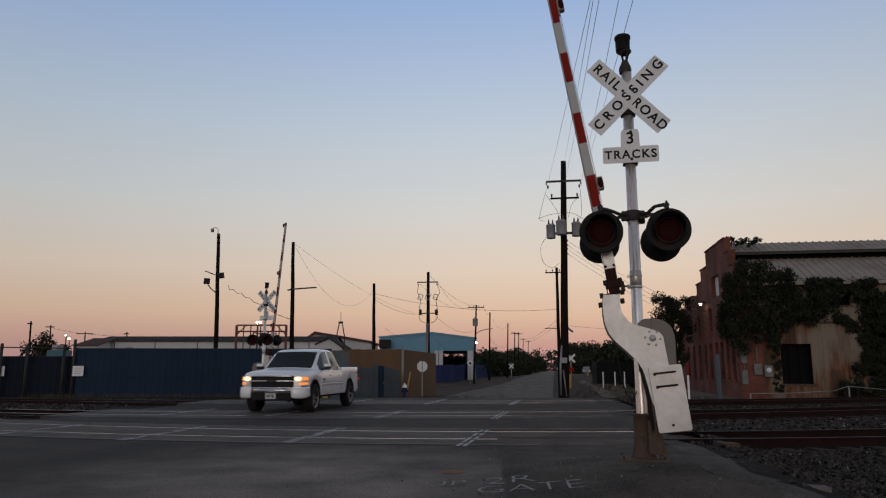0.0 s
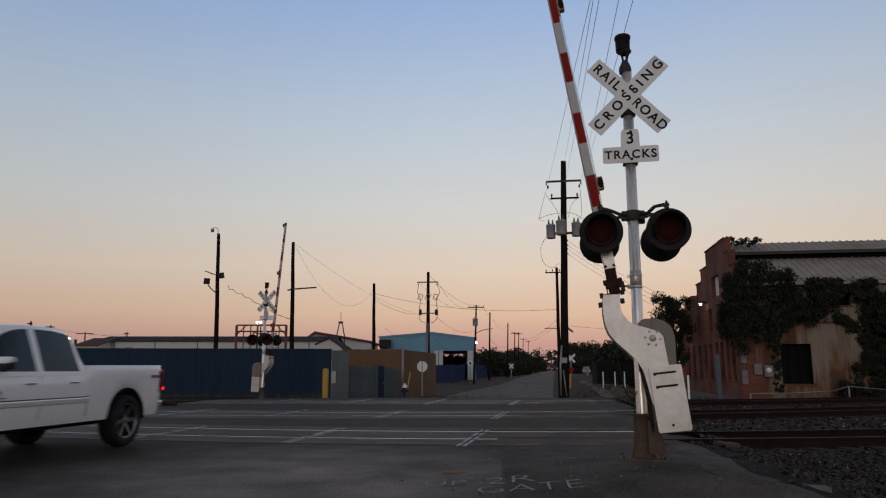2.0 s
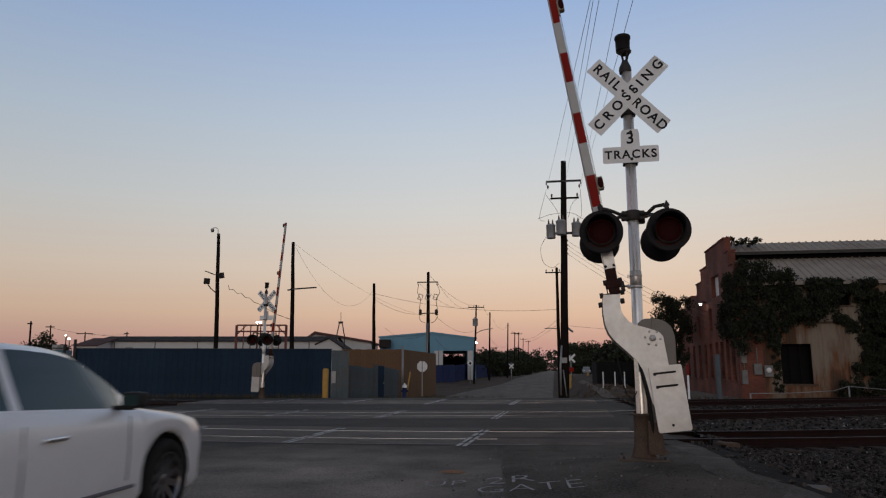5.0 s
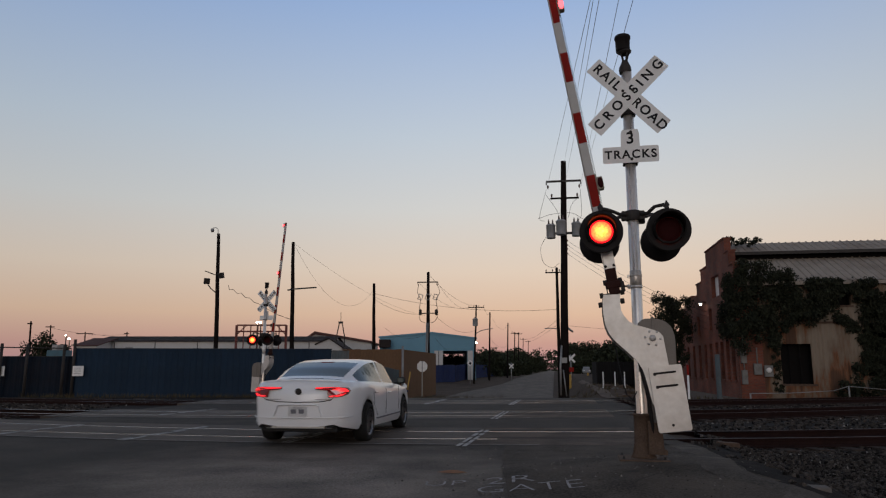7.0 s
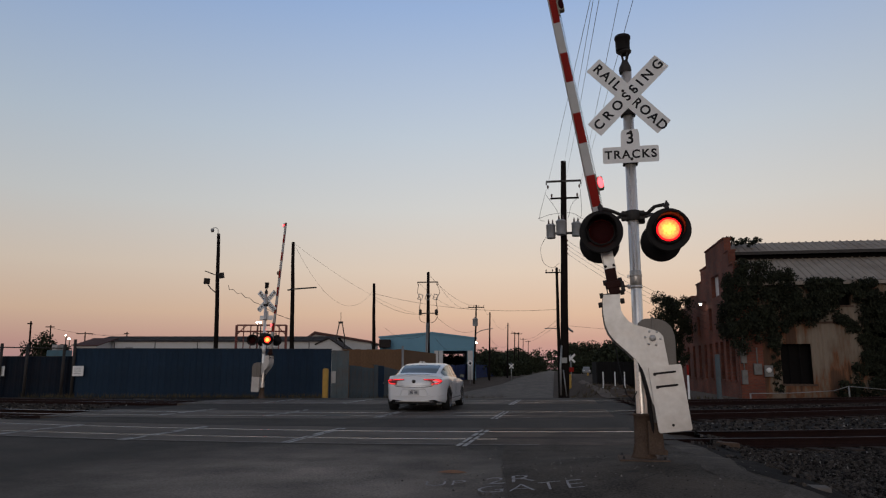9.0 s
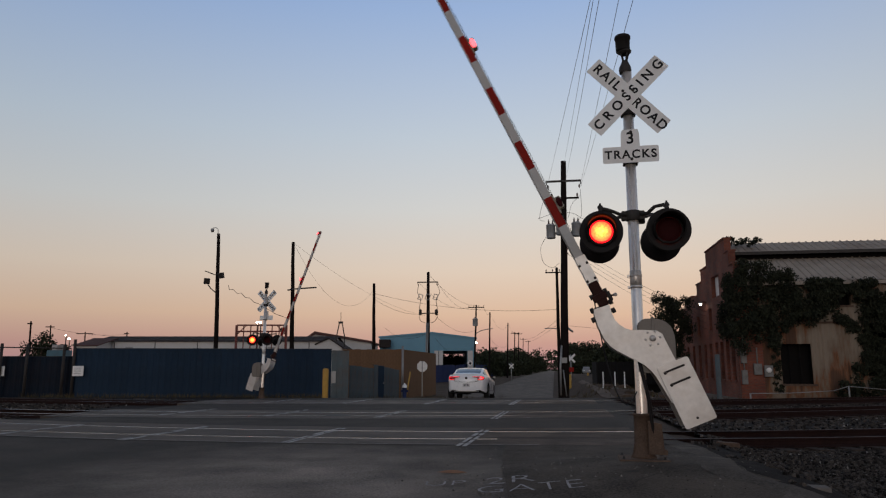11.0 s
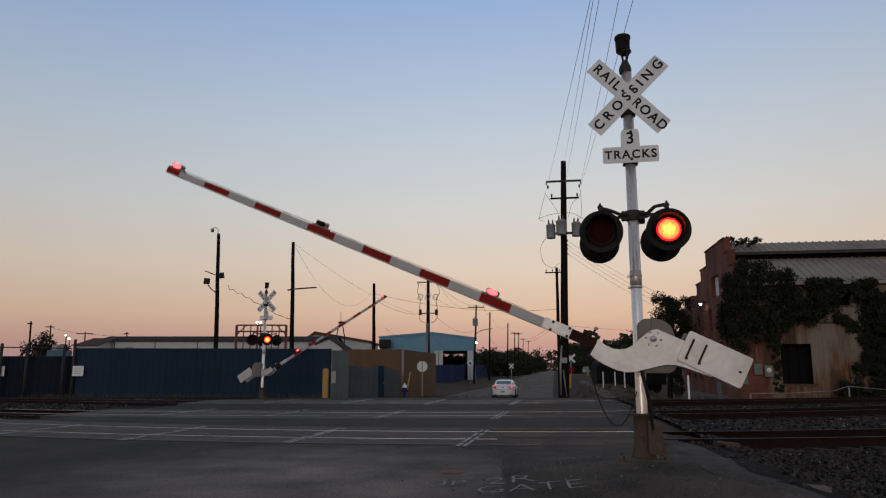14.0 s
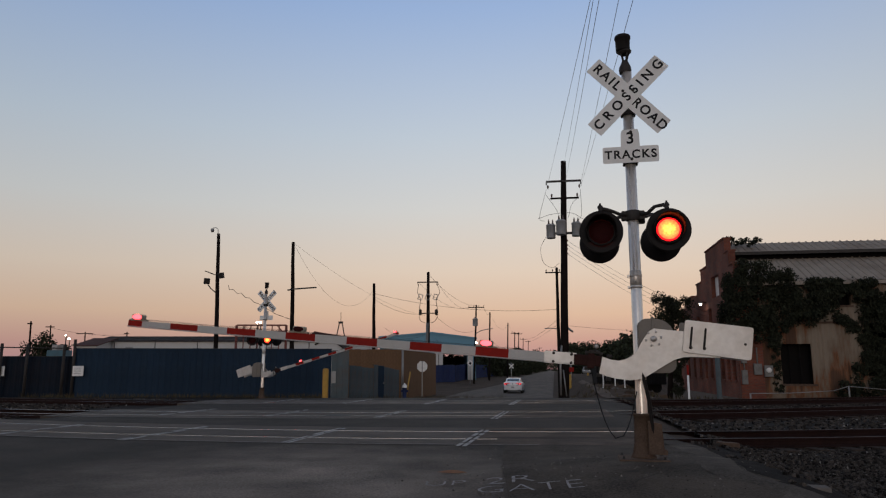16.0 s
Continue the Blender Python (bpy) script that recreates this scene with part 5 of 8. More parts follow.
# ---- poles and wires ----
M_TRAFO = mat("grey_transformer_paint", (0.30, 0.31, 0.32), 0.55, 0.1, 0.12, 4, 50, 0.1, (0.18, 0.16, 0.14), 3.0, 0.4)
M_PORC = mat("brown_porcelain", (0.10, 0.06, 0.05), 0.25, 0, 0.1, 9, 40, 0.0)
M_LAMPGLOW = glow("lit_lamp", (1.0, 0.86, 0.66), 14.0)
M_GALV = mat("galvanised_steel", (0.28, 0.28, 0.28), 0.55, 0.6, 0.15, 6, 60, 0.1, (0.16, 0.14, 0.12), 3.0, 0.4)
M_REDSTEEL = mat("red_oxide_steel", (0.14, 0.035, 0.028), 0.7, 0.1, 0.25, 5, 50, 0.2)


def utility_pole(foot, top, r0, label, group="utility poles"):
    """A tapered timber pole; foot and top are world points."""
    f, t = Vector(foot), Vector(top)
    po = thing("utility_pole", label, "utility pole", pose(*f), group)
    bm = bmesh.new()
    n = 7
    d = t - f
    tube(bm, [Vector((0, 0, -0.3))] + [d * (i / n) + Vector((0.009 * math.sin(i * 2.1 + f.x), 0.009 * math.cos(i * 1.7), 0)) * (0 < i < n) for i in range(n + 1)],
         [r0] + [r0 * (1 - 0.38 * i / n) for i in range(n + 1)], 10)
    part("shaft", bm, M_POLE, po, "dark weathered timber shaft")
    return po, d


def crossarm(po, c, half, yaw, th=0.09, steel=False, pins=4, drop=0.0):
    bm = bmesh.new()
    m = pose(c[0], c[1], c[2], 0, 0, yaw)
    box(bm, -half, half, -th / 2 - 0.12, th / 2 - 0.12, -th / 2, th / 2, 0, m)
    if drop:
        for s in (-1, 1):
            box(bm, s * half - th / 3, s * half + th / 3, -th / 2 - 0.12, th / 2 - 0.12, -drop, 0, 0, m)
    part("crossarm", bm, M_IRON if steel else M_POLE, po, "steel crossarm" if steel else "timber crossarm")
    for i in range(pins):
        x = -half + 0.08 + (2 * half - 0.16) * i / max(1, pins - 1)
        b2 = bmesh.new()
        z0 = th / 2 if not drop else -drop - 0.22
        lathe(b2, [(0.0, z0), (0.02, z0), (0.03, z0 + 0.06), (0.055, z0 + 0.09), (0.04, z0 + 0.12), (0.055, z0 + 0.15), (0.03, z0 + 0.2), (0.0, z0 + 0.22)], 8, 0, m @ pose(x, -0.12, 0))
        part("insulator", b2, M_PORC, po)


def transformer(po, c, r, h):
    bm = bmesh.new()
    lathe(bm, [(0.0, -h / 2), (r * 0.95, -h / 2), (r, -h / 2 + 0.03), (r, h / 2 - 0.04), (r * 1.06, h / 2 - 0.03), (r * 1.06, h / 2), (r * 0.8, h / 2 + 0.06), (0.0, h / 2 + 0.08)], 20, 0, pose(*c))
    t = part("transformer", bm, M_TRAFO, po, "grey transformer can")
    for dx in (-0.1, 0.1):
        b2 = bmesh.new()
        lathe(b2, [(0.045, 0), (0.055, 0.06), (0.035, 0.09), (0.05, 0.14), (0.03, 0.18), (0.02, 0.26), (0.0, 0.27)], 8, 0, pose(c[0] + dx, c[1], c[2] + h / 2 + 0.05))
        part("bushing", b2, M_PORC, t)
    return t


def wire(a, b, sag, r=0.012, label="thin black overhead wire between poles", cat="overhead wire", name="overhead_wire", n=18, material=None):
    a, b = Vector(a), Vector(b)
    bm = bmesh.new()
    tube(bm, [a.lerp(b, i / n) - Vector((0, 0, sag * 4 * (i / n) * (1 - i / n))) for i in range(n + 1)], r, 5)
    ob = part(name, bm, material or M_WIRE)
    return tagged(ob, label, cat, "overhead wires")


def lamp_glow(po, c, r, label="bright lit lamp"):
    bm = bmesh.new()
    lathe(bm, [(0, -r), (r * 0.7, -r * 0.7), (r, 0), (r * 0.7, r * 0.7), (0, r)], 12, 0, pose(*c))
    return part("lamp", bm, M_LAMPGLOW, po, label)


# the big pole with three transformers
MAIN, d = utility_pole((5.944, 35.000, -0.168), (6.206, 35.000, 11.811), 0.225, "tall dark utility pole with three grey transformer cans")
YAW = -9


def on(ref, q):
    return Vector(q) - Vector(ref)


mb = (5.944, 35.000, -0.168)
crossarm(MAIN, on(mb, (6.175, 35.000, 10.729)), 0.87, YAW, 0.09, True, 2, 0.18)
crossarm(MAIN, on(mb, (6.207, 35.000, 9.836)), 0.72, YAW, 0.08, False, 2)
for q, r_, h_ in (((5.422, 34.700, 8.043), 0.23, 0.66), ((5.905, 34.500, 8.205), 0.25, 0.70), ((6.704, 34.700, 8.158), 0.23, 0.66)):
    transformer(MAIN, on(mb, q), r_, h_)
crossarm(MAIN, on(mb, (6.108, 34.900, 7.995)), 0.75, YAW, 0.10, True, 0)
for k, q in enumerate(((6.251, 34.800, 7.628), (6.244, 34.800, 7.397), (6.238, 34.800, 7.196), (6.231, 34.800, 6.966))):
    b2 = bmesh.new()
    lathe(b2, [(0, -0.05), (0.045, -0.04), (0.05, 0), (0.045, 0.04), (0, 0.05)], 8, 0, pose(*on(mb, q)))
    part("insulator", b2, M_PORC, MAIN)
bm = bmesh.new()
tube(bm, [on(mb, (5.690, 34.600, 0.009)), on(mb, (5.701, 34.600, 1.351)), on(mb, (5.802, 34.700, 2.387))], 0.045, 8)
part("conduit", bm, M_GALV, MAIN, "grey conduit pipe")
bm = bmesh.new()
tube(bm, [on(mb, (5.944, 34.500, -0.041)), on(mb, (5.834, 34.600, 1.216))], 0.03, 6)
part("conduit", bm, M_GALV, MAIN)
for pts in (((5.265, 34.800, 10.289), (4.886, 34.800, 8.819), (5.123, 34.700, 8.594)), ((6.991, 34.800, 10.289), (7.005, 34.800, 8.965), (6.659, 34.700, 8.535)), ((5.229, 34.800, 9.994), (5.753, 34.800, 9.199), (5.865, 34.700, 8.652)),
            ((5.160, 34.700, 7.783), (4.892, 34.700, 7.207), (5.016, 34.700, 6.493), (5.476, 34.800, 6.251), (5.821, 34.800, 6.479)), ((4.798, 34.800, 8.731), (5.461, 34.800, 8.965), (6.465, 34.800, 9.053), (7.083, 34.800, 8.731)),
            ((7.010, 34.800, 9.994), (6.535, 34.800, 9.493), (6.325, 34.700, 8.797))):
    bm = bmesh.new()
    tube(bm, bowed([on(mb, q) for q in pts]), 0.009, 5)
    part("jumper_wire", bm, M_WIRE, MAIN)
bm = bmesh.new()
box(bm, -0.14, 0.14, -0.1, 0.1, -0.13, 0.13, 0, pose(*on(mb, (5.892, 34.700, 1.677))), 0.0)
part("small_box", bm, M_GALV, MAIN)

# second pole behind it, with a street light arm
p2, d = utility_pole((9.002, 55.000, -0.735), (8.967, 55.000, 9.142), 0.17, "dark utility pole with a short crossarm")
b_ = (9.002, 55.000, -0.735)
crossarm(p2, on(b_, (8.911, 55.000, 8.737)), 0.85, YAW, 0.09, False, 4)
bm = bmesh.new()
tube(bm, [on(b_, (9.012, 55.000, 4.303)), on(b_, (8.398, 55.000, 4.391)), on(b_, (7.914, 55.000, 4.347))], 0.035, 6)
part("light_bracket", bm, M_GALV, p2)
bm = bmesh.new()
tube(bm, [on(b_, (9.372, 54.000, 4.463)), on(b_, (9.920, 54.000, 4.034))], 0.08, 6)
part("street_light_head", bm, M_GALV, p2)

# yard pole with floodlights and a dome camera
b_ = (-12.262, 38.600, -0.316)
p3, d = utility_pole(b_, (-12.532, 38.600, 8.707), 0.14, "dark timber pole with floodlights and a dome camera")
for q, yaw in (((-12.943, 38.300, 6.001), 30), ((-12.186, 38.300, 6.313), -20)):
    bm = bmesh.new()
    box(bm, -0.15, 0.15, -0.09, 0.09, -0.15, 0.15, 0, pose(*on(b_, q), 20, 0, yaw))
    part("floodlight", bm, M_IRON, p3, "dark floodlight head")
bm = bmesh.new()
tube(bm, [on(b_, (-12.413, 38.500, 5.339)), on(b_, (-12.704, 38.400, 5.577)), on(b_, (-12.871, 38.300, 5.815))], 0.03, 6)
part("bracket", bm, M_IRON, p3)
bm = bmesh.new()
tube(bm, [on(b_, (-12.467, 38.500, 6.340)), on(b_, (-13.102, 38.400, 6.578))], 0.025, 6)
part("bracket", bm, M_IRON, p3)
bm = bmesh.new()
tube(bm, [on(b_, (-12.528, 38.500, 8.624)), on(b_, (-12.545, 38.500, 8.945)), on(b_, (-12.676, 38.500, 9.041)), on(b_, (-12.832, 38.500, 9.009))], 0.022, 6)
lathe(bm, [(0, -0.12), (0.08, -0.09), (0.10, 0), (0.09, 0.09), (0, 0.11)], 12, 0, pose(*on(b_, (-12.857, 38.500, 8.881))))
part("dome_camera", bm, M_GALV, p3, "small grey dome camera")

b_ = (-8.249, 39.000, -0.332)
p4, d = utility_pole(b_, (-8.435, 39.000, 8.298), 0.14, "bare dark timber pole behind the fence")
bm = bmesh.new()
tube(bm, [on(b_, (-8.630, 38.900, 5.570)), on(b_, (-8.266, 38.800, 5.622)), on(b_, (-6.980, 38.600, 5.693))], 0.04, 6)
part("arm", bm, M_IRON, p4, "thin steel side arm")
b_ = (-5.807, 60.000, -0.918)
p5, d = utility_pole(b_, (-5.915, 60.000, 8.487), 0.18, "bare dark timber pole by the brown fence")
b_ = (-1.445, 68.000, -1.104)
p6, d = utility_pole(b_, (-1.432, 68.000, 10.558), 0.22, "utility pole carrying switches, cables and conduits")
crossarm(p6, on(b_, (-1.484, 68.000, 9.560)), 1.0, YAW, 0.10, True, 2, 0.12)
for q in ((-2.184, 67.800, 8.107), (-1.470, 67.600, 8.086), (-0.710, 67.800, 8.107)):
    bm = bmesh.new()
    for (x0, x1, z0, z1) in ((-0.22, 0.22, 0.22, 0.28), (-0.22, 0.22, -0.28, -0.22), (-0.22, -0.16, -0.28, 0.28), (0.16, 0.22, -0.28, 0.28)):
        box(bm, x0, x1, -0.05, 0.05, z0, z1, 0, pose(*on(b_, q), 0, 18, 0))
    part("fuse_switch", bm, M_GALV, p6, "pale fuse switch")
crossarm(p6, on(b_, (-1.473, 68.000, 6.540)), 0.85, YAW, 0.09, True, 0)
for q in ((-2.173, 67.700, 6.626), (-0.652, 67.700, 6.626)):
    bm = bmesh.new()
    lathe(bm, [(0, -0.3), (0.13, -0.25), (0.14, 0.2), (0.05, 0.3), (0, 0.32)], 10, 0, pose(*on(b_, q)))
    part("arrester", bm, M_IRON, p6)
for pts in (((-2.355, 67.800, 9.315), (-2.460, 67.800, 8.545), (-2.183, 67.800, 7.888), (-2.286, 67.800, 6.797), (-2.227, 67.800, 5.928), (-1.737, 67.800, 5.603)), ((-0.548, 67.800, 9.315), (-0.328, 67.800, 8.545), (-0.655, 67.800, 7.888), (-0.489, 67.800, 6.471), (-0.760, 67.800, 5.820), (-1.194, 67.800, 5.603))):
    bm = bmesh.new()
    tube(bm, bowed([on(b_, q) for q in pts]), 0.025, 5)
    part("riser_cable", bm, M_WIRE, p6)
for dx in (752, 754.5):
    bm = bmesh.new()
    tube(bm, [on(b_, (-1.651, 67.700, -1.198)) + Vector(((dx - 753) * 0.054, 0, 0)), on(b_, (-1.517, 67.700, 5.597)) + Vector(((dx - 753) * 0.054, 0, 0))], 0.055, 6)
    part("conduit", bm, M_GALV, p6, "pale grey conduit pipe")
ROW = [(((4.166, 96.000, -0.746), (4.553, 96.000, 9.867)), 1.1, True), (((6.993, 108.000, -0.495), (7.193, 108.000, 9.814)), 0, False), (((11.892, 132.000, -0.272), (12.151, 132.000, 9.707)), 0, False),
       (((16.732, 168.000, -0.432), (17.041, 168.000, 9.868)), 0.9, False), (((19.071, 180.000, -0.273), (19.262, 180.000, 10.339)), 0.9, False), (((25.648, 230.000, -0.344), (26.048, 230.000, 11.035)), 1.0, False),
       (((29.662, 250.000, -0.290), (30.091, 250.000, 11.093)), 1.0, False), (((43.035, 320.000, -0.477), (43.548, 320.000, 10.810)), 1.1, False)]
for (f_, t_), half, trafo in ROW:
    po, d = utility_pole(f_, t_, 0.16, "distant dark utility pole beside the road")
    if half:
        crossarm(po, on(f_, Vector(t_) - Vector((0, 0, 0.35))), half, YAW, 0.12, False, 4)
    if trafo:
        transformer(po, on(f_, (4.362, 95.600, 7.457)), 0.35, 0.95)
        bm = bmesh.new()
        tube(bm, [on(f_, (4.359, 95.800, 5.869)), on(f_, (5.051, 95.800, 6.325)), on(f_, (5.972, 95.800, 6.554)), on(f_, (6.739, 95.800, 6.630))], 0.05, 6)
        part("street_light_arm", bm, M_GALV, po)
        lamp_glow(po, on(f_, (4.489, 95.500, 4.720)), 0.13)
for f_, t_, half in (((-44.266, 80.000, 3.844), (-44.416, 80.000, 6.128), 0.5), ((-42.905, 85.000, 4.005), (-42.975, 85.000, 5.620), 1.0), ((-40.137, 90.000, 4.308), (-40.183, 90.000, 5.876), 0.3), ((-34.872, 60.000, 3.201), (-35.025, 60.000, 5.249), 0.2)):
    f2 = (f_[0], f_[1], -1.05)
    po, d = utility_pole(f2, t_, 0.11, "thin distant pole behind the yard")
    crossarm(po, on(f2, Vector(t_) - Vector((0, 0, 0.2))), half, 0, 0.1, False, 0)

# wires: from the big pole over the camera's side, and along the road
for a, b, sg in (((5.311, 34.900, 10.404), (1.987, 9.000, 6.293), 0.25), ((6.214, 34.900, 11.660), (2.029, 9.000, 6.293), 0.3), ((6.241, 34.900, 10.613), (2.107, 9.000, 6.293), 0.3),
                 ((6.986, 34.900, 10.404), (2.372, 9.000, 6.293), 0.3), ((7.045, 34.900, 10.464), (2.555, 9.000, 6.293), 0.3)):
    a, b = Vector(a), Vector(b)
    far_end = b + (b - a) * 1.4
    wire(a, far_end, sg * 0.8, 0.0042, n=30, material=M_GALV)
for a, b, sg in (((6.251, 34.800, 7.628), (13.838, 37.000, 4.227), 0.35), ((6.244, 34.800, 7.397), (13.823, 37.000, 3.990), 0.35), ((6.238, 34.800, 7.196), (13.801, 37.000, 3.635), 0.3), ((6.231, 34.800, 6.966), (13.783, 37.000, 3.340), 0.3),
                 ((-8.298, 39.000, 8.040), (-6.001, 60.000, 7.854), 2.2), ((-8.303, 39.000, 8.169), (-1.472, 68.000, 6.268), 0.7), ((-5.844, 60.000, 7.126), (-1.582, 68.000, 6.540), 0.5), ((-5.852, 60.000, 7.611), (8.877, 55.000, 5.842), 0.6),
                 ((-0.550, 68.000, 9.560), (3.702, 96.000, 9.558), 1.0), ((-2.363, 68.000, 9.560), (3.471, 96.000, 9.558), 1.0), ((-1.432, 68.000, 10.391), (4.553, 96.000, 9.790), 0.8), ((-0.709, 68.000, 6.268), (4.372, 96.000, 6.412), 0.8),
                 ((5.553, 96.000, 9.558), (7.191, 108.000, 9.554), 0.5), ((7.277, 108.000, 9.554), (12.146, 132.000, 9.391), 1.5), ((7.234, 108.000, 5.770), (12.089, 132.000, 5.726), 0.9), ((12.251, 132.000, 9.391), (19.255, 180.000, 9.911), 0.9),
                 ((26.037, 230.000, 10.489), (9.051, 56.000, 4.715), 0.9), ((19.247, 180.000, 9.483), (9.108, 56.000, 5.162), 1.2), ((-6.237, 75.000, 5.586), (-1.466, 68.000, 4.642), 0.8), ((-0.705, 68.000, 4.103), (4.280, 96.000, 4.359), 1.4),
                 ((6.393, 36.000, 3.427), (22.344, 60.000, 4.532), 0.2), ((-44.392, 80.000, 5.873), (-40.162, 90.000, 5.590), 0.4), ((-42.963, 85.000, 5.485), (-12.887, 40.000, 2.937), 0.2)):
    wire(a, b, sg, 0.006 if a[1] < 60 else 0.012)

zig = [(-11.786, 38.400, 5.795), (-11.650, 38.200, 5.524), (-11.375, 38.000, 5.501), (-11.032, 37.600, 5.244), (-10.706, 37.200, 5.232), (-10.372, 36.800, 4.951), (-9.969, 36.200, 4.862), (-9.540, 35.400, 4.583), (-8.857, 34.000, 4.342), (-8.548, 36.000, 4.031), (-8.361, 38.800, 3.936)]
bm = bmesh.new()
tube(bm, zig, 0.014, 5)
tagged(part("overhead_wire", bm, M_WIRE), "kinked black cable drooping from the yard pole", "overhead wire", "overhead wires")

# ---- yard fence and what stands beyond ----
M_BLUEDARK = mat("dark_shabby_blue_sheet_metal", (0.008, 0.014, 0.024), 0.85, 0.0, 0.3, 1.5, 40, 0.1, (0.022, 0.014, 0.012), 0.7, 0.6, rand=0.15)
M_BLUEFENCE = mat("dark_blue_painted_sheet_metal", (0.0145, 0.0295, 0.052), 0.85, 0.0, 0.25, 1.5, 40, 0.1, (0.016, 0.022, 0.028), 0.8, 0.5, rand=0.08)
M_GREYFENCE = mat("blue_grey_painted_sheet_metal", (0.082, 0.105, 0.115), 0.85, 0.0, 0.25, 1.2, 40, 0.1, (0.13, 0.085, 0.06), 0.9, 0.6, rand=0.12)
M_PURPLE = mat("violet_blue_painted_metal", (0.022, 0.034, 0.095), 0.85, 0.0, 0.2, 1.2, 40, 0.1, (0.05, 0.05, 0.07), 0.8, 0.4, rand=0.12)
M_BROWNWOOD = mat("brown_stained_boards", (0.160, 0.092, 0.052), 0.88, 0, 0.35, 1.2, 30, 0.3, (0.068, 0.044, 0.030), 0.7, 0.6, rand=0.06)
M_WHITEWALL = mat("white_painted_siding", (0.50, 0.49, 0.48), 0.7, 0, 0.1, 0.4, 20, 0.1, (0.32, 0.29, 0.26), 0.4, 0.4)
M_DARKROOF = mat("dark_roof_sheet", (0.030, 0.024, 0.023), 0.9, 0.0, 0.25, 0.5, 20, 0.1)
M_REDROOF = mat("brown_red_roof", (0.085, 0.045, 0.040), 0.8, 0, 0.25, 0.5, 20, 0.1)
M_SKYBLUE = mat("light_blue_metal_siding", (0.115, 0.265, 0.36), 0.6, 0.1, 0.12, 0.3, 20, 0.1, (0.06, 0.14, 0.20), 0.3, 0.4)
M_YELLOW = mat("faded_yellow_paint", (0.42, 0.24, 0.04), 0.7, 0, 0.15, 5, 50, 0.1, (0.25, 0.15, 0.05), 4, 0.5)


def fence_run(name, label, x0, y0, x1, y1, height, material, panel=0.92, rib=0.023, z_off=0.0, posts=True, top=None):
    """Upright ribbed sheets between two points; each sheet is a part."""
    fe = thing(name, label, "fence", group="yard fences")
    a, b = Vector((x0, y0, 0)), Vector((x1, y1, 0))
    n = max(1, round((b - a).length / panel))
    w = (b - a).length / n
    yaw = math.degrees(math.atan2(y1 - y0, x1 - x0))
    bm = bmesh.new()
    ribs = max(3, round(w / 0.30))
    prof = []
    for i in range(ribs):
        u = w * i / ribs
        s = w / ribs
        prof += [(u, 0), (u + s * 0.55, 0), (u + s * 0.65, -rib), (u + s * 0.9, -rib)]
    prof.append((w, 0))
    up = height
    va = [[bm.verts.new((u, y, z)) for u, y in prof] for z in (0, up)]
    vb = [[bm.verts.new((u, y + 0.02, z)) for u, y in prof] for z in (0, up)]
    for i in range(len(prof) - 1):
        bm.faces.new((va[0][i], va[0][i + 1], va[1][i + 1], va[1][i]))
        bm.faces.new((vb[0][i], vb[1][i], vb[1][i + 1], vb[0][i + 1]))
        bm.faces.new((va[1][i], va[1][i + 1], vb[1][i + 1], vb[1][i]))
    me = mesh_of("sheet_panel", bm, material)
    for i in range(n):
        c = a.lerp(b, i / n)
        ob = new("sheet_panel", me)
        ob.parent = fe
        ob.matrix_basis = pose(c.x, c.y, land(c.x, c.y) - 0.05 + z_off + 0.012 * math.sin(i * 2.3), 0, 0, yaw)
    bm = bmesh.new()
    za, zb = land(a.x, a.y) + height - 0.06, land(b.x, b.y) + height - 0.06
    nrm = Vector((-math.sin(radians(yaw)), math.cos(radians(yaw)), 0)) * 0.07
    tube(bm, [a + nrm + Vector((0, 0, za)), b + nrm + Vector((0, 0, zb))], 0.035, 6)
    part("top_rail", bm, M_IRON, fe)
    return fe


fx0, fx1 = -18.786, -5.733
fence_run("metal_fence", "tall dark blue ribbed sheet metal yard fence", fx0, 36.2, fx1, 36.6, 2.55, M_BLUEFENCE)
fx2 = -24.891
fence_run("metal_fence", "lower dark blue sheet metal fence beside the tall one", fx2, 36.4, fx0 - 0.06, 36.5, 2.16, M_BLUEDARK)
for px_, zt in ((-22.423, 2.75), (-21.106, 2.7), (-18.711, 2.95), (-19.235, 2.7)):
    fp = thing("fence_post", "dark steel fence post", "post", pose(px_, 36.1, land(px_, 36.1)), "fence posts")
    bm = bmesh.new()
    tube(bm, [(0, 0, -0.2), (0, 0, zt)], 0.075, 8)
    part("shaft", bm, M_IRON, fp)
for px_ in (-17.022, -14.913, -12.722, -9.125, -6.935):
    fp = thing("fence_post", "thin steel post rising above the blue fence", "post", pose(px_, 36.75, land(px_, 36.7)), "fence posts")
    bm = bmesh.new()
    tube(bm, [(0, 0, -0.2), (0, 0, 2.85)], 0.025, 6)
    part("shaft", bm, M_IRON, fp)
bm = bmesh.new()
tube(bm, [(-24.385, 36.300, 2.381), (-18.870, 36.100, 2.289)], 0.03, 6)
tagged(part("fence_wire_rail", bm, M_IRON), "thin dark rail above the low fence", "rail")
for q, s_ in (((-18.430, 36.050, 1.158), 0.28), ((-22.432, 36.200, 1.157), 0.2)):
    sg = thing("notice_sign", "small white notice sign fixed to the blue fence", "sign", pose(*q))
    bm = bmesh.new()
    plate(bm, round_rect(-s_, s_, -0.25, 0.25, 0.02, 2), -0.02, 0.0)
    part("board", bm, M_SIGN, sg)
    for k in range(4):
        bm = bmesh.new()
        box(bm, -s_ * 0.7, s_ * 0.6, -0.024, -0.02, 0.13 - 0.09 * k, 0.15 - 0.09 * k)
        part("print_bar", bm, M_GALV, sg)

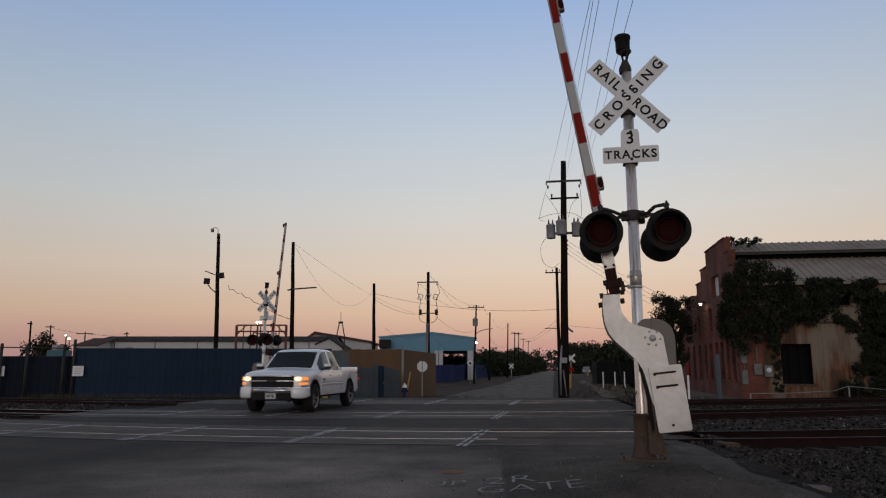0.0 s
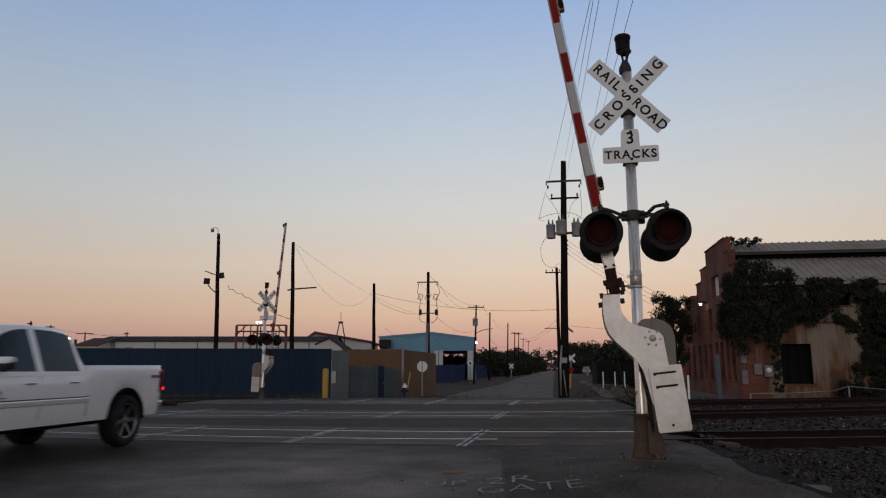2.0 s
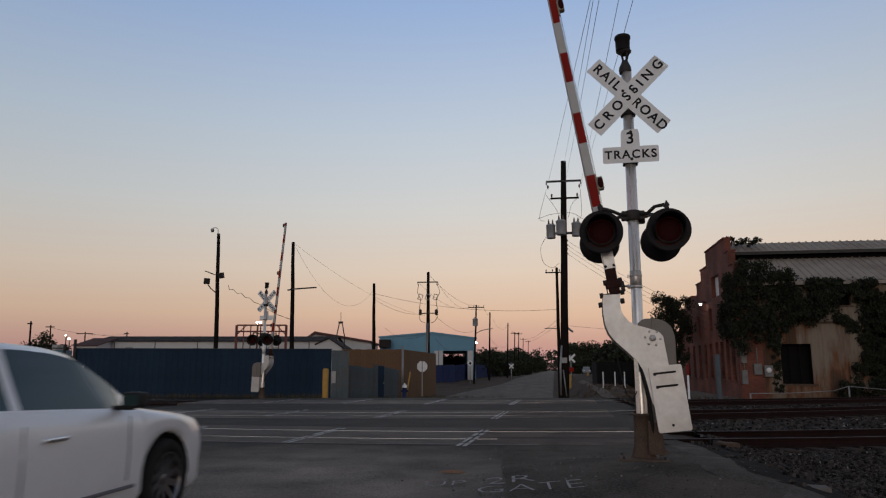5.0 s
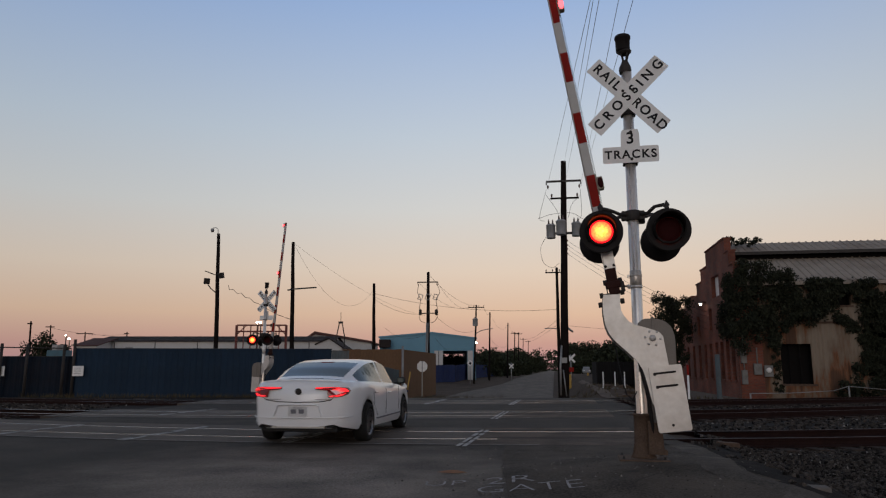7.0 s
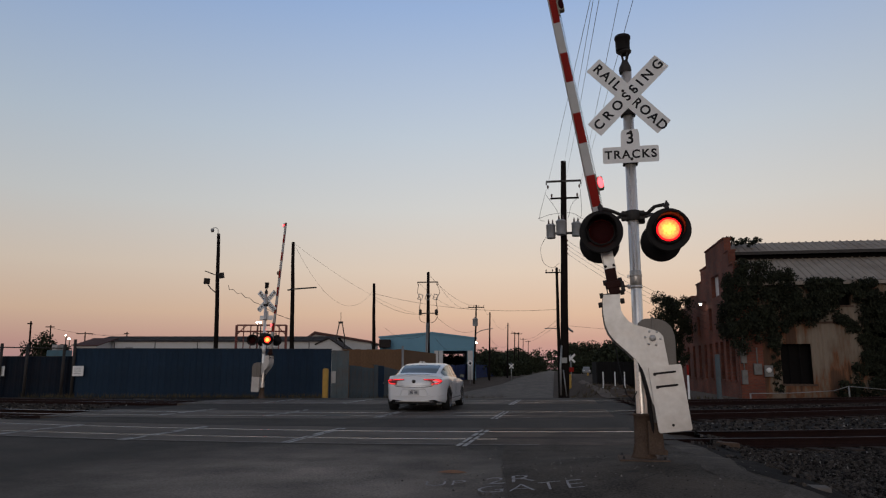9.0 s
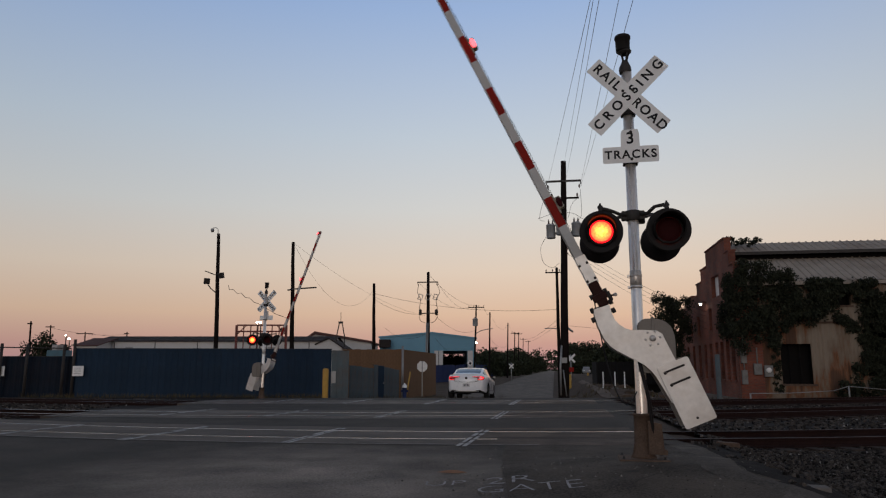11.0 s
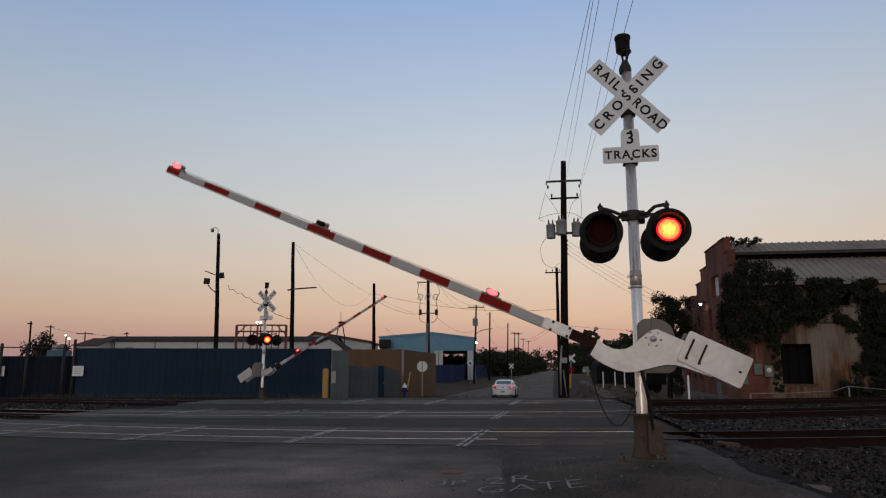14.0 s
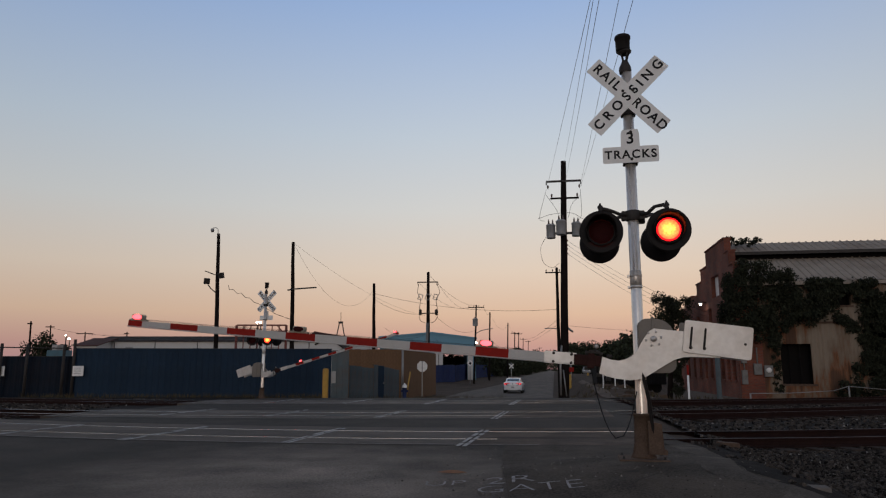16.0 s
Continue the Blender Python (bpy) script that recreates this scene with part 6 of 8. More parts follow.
# grey gate leaf, grey fence with a blue door, brown board fence
fence_run("metal_gate", "blue-grey ribbed steel gate leaf beside the blue fence", fx1 + 0.03, 36.5, -4.822, 36.5, 2.45, M_GREYFENCE, 0.9, 0.02)
fence_run("metal_fence", "low blue-grey ribbed metal fence", -5.020 + 0.05, 38.0, -3.989, 41.0, 1.80, M_GREYFENCE, 0.9, 0.02)
fence_run("metal_fence", "low blue-grey metal fence with a dark blue door", -3.989 + 0.03, 41.05, -2.900, 47.0, 2.05, M_GREYFENCE, 0.9, 0.02)
dr = thing("yard_door", "narrow dark blue door in the grey fence", "door", pose(-3.711, 42.15, land(0, 42.1), 0, 0, 60))
bm = bmesh.new()
box(bm, -0.35, 0.35, -0.05, 0.0, 0.0, 2.0, bevel=0.01)
part("leaf", bm, M_BLUEFENCE, dr)
bm = bmesh.new()
box(bm, 0.24, 0.30, -0.09, -0.05, 0.95, 1.05)
part("handle", bm, M_GALV, dr)
bm = bmesh.new()
box(bm, -0.12, 0.12, -0.02, 0.0, -0.3, 0.3)
sg = thing("notice_sign", "tall narrow pale notice on the grey gate", "sign", pose(*(-5.591, 36.470, 0.844)))
part("board", bm, M_GALV, sg)


def board_fence(label, x0, y0, x1, y1, height, step=0.45):
    fe = thing("board_fence", label, "fence", group="brown board fences")
    a, b = Vector((x0, y0, 0)), Vector((x1, y1, 0))
    n = round((b - a).length / step)
    yaw = math.degrees(math.atan2(y1 - y0, x1 - x0))
    w = (b - a).length / n
    bm = bmesh.new()
    box(bm, -0.006, w + 0.006, -0.02, 0.02, 0, 1)
    me = mesh_of("board", bm, M_BROWNWOOD)
    for i in range(n):
        c = a.lerp(b, i / n)
        ob = new("board", me)
        ob.parent = fe
        ob.matrix_basis = pose(c.x, c.y + 0.01 * math.sin(i * 5), land(c.x, c.y) - 0.05, 0, 0, yaw) @ Matrix.Diagonal((1, 1, height + 0.012 * math.sin(i * 3.7), 1))
    return fe


board_fence("tall brown board fence behind the grey fence", -7.322, 52.0, -2.962, 52.0, 3.75)
board_fence("tall brown board fence running back beside the road", -2.962 + 0.08, 52.1, -0.679, 66.0, 3.75)
cp = thing("fence_post", "pale steel corner post of the brown fence", "post", pose(*((-2.935, 51.800, -0.619)[0:2]), -1.1), "fence posts")
bm = bmesh.new()
tube(bm, [(0, 0, 0), (0, 0, 4.0)], 0.08, 8)
part("shaft", bm, M_GALV, cp)

# bollard, hydrant, stop sign seen from behind, guy guard
bo = thing("bollard", "faded yellow steel bollard by the gate", "bollard", pose(-5.503, 33.5, land(0, 33.5)))
bm = bmesh.new()
lathe(bm, [(0.14, -0.05), (0.14, 1.30), (0.11, 1.36), (0.0, 1.38)], 16)
part("tube", bm, M_YELLOW, bo)
hy = thing("fire_hydrant", "blue fire hydrant with a white bonnet", "fire hydrant", pose(-2.139, 40.0, land(0, 40.0)))
bm = bmesh.new()
lathe(bm, [(0.17, 0.0), (0.17, 0.08), (0.12, 0.09), (0.12, 0.60), (0.16, 0.62), (0.16, 0.66)], 14)
part("barrel", bm, M_PURPLE, hy, "dark blue barrel")
bm = bmesh.new()
lathe(bm, [(0.14, 0.66), (0.13, 0.76), (0.07, 0.84), (0.03, 0.86), (0.03, 0.92), (0, 0.92)], 14)
part("bonnet", bm, M_SIGN, hy, "white bonnet")
for sx in (-1, 1):
    bm = bmesh.new()
    tube(bm, [(sx * 0.1, 0, 0.48), (sx * 0.2, 0, 0.48)], 0.06, 8)
    part("outlet_cap", bm, M_PURPLE, hy)
st = thing("stop_sign", "round-cornered pale sign seen from behind on a post", "road sign", pose(-1.573, 54.0, land(0, 54.0)))
bm = bmesh.new()
zc = 1.439 + 1.05
plate(bm, [(0.42 * math.cos(radians(22.5 + 45 * i)), zc + 0.42 * math.sin(radians(22.5 + 45 * i))) for i in range(8)], -0.004, 0.004)
part("sign_face", bm, M_SIGN, st, "unpainted grey-white back of the sign")
bm = bmesh.new()
box(bm, -0.035, 0.035, -0.045, -0.006, -0.1, zc + 0.4)
part("post", bm, M_GALV, st)
gg = thing("guy_guard", "leaning yellow guy wire guard", "guy guard", pose(-2.50, 48.0, land(-2.5, 48.0)))
bm = bmesh.new()
tube(bm, [(0, 0, 0), (0.30, 0.1, 1.07 - land(-2.5, 48.0))], 0.05, 8)
part("guard", bm, M_YELLOW, gg)


md = thing("dirt_mound", "low brown dirt mound with dry weeds at the pole foot", "dirt mound", pose(-1.35, 45.0, land(-1.35, 45.0) - 0.06))
bm = bmesh.new()
bmesh.ops.create_icosphere(bm, subdivisions=4, radius=1.0)
for v in bm.verts:
    k = 1 + 0.25 * noise.noise(v.co * 2.2) + 0.08 * noise.noise(v.co * 7)
    v.co = Vector((v.co.x * 1.15 * k, v.co.y * 0.7 * k, v.co.z * 0.32 * k))
part("soil", bm, M_DIRT, md, smooth=True)


# ---- buildings beyond the fence ----
def long_shed(label, x0, x1, y, depth, z_eave, z_ridge, wall, roof, windows=(), overhang=0.3):
    bd = thing("warehouse", label, "building", pose((x0 + x1) / 2, y, -1.05), "yard buildings")
    hw = (x1 - x0) / 2
    bm = bmesh.new()
    box(bm, -hw, hw, 0, depth, 0, z_eave + 1.05)
    vs = [bm.verts.new(c) for s in (-hw, hw) for c in ((s, 0, z_eave + 1.05), (s, depth, z_eave + 1.05), (s, depth / 2, z_ridge + 1.0))]
    bm.faces.new(vs[:3]), bm.faces.new(vs[3:])
    part("wall", bm, wall, bd)
    bm = bmesh.new()
    for y0, z0, y1, z1 in ((-overhang, z_eave + 1.0, depth / 2, z_ridge + 1.05), (depth / 2, z_ridge + 1.05, depth + overhang, z_eave + 1.0)):
        n = max(4, int(2 * hw / 1.2))
        for i in range(n):
            xa, xb = -hw - overhang + (2 * hw + 2 * overhang) * i / n, -hw - overhang + (2 * hw + 2 * overhang) * (i + 1) / n
            vs = [bm.verts.new(c) for c in ((xa, y0, z0), (xb - 0.06, y0, z0), (xb - 0.06, y1, z1), (xa, y1, z1), (xa, y0, z0 + 0.08), (xb - 0.06, y0, z0 + 0.08), (xb - 0.06, y1, z1 + 0.08), (xa, y1, z1 + 0.08))]
            for f in ((4, 5, 6, 7), (0, 4, 7, 3), (1, 2, 6, 5), (0, 1, 5, 4), (3, 2, 1, 0)):
                bm.faces.new([vs[k] for k in f])
    ob = part("roof", bm, roof, bd)
    tagged(ob, kind="stuff")
    for wx, wz, ww, wh in windows:
        bm = bmesh.new()
        box(bm, wx - ww / 2, wx + ww / 2, -0.08, 0.0, wz - wh / 2 + 1.05, wz + wh / 2 + 1.05, bevel=0.02)
        part("vent_panel", bm, M_GALV, bd)
    return bd


long_shed("long low white warehouse with a dark sheet roof", -36.553, -11.707, 75.0, 7, 4.157, 4.727, M_WHITEWALL, M_DARKROOF,
          [(6.2 + 1.4 * i * 0, 3.2, 1.2, 0.7) for i in range(1)] + [(-9.0, 3.3, 0.8, 0.5)])
long_shed("low shed with a brown roof behind the fence", -37.155, -35.091, 72.0, 8, 3.587, 4.436, M_WHITEWALL, M_REDROOF)
gb = thing("gabled_shed", "white shed with a gable end and brown red roof", "building", pose(-12.292, 84.0, -1.05), "yard buildings")
gz = 5.636 + 1.05
ge = 4.504 + 1.05
xa, xb = -16.568 - -12.292, -8.618 - -12.292
xr = -15.165 - -12.292
bm = bmesh.new()
plate(bm, [(xa, 0), (xb, 0), (xb, ge - 0.2), (xr, gz - 0.35), (xa, ge - 0.1)], 0, 10)
part("wall", bm, M_WHITEWALL, gb)
bm = bmesh.new()
plate(bm, [(xr, gz - 0.35), (xb + 0.2, ge - 0.25), (xb + 0.2, ge), (xr, gz), (xa - 0.2, ge), (xa - 0.2, ge - 0.2)], -0.4, 10.4)
part("roof", bm, M_REDROOF, gb)
for k in range(7):
    bm = bmesh.new()
    box(bm, xb - 3.6 + 0.5 * k, xb - 3.3 + 0.5 * k, -0.06, -0.002, ge - 1.1, ge - 0.35)
    part("pane", bm, M_WHITEWALL, gb)
wg = thing("gabled_shed", "small white gable-fronted shed behind the blue fence", "building", pose(-9.639, 60.0, -1.05), "yard buildings")
hwx = -8.589 - -9.639
bm = bmesh.new()
plate(bm, [(-hwx, 0), (hwx, 0), (hwx, 3.011 + 1.05), (0, 3.770 + 1.05), (-hwx, 3.295 + 1.05)], 0, 6)
part("wall", bm, M_WHITEWALL, wg)
bm = bmesh.new()
plate(bm, [(-hwx - 0.15, 3.295 + 1.0), (0, 3.770 + 1.03), (hwx + 0.15, 3.011 + 1.0), (hwx + 0.15, 3.011 + 1.1), (0, 3.770 + 1.15), (-hwx - 0.15, 3.295 + 1.1)], -0.15, 6.2)
part("roof", bm, M_DARKROOF, wg)
bb = thing("blue_warehouse", "light blue metal warehouse with a shallow gable", "building", pose(-2.583, 112.0, -1.05), "yard buildings")
x0, x1 = -9.976 - -2.583, 5.166 - -2.583
bm = bmesh.new()
plate(bm, [(x0, 0), (1.33, 0), (1.33, 5.12), (6.43, 5.12), (6.43, 0), (x1, 0), (x1, 5.936 + 1.05), (0.8, 6.824 + 1.05), (x0, 6.114 + 1.05)], 0, 25)
part("wall", bm, M_SKYBLUE, bb, "light blue sheet wall with an open bay")
for k in range(14):
    bm = bmesh.new()
    xx = x0 + (x1 - x0) * (k + 0.5) / 14
    box(bm, xx - 0.05, xx + 0.05, -0.05, -0.002, 5.2 if 1.3 < xx < 6.5 else 0.0, 6.7)
    part("siding_rib", bm, M_SKYBLUE, bb)
bm = bmesh.new()
plate(bm, [(x0 - 0.2, 6.114 + 1.0), (0.8, 6.824 + 1.0), (x1 + 0.2, 5.936 + 1.0), (x1 + 0.2, 5.936 + 1.25), (0.8, 6.824 + 1.25), (x0 - 0.2, 6.114 + 1.25)], -0.2, 25)
part("roof", bm, M_SKYBLUE, bb)
for q0, q1 in ((769, 776), (777, 784), (828, 837)):
    bm = bmesh.new()
    cx = (q0 + q1) / 2
    box(bm, (q0 - 755) * 0.0886, (q1 - 755) * 0.0886, -0.3, -0.01, 0.5, 4.080 + 1.05)
    part("door_panel", bm, M_WHITEWALL, bb, "white door panel")
for q0, q1, q2 in ((672, 692, 600),):
    bm = bmesh.new()
    box(bm, (q0 - 755) * 0.0886, (q1 - 755) * 0.0886, -2.0, -0.5, 4.521 + 1.05, 5.759 + 1.05, bevel=0.05)
    part("rooftop_unit", bm, M_DARKROOF, bb)
# violet-blue fence along the road's far left side
fence_run("metal_fence", "violet-blue metal fence beside the road far off", -1.029, 100.0, 1.776, 102.0, 2.4, M_PURPLE, 1.2)
fence_run("metal_fence", "violet-blue metal fence receding along the road", 1.776 + 0.05, 102.1, 22.577, 230.0, 2.4, M_PURPLE, 3.0)

# red steel frame behind the fence
rf = thing("pipe_gantry", "red oxide steel frame standing behind the fence", "gantry", pose(-10.244, 40.0, -0.45))
xl, xr_ = -11.674 - -10.244, -8.867 - -10.244
zt = 3.699 + 0.45
for x in [xl, xr_] + [xl + (xr_ - xl) * k / 7 for k in range(1, 7)]:
    bm = bmesh.new()
    w = 0.06 if x in (xl, xr_) else 0.025
    box(bm, x - w, x + w, -w, w, 0, zt)
    part("upright", bm, M_REDSTEEL, rf)
for z in (zt, zt - 0.35):
    bm = bmesh.new()
    box(bm, xl, xr_, -0.04, 0.04, z - 0.04, z + 0.04)
    part("beam", bm, M_REDSTEEL, rf)
for s in (1, -1):
    bm = bmesh.new()
    xx = xl if s > 0 else xr_
    tube(bm, [(xx, 0, zt - 0.55), (xx + s * 0.5, 0, zt - 0.05)], 0.03, 5)
    part("brace", bm, M_REDSTEEL, rf)
hp = thing("hose_reel_frame", "dark A-frame stand on the shed roof line", "stand", pose(-8.974, 62.0, -1.05))
for x0, x1 in ((-0.35, -0.12), (0.35, 0.12)):
    bm = bmesh.new()
    tube(bm, [(x0, 0, 0), (x0, 0, 4.050 + 1.05), (x1, 0, 5.233 + 1.05)], 0.05, 6)
    part("leg", bm, M_IRON, hp)
bm = bmesh.new()
box(bm, -0.2, 0.2, -0.05, 0.05, 5.233 + 1.0, 5.332 + 1.08)
tube(bm, [(0, 0, 5.233 + 1.0), (0, 0, 6.175 + 1.05)], 0.025, 5)
part("head", bm, M_IRON, hp)

# yard floodlamps that are lit
for q, r_, hh in (((-26.395, 50.000, 3.353), 0.08, 0), ((-27.722, 52.000, 3.684), 0.05, 0), ((-10.667, 40.500, 3.891), 0.07, 0), ((-10.472, 40.500, 3.891), 0.07, 0)):
    fl = thing("yard_lamp", "small bright lit yard floodlamp on a post", "lamp", pose(q[0], q[1], -0.6), "yard lamps")
    bm = bmesh.new()
    tube(bm, [(0, 0.1, 0), (0, 0.1, q[2] + 0.6)], 0.04, 6)
    part("post", bm, M_IRON, fl)
    lamp_glow(fl, (0, 0, q[2] + 0.6), r_)
tk = thing("storage_tank", "pale blue box tank behind the low fence", "tank", pose(-24.005, 44, -0.7))
bm = bmesh.new()
box(bm, -0.55, 0.55, 0, 1, 0, 2.40 + 0.7, bevel=0.05)
part("shell", bm, mat("teal_tank_paint", (0.055, 0.13, 0.17), 0.7, 0, 0.2, 2, 40, 0.1, (0.06, 0.07, 0.07), 1.5, 0.5), tk)
bm = bmesh.new()
box(bm, -0.3, 0.05, 0.1, 0.8, 2.40 + 0.7, 2.75 + 0.7, bevel=0.03)
part("unit", bm, M_GALV, tk)


# ---- foliage ----
def leaf_mat(name, col):
    m = mat(name, col, 0.85, 0, 0.35, 0.8, 20, 0.0, island=0.6)
    return m


M_IVY = leaf_mat("dark_green_ivy_leaf", (0.022, 0.025, 0.015))
M_TREE = leaf_mat("dark_green_leaf", (0.032, 0.038, 0.022))
M_BARK = mat("grey_brown_bark", (0.06, 0.045, 0.035), 0.9, 0, 0.3, 4, 40, 0.4)
M_GRASS = leaf_mat("dry_grass_blade", (0.07, 0.055, 0.028))


def leaf_cloud(bm, spots, leaf, rng, droop=0.3):
    """Small bent leaves round spots (centre, radius, count)."""
    for c, r, n in spots:
        c = Vector(c)
        for _ in range(n):
            d = Vector((rng.gauss(0, 1), rng.gauss(0, 1), rng.gauss(0, 1))).normalized() * (r * rng.random() ** 0.45)
            p = c + d
            a = Vector((rng.uniform(-1, 1), rng.uniform(-1, 1), rng.uniform(-1, 0.3) - droop)).normalized()
            b = a.orthogonal().normalized()
            b = Matrix.Rotation(rng.uniform(0, 6.28), 3, a) @ b
            s = leaf * rng.uniform(0.6, 1.4)
            vs = [bm.verts.new(q) for q in (p, p + a * s * 0.5 + b * s * 0.35, p + a * s, p + a * s * 0.5 - b * s * 0.35)]
            bm.faces.new(vs)


def tree(x, y, z, height, crown, label, seed, n=26, leaf=0.35, per=55):
    rng = random.Random(seed)
    tr = thing("tree", label, "tree", pose(x, y, z), "trees")
    bm = bmesh.new()
    tube(bm, [(0, 0, -0.2), (0.1, 0, height * 0.25), (-0.05, 0.1, height * 0.5), (0.1, 0, height * 0.75)], [height * 0.03, height * 0.025, height * 0.017, height * 0.008], 7)
    spots = []
    for i in range(n):
        a, k = rng.uniform(0, 6.28), rng.random()
        zz = height * (0.10 + 0.86 * k)
        rad = crown * math.sqrt(max(0.05, 1 - ((k - 0.4) / 0.65) ** 2)) * rng.uniform(0.35, 1.0)
        c = (rad * math.cos(a), rad * math.sin(a), zz)
        spots.append((c, crown * rng.uniform(0.22, 0.42), per))
        if i % 3 == 0:
            tube(bm, [(0, 0, zz * 0.55), (c[0] * 0.5, c[1] * 0.5, zz * 0.8), c], [height * 0.012, height * 0.008, height * 0.003], 5)
    part("trunk", bm, M_BARK, tr, "branching trunk")
    bm = bmesh.new()
    leaf_cloud(bm, spots, leaf, rng, 0.1)
    tagged(part("crown", bm, M_TREE, tr, "dark green leafy crown"), kind="stuff")
    return tr


seed = 11
for px_x, y_, h_, c_ in ((9.268, 150, 5.6, 4.2), (13.201, 165, 5.4, 4.4), (17.158, 190, 6.4, 4.6), (21.110, 205, 7.4, 4.6),
                        (36.121, 300, 8.2, 5.5), (17.490, 230, 7.5, 6), (1.711, 135, 4.4, 3.6), (4.214, 140, 4.2, 3.6),
                        (55.893, 420, 8.5, 6), (56.558, 300, 11, 7),
                        (34.315, 190, 9.0, 4.0), (37.515, 185, 8.4, 5.6), (28.976, 118, 5.4, 3.6), (28.479, 112, 6.2, 4.6), (29.194, 105, 6.8, 4.4),
                        (29.784, 100, 6.0, 4.2), (-35.108, 62, 5.3, 2.0), (-34.917, 64, 4.6, 1.6)):
    seed += 1
    tree(px_x, y_, land(px_x, y_) - 0.05, h_ - 1.05 - land(px_x, y_), c_, "dark leafy tree against the evening sky", seed, 48 if y_ > 90 else 34, 0.5 if y_ > 90 else 0.2, 150 if y_ > 90 else 90)

# far woods close the horizon
rng = random.Random(5)
bm = bmesh.new()
for i in range(520):
    a = radians(rng.uniform(-70, 70))
    d_ = rng.uniform(480, 760)
    if abs(math.degrees(a) - TURN) < 0.7 and d_ < 680:
        d_ = 690
    leaf_cloud(bm, [((d_ * math.sin(a), d_ * math.cos(a), rng.uniform(0.5, 5.0)), rng.uniform(3, 7), 16)], 3.0, rng, 0.0)
for i in range(80):
    a = radians(TURN + rng.uniform(-2.2, 2.6))
    d_ = rng.uniform(560, 640)
    leaf_cloud(bm, [((d_ * math.sin(a), d_ * math.cos(a), rng.uniform(1, 15) + 3 * noise.noise(Vector((a * 60, 0, 0)))), rng.uniform(2, 4.5), 26)], 1.6, rng, 0.0)
tagged(part("far_woods", bm, M_TREE), "dark far woods along the horizon", "woods", kind="stuff")


# ---- the old brick and sheet metal building ----
def brick_mat():
    m = bpy.data.materials.new("old_red_brick")
    m.use_nodes = True
    n, l = m.node_tree.nodes, m.node_tree.links
    b = n["Principled BSDF"]
    tc = n.new("ShaderNodeTexCoord")
    mp = n.new("ShaderNodeMapping")
    mp.inputs["Rotation"].default_value = (0, radians(90), radians(90))
    sep, com = n.new("ShaderNodeSeparateXYZ"), n.new("ShaderNodeCombineXYZ")
    l.new(tc.outputs["Object"], sep.inputs[0])
    add = n.new("ShaderNodeMath")
    l.new(sep.outputs["X"], add.inputs[0])
    l.new(sep.outputs["Y"], add.inputs[1])
    l.new(add.outputs[0], com.inputs["X"])
    l.new(sep.outputs["Z"], com.inputs["Y"])
    br = n.new("ShaderNodeTexBrick")
    br.inputs["Scale"].default_value = 1.0
    br.inputs["Brick Width"].default_value, br.inputs["Row Height"].default_value, br.inputs["Mortar Size"].default_value = 0.215, 0.075, 0.006
    br.inputs["Color1"].default_value, br.inputs["Color2"].default_value = (0.215, 0.056, 0.029, 1), (0.148, 0.041, 0.024, 1)
    br.inputs["Mortar"].default_value = (0.11, 0.085, 0.07, 1)
    l.new(com.outputs[0], br.inputs["Vector"])
    nz = n.new("ShaderNodeTexNoise")
    nz.inputs["Scale"].default_value, nz.inputs["Detail"].default_value = 0.6, 6
    l.new(tc.outputs["Object"], nz.inputs["Vector"])
    mr = n.new("ShaderNodeMapRange")
    mr.inputs["From Min"].default_value, mr.inputs["From Max"].default_value = 0.35, 0.7
    mr.inputs["To Min"].default_value, mr.inputs["To Max"].default_value = 0.55, 1.25
    l.new(nz.outputs["Fac"], mr.inputs["Value"])
    mul = n.new("ShaderNodeVectorMath")
    mul.operation = "SCALE"
    l.new(br.outputs["Color"], mul.inputs[0])
    l.new(mr.outputs[0], mul.inputs["Scale"])
    l.new(mul.outputs[0], b.inputs["Base Color"])
    b.inputs["Roughness"].default_value = 0.9
    bp = n.new("ShaderNodeBump")
    bp.inputs["Strength"].default_value, bp.inputs["Distance"].default_value = 0.5, 0.01
    l.new(br.outputs["Fac"], bp.inputs["Height"])
    bp.invert = True
    l.new(bp.outputs[0], b.inputs["Normal"])
    return m


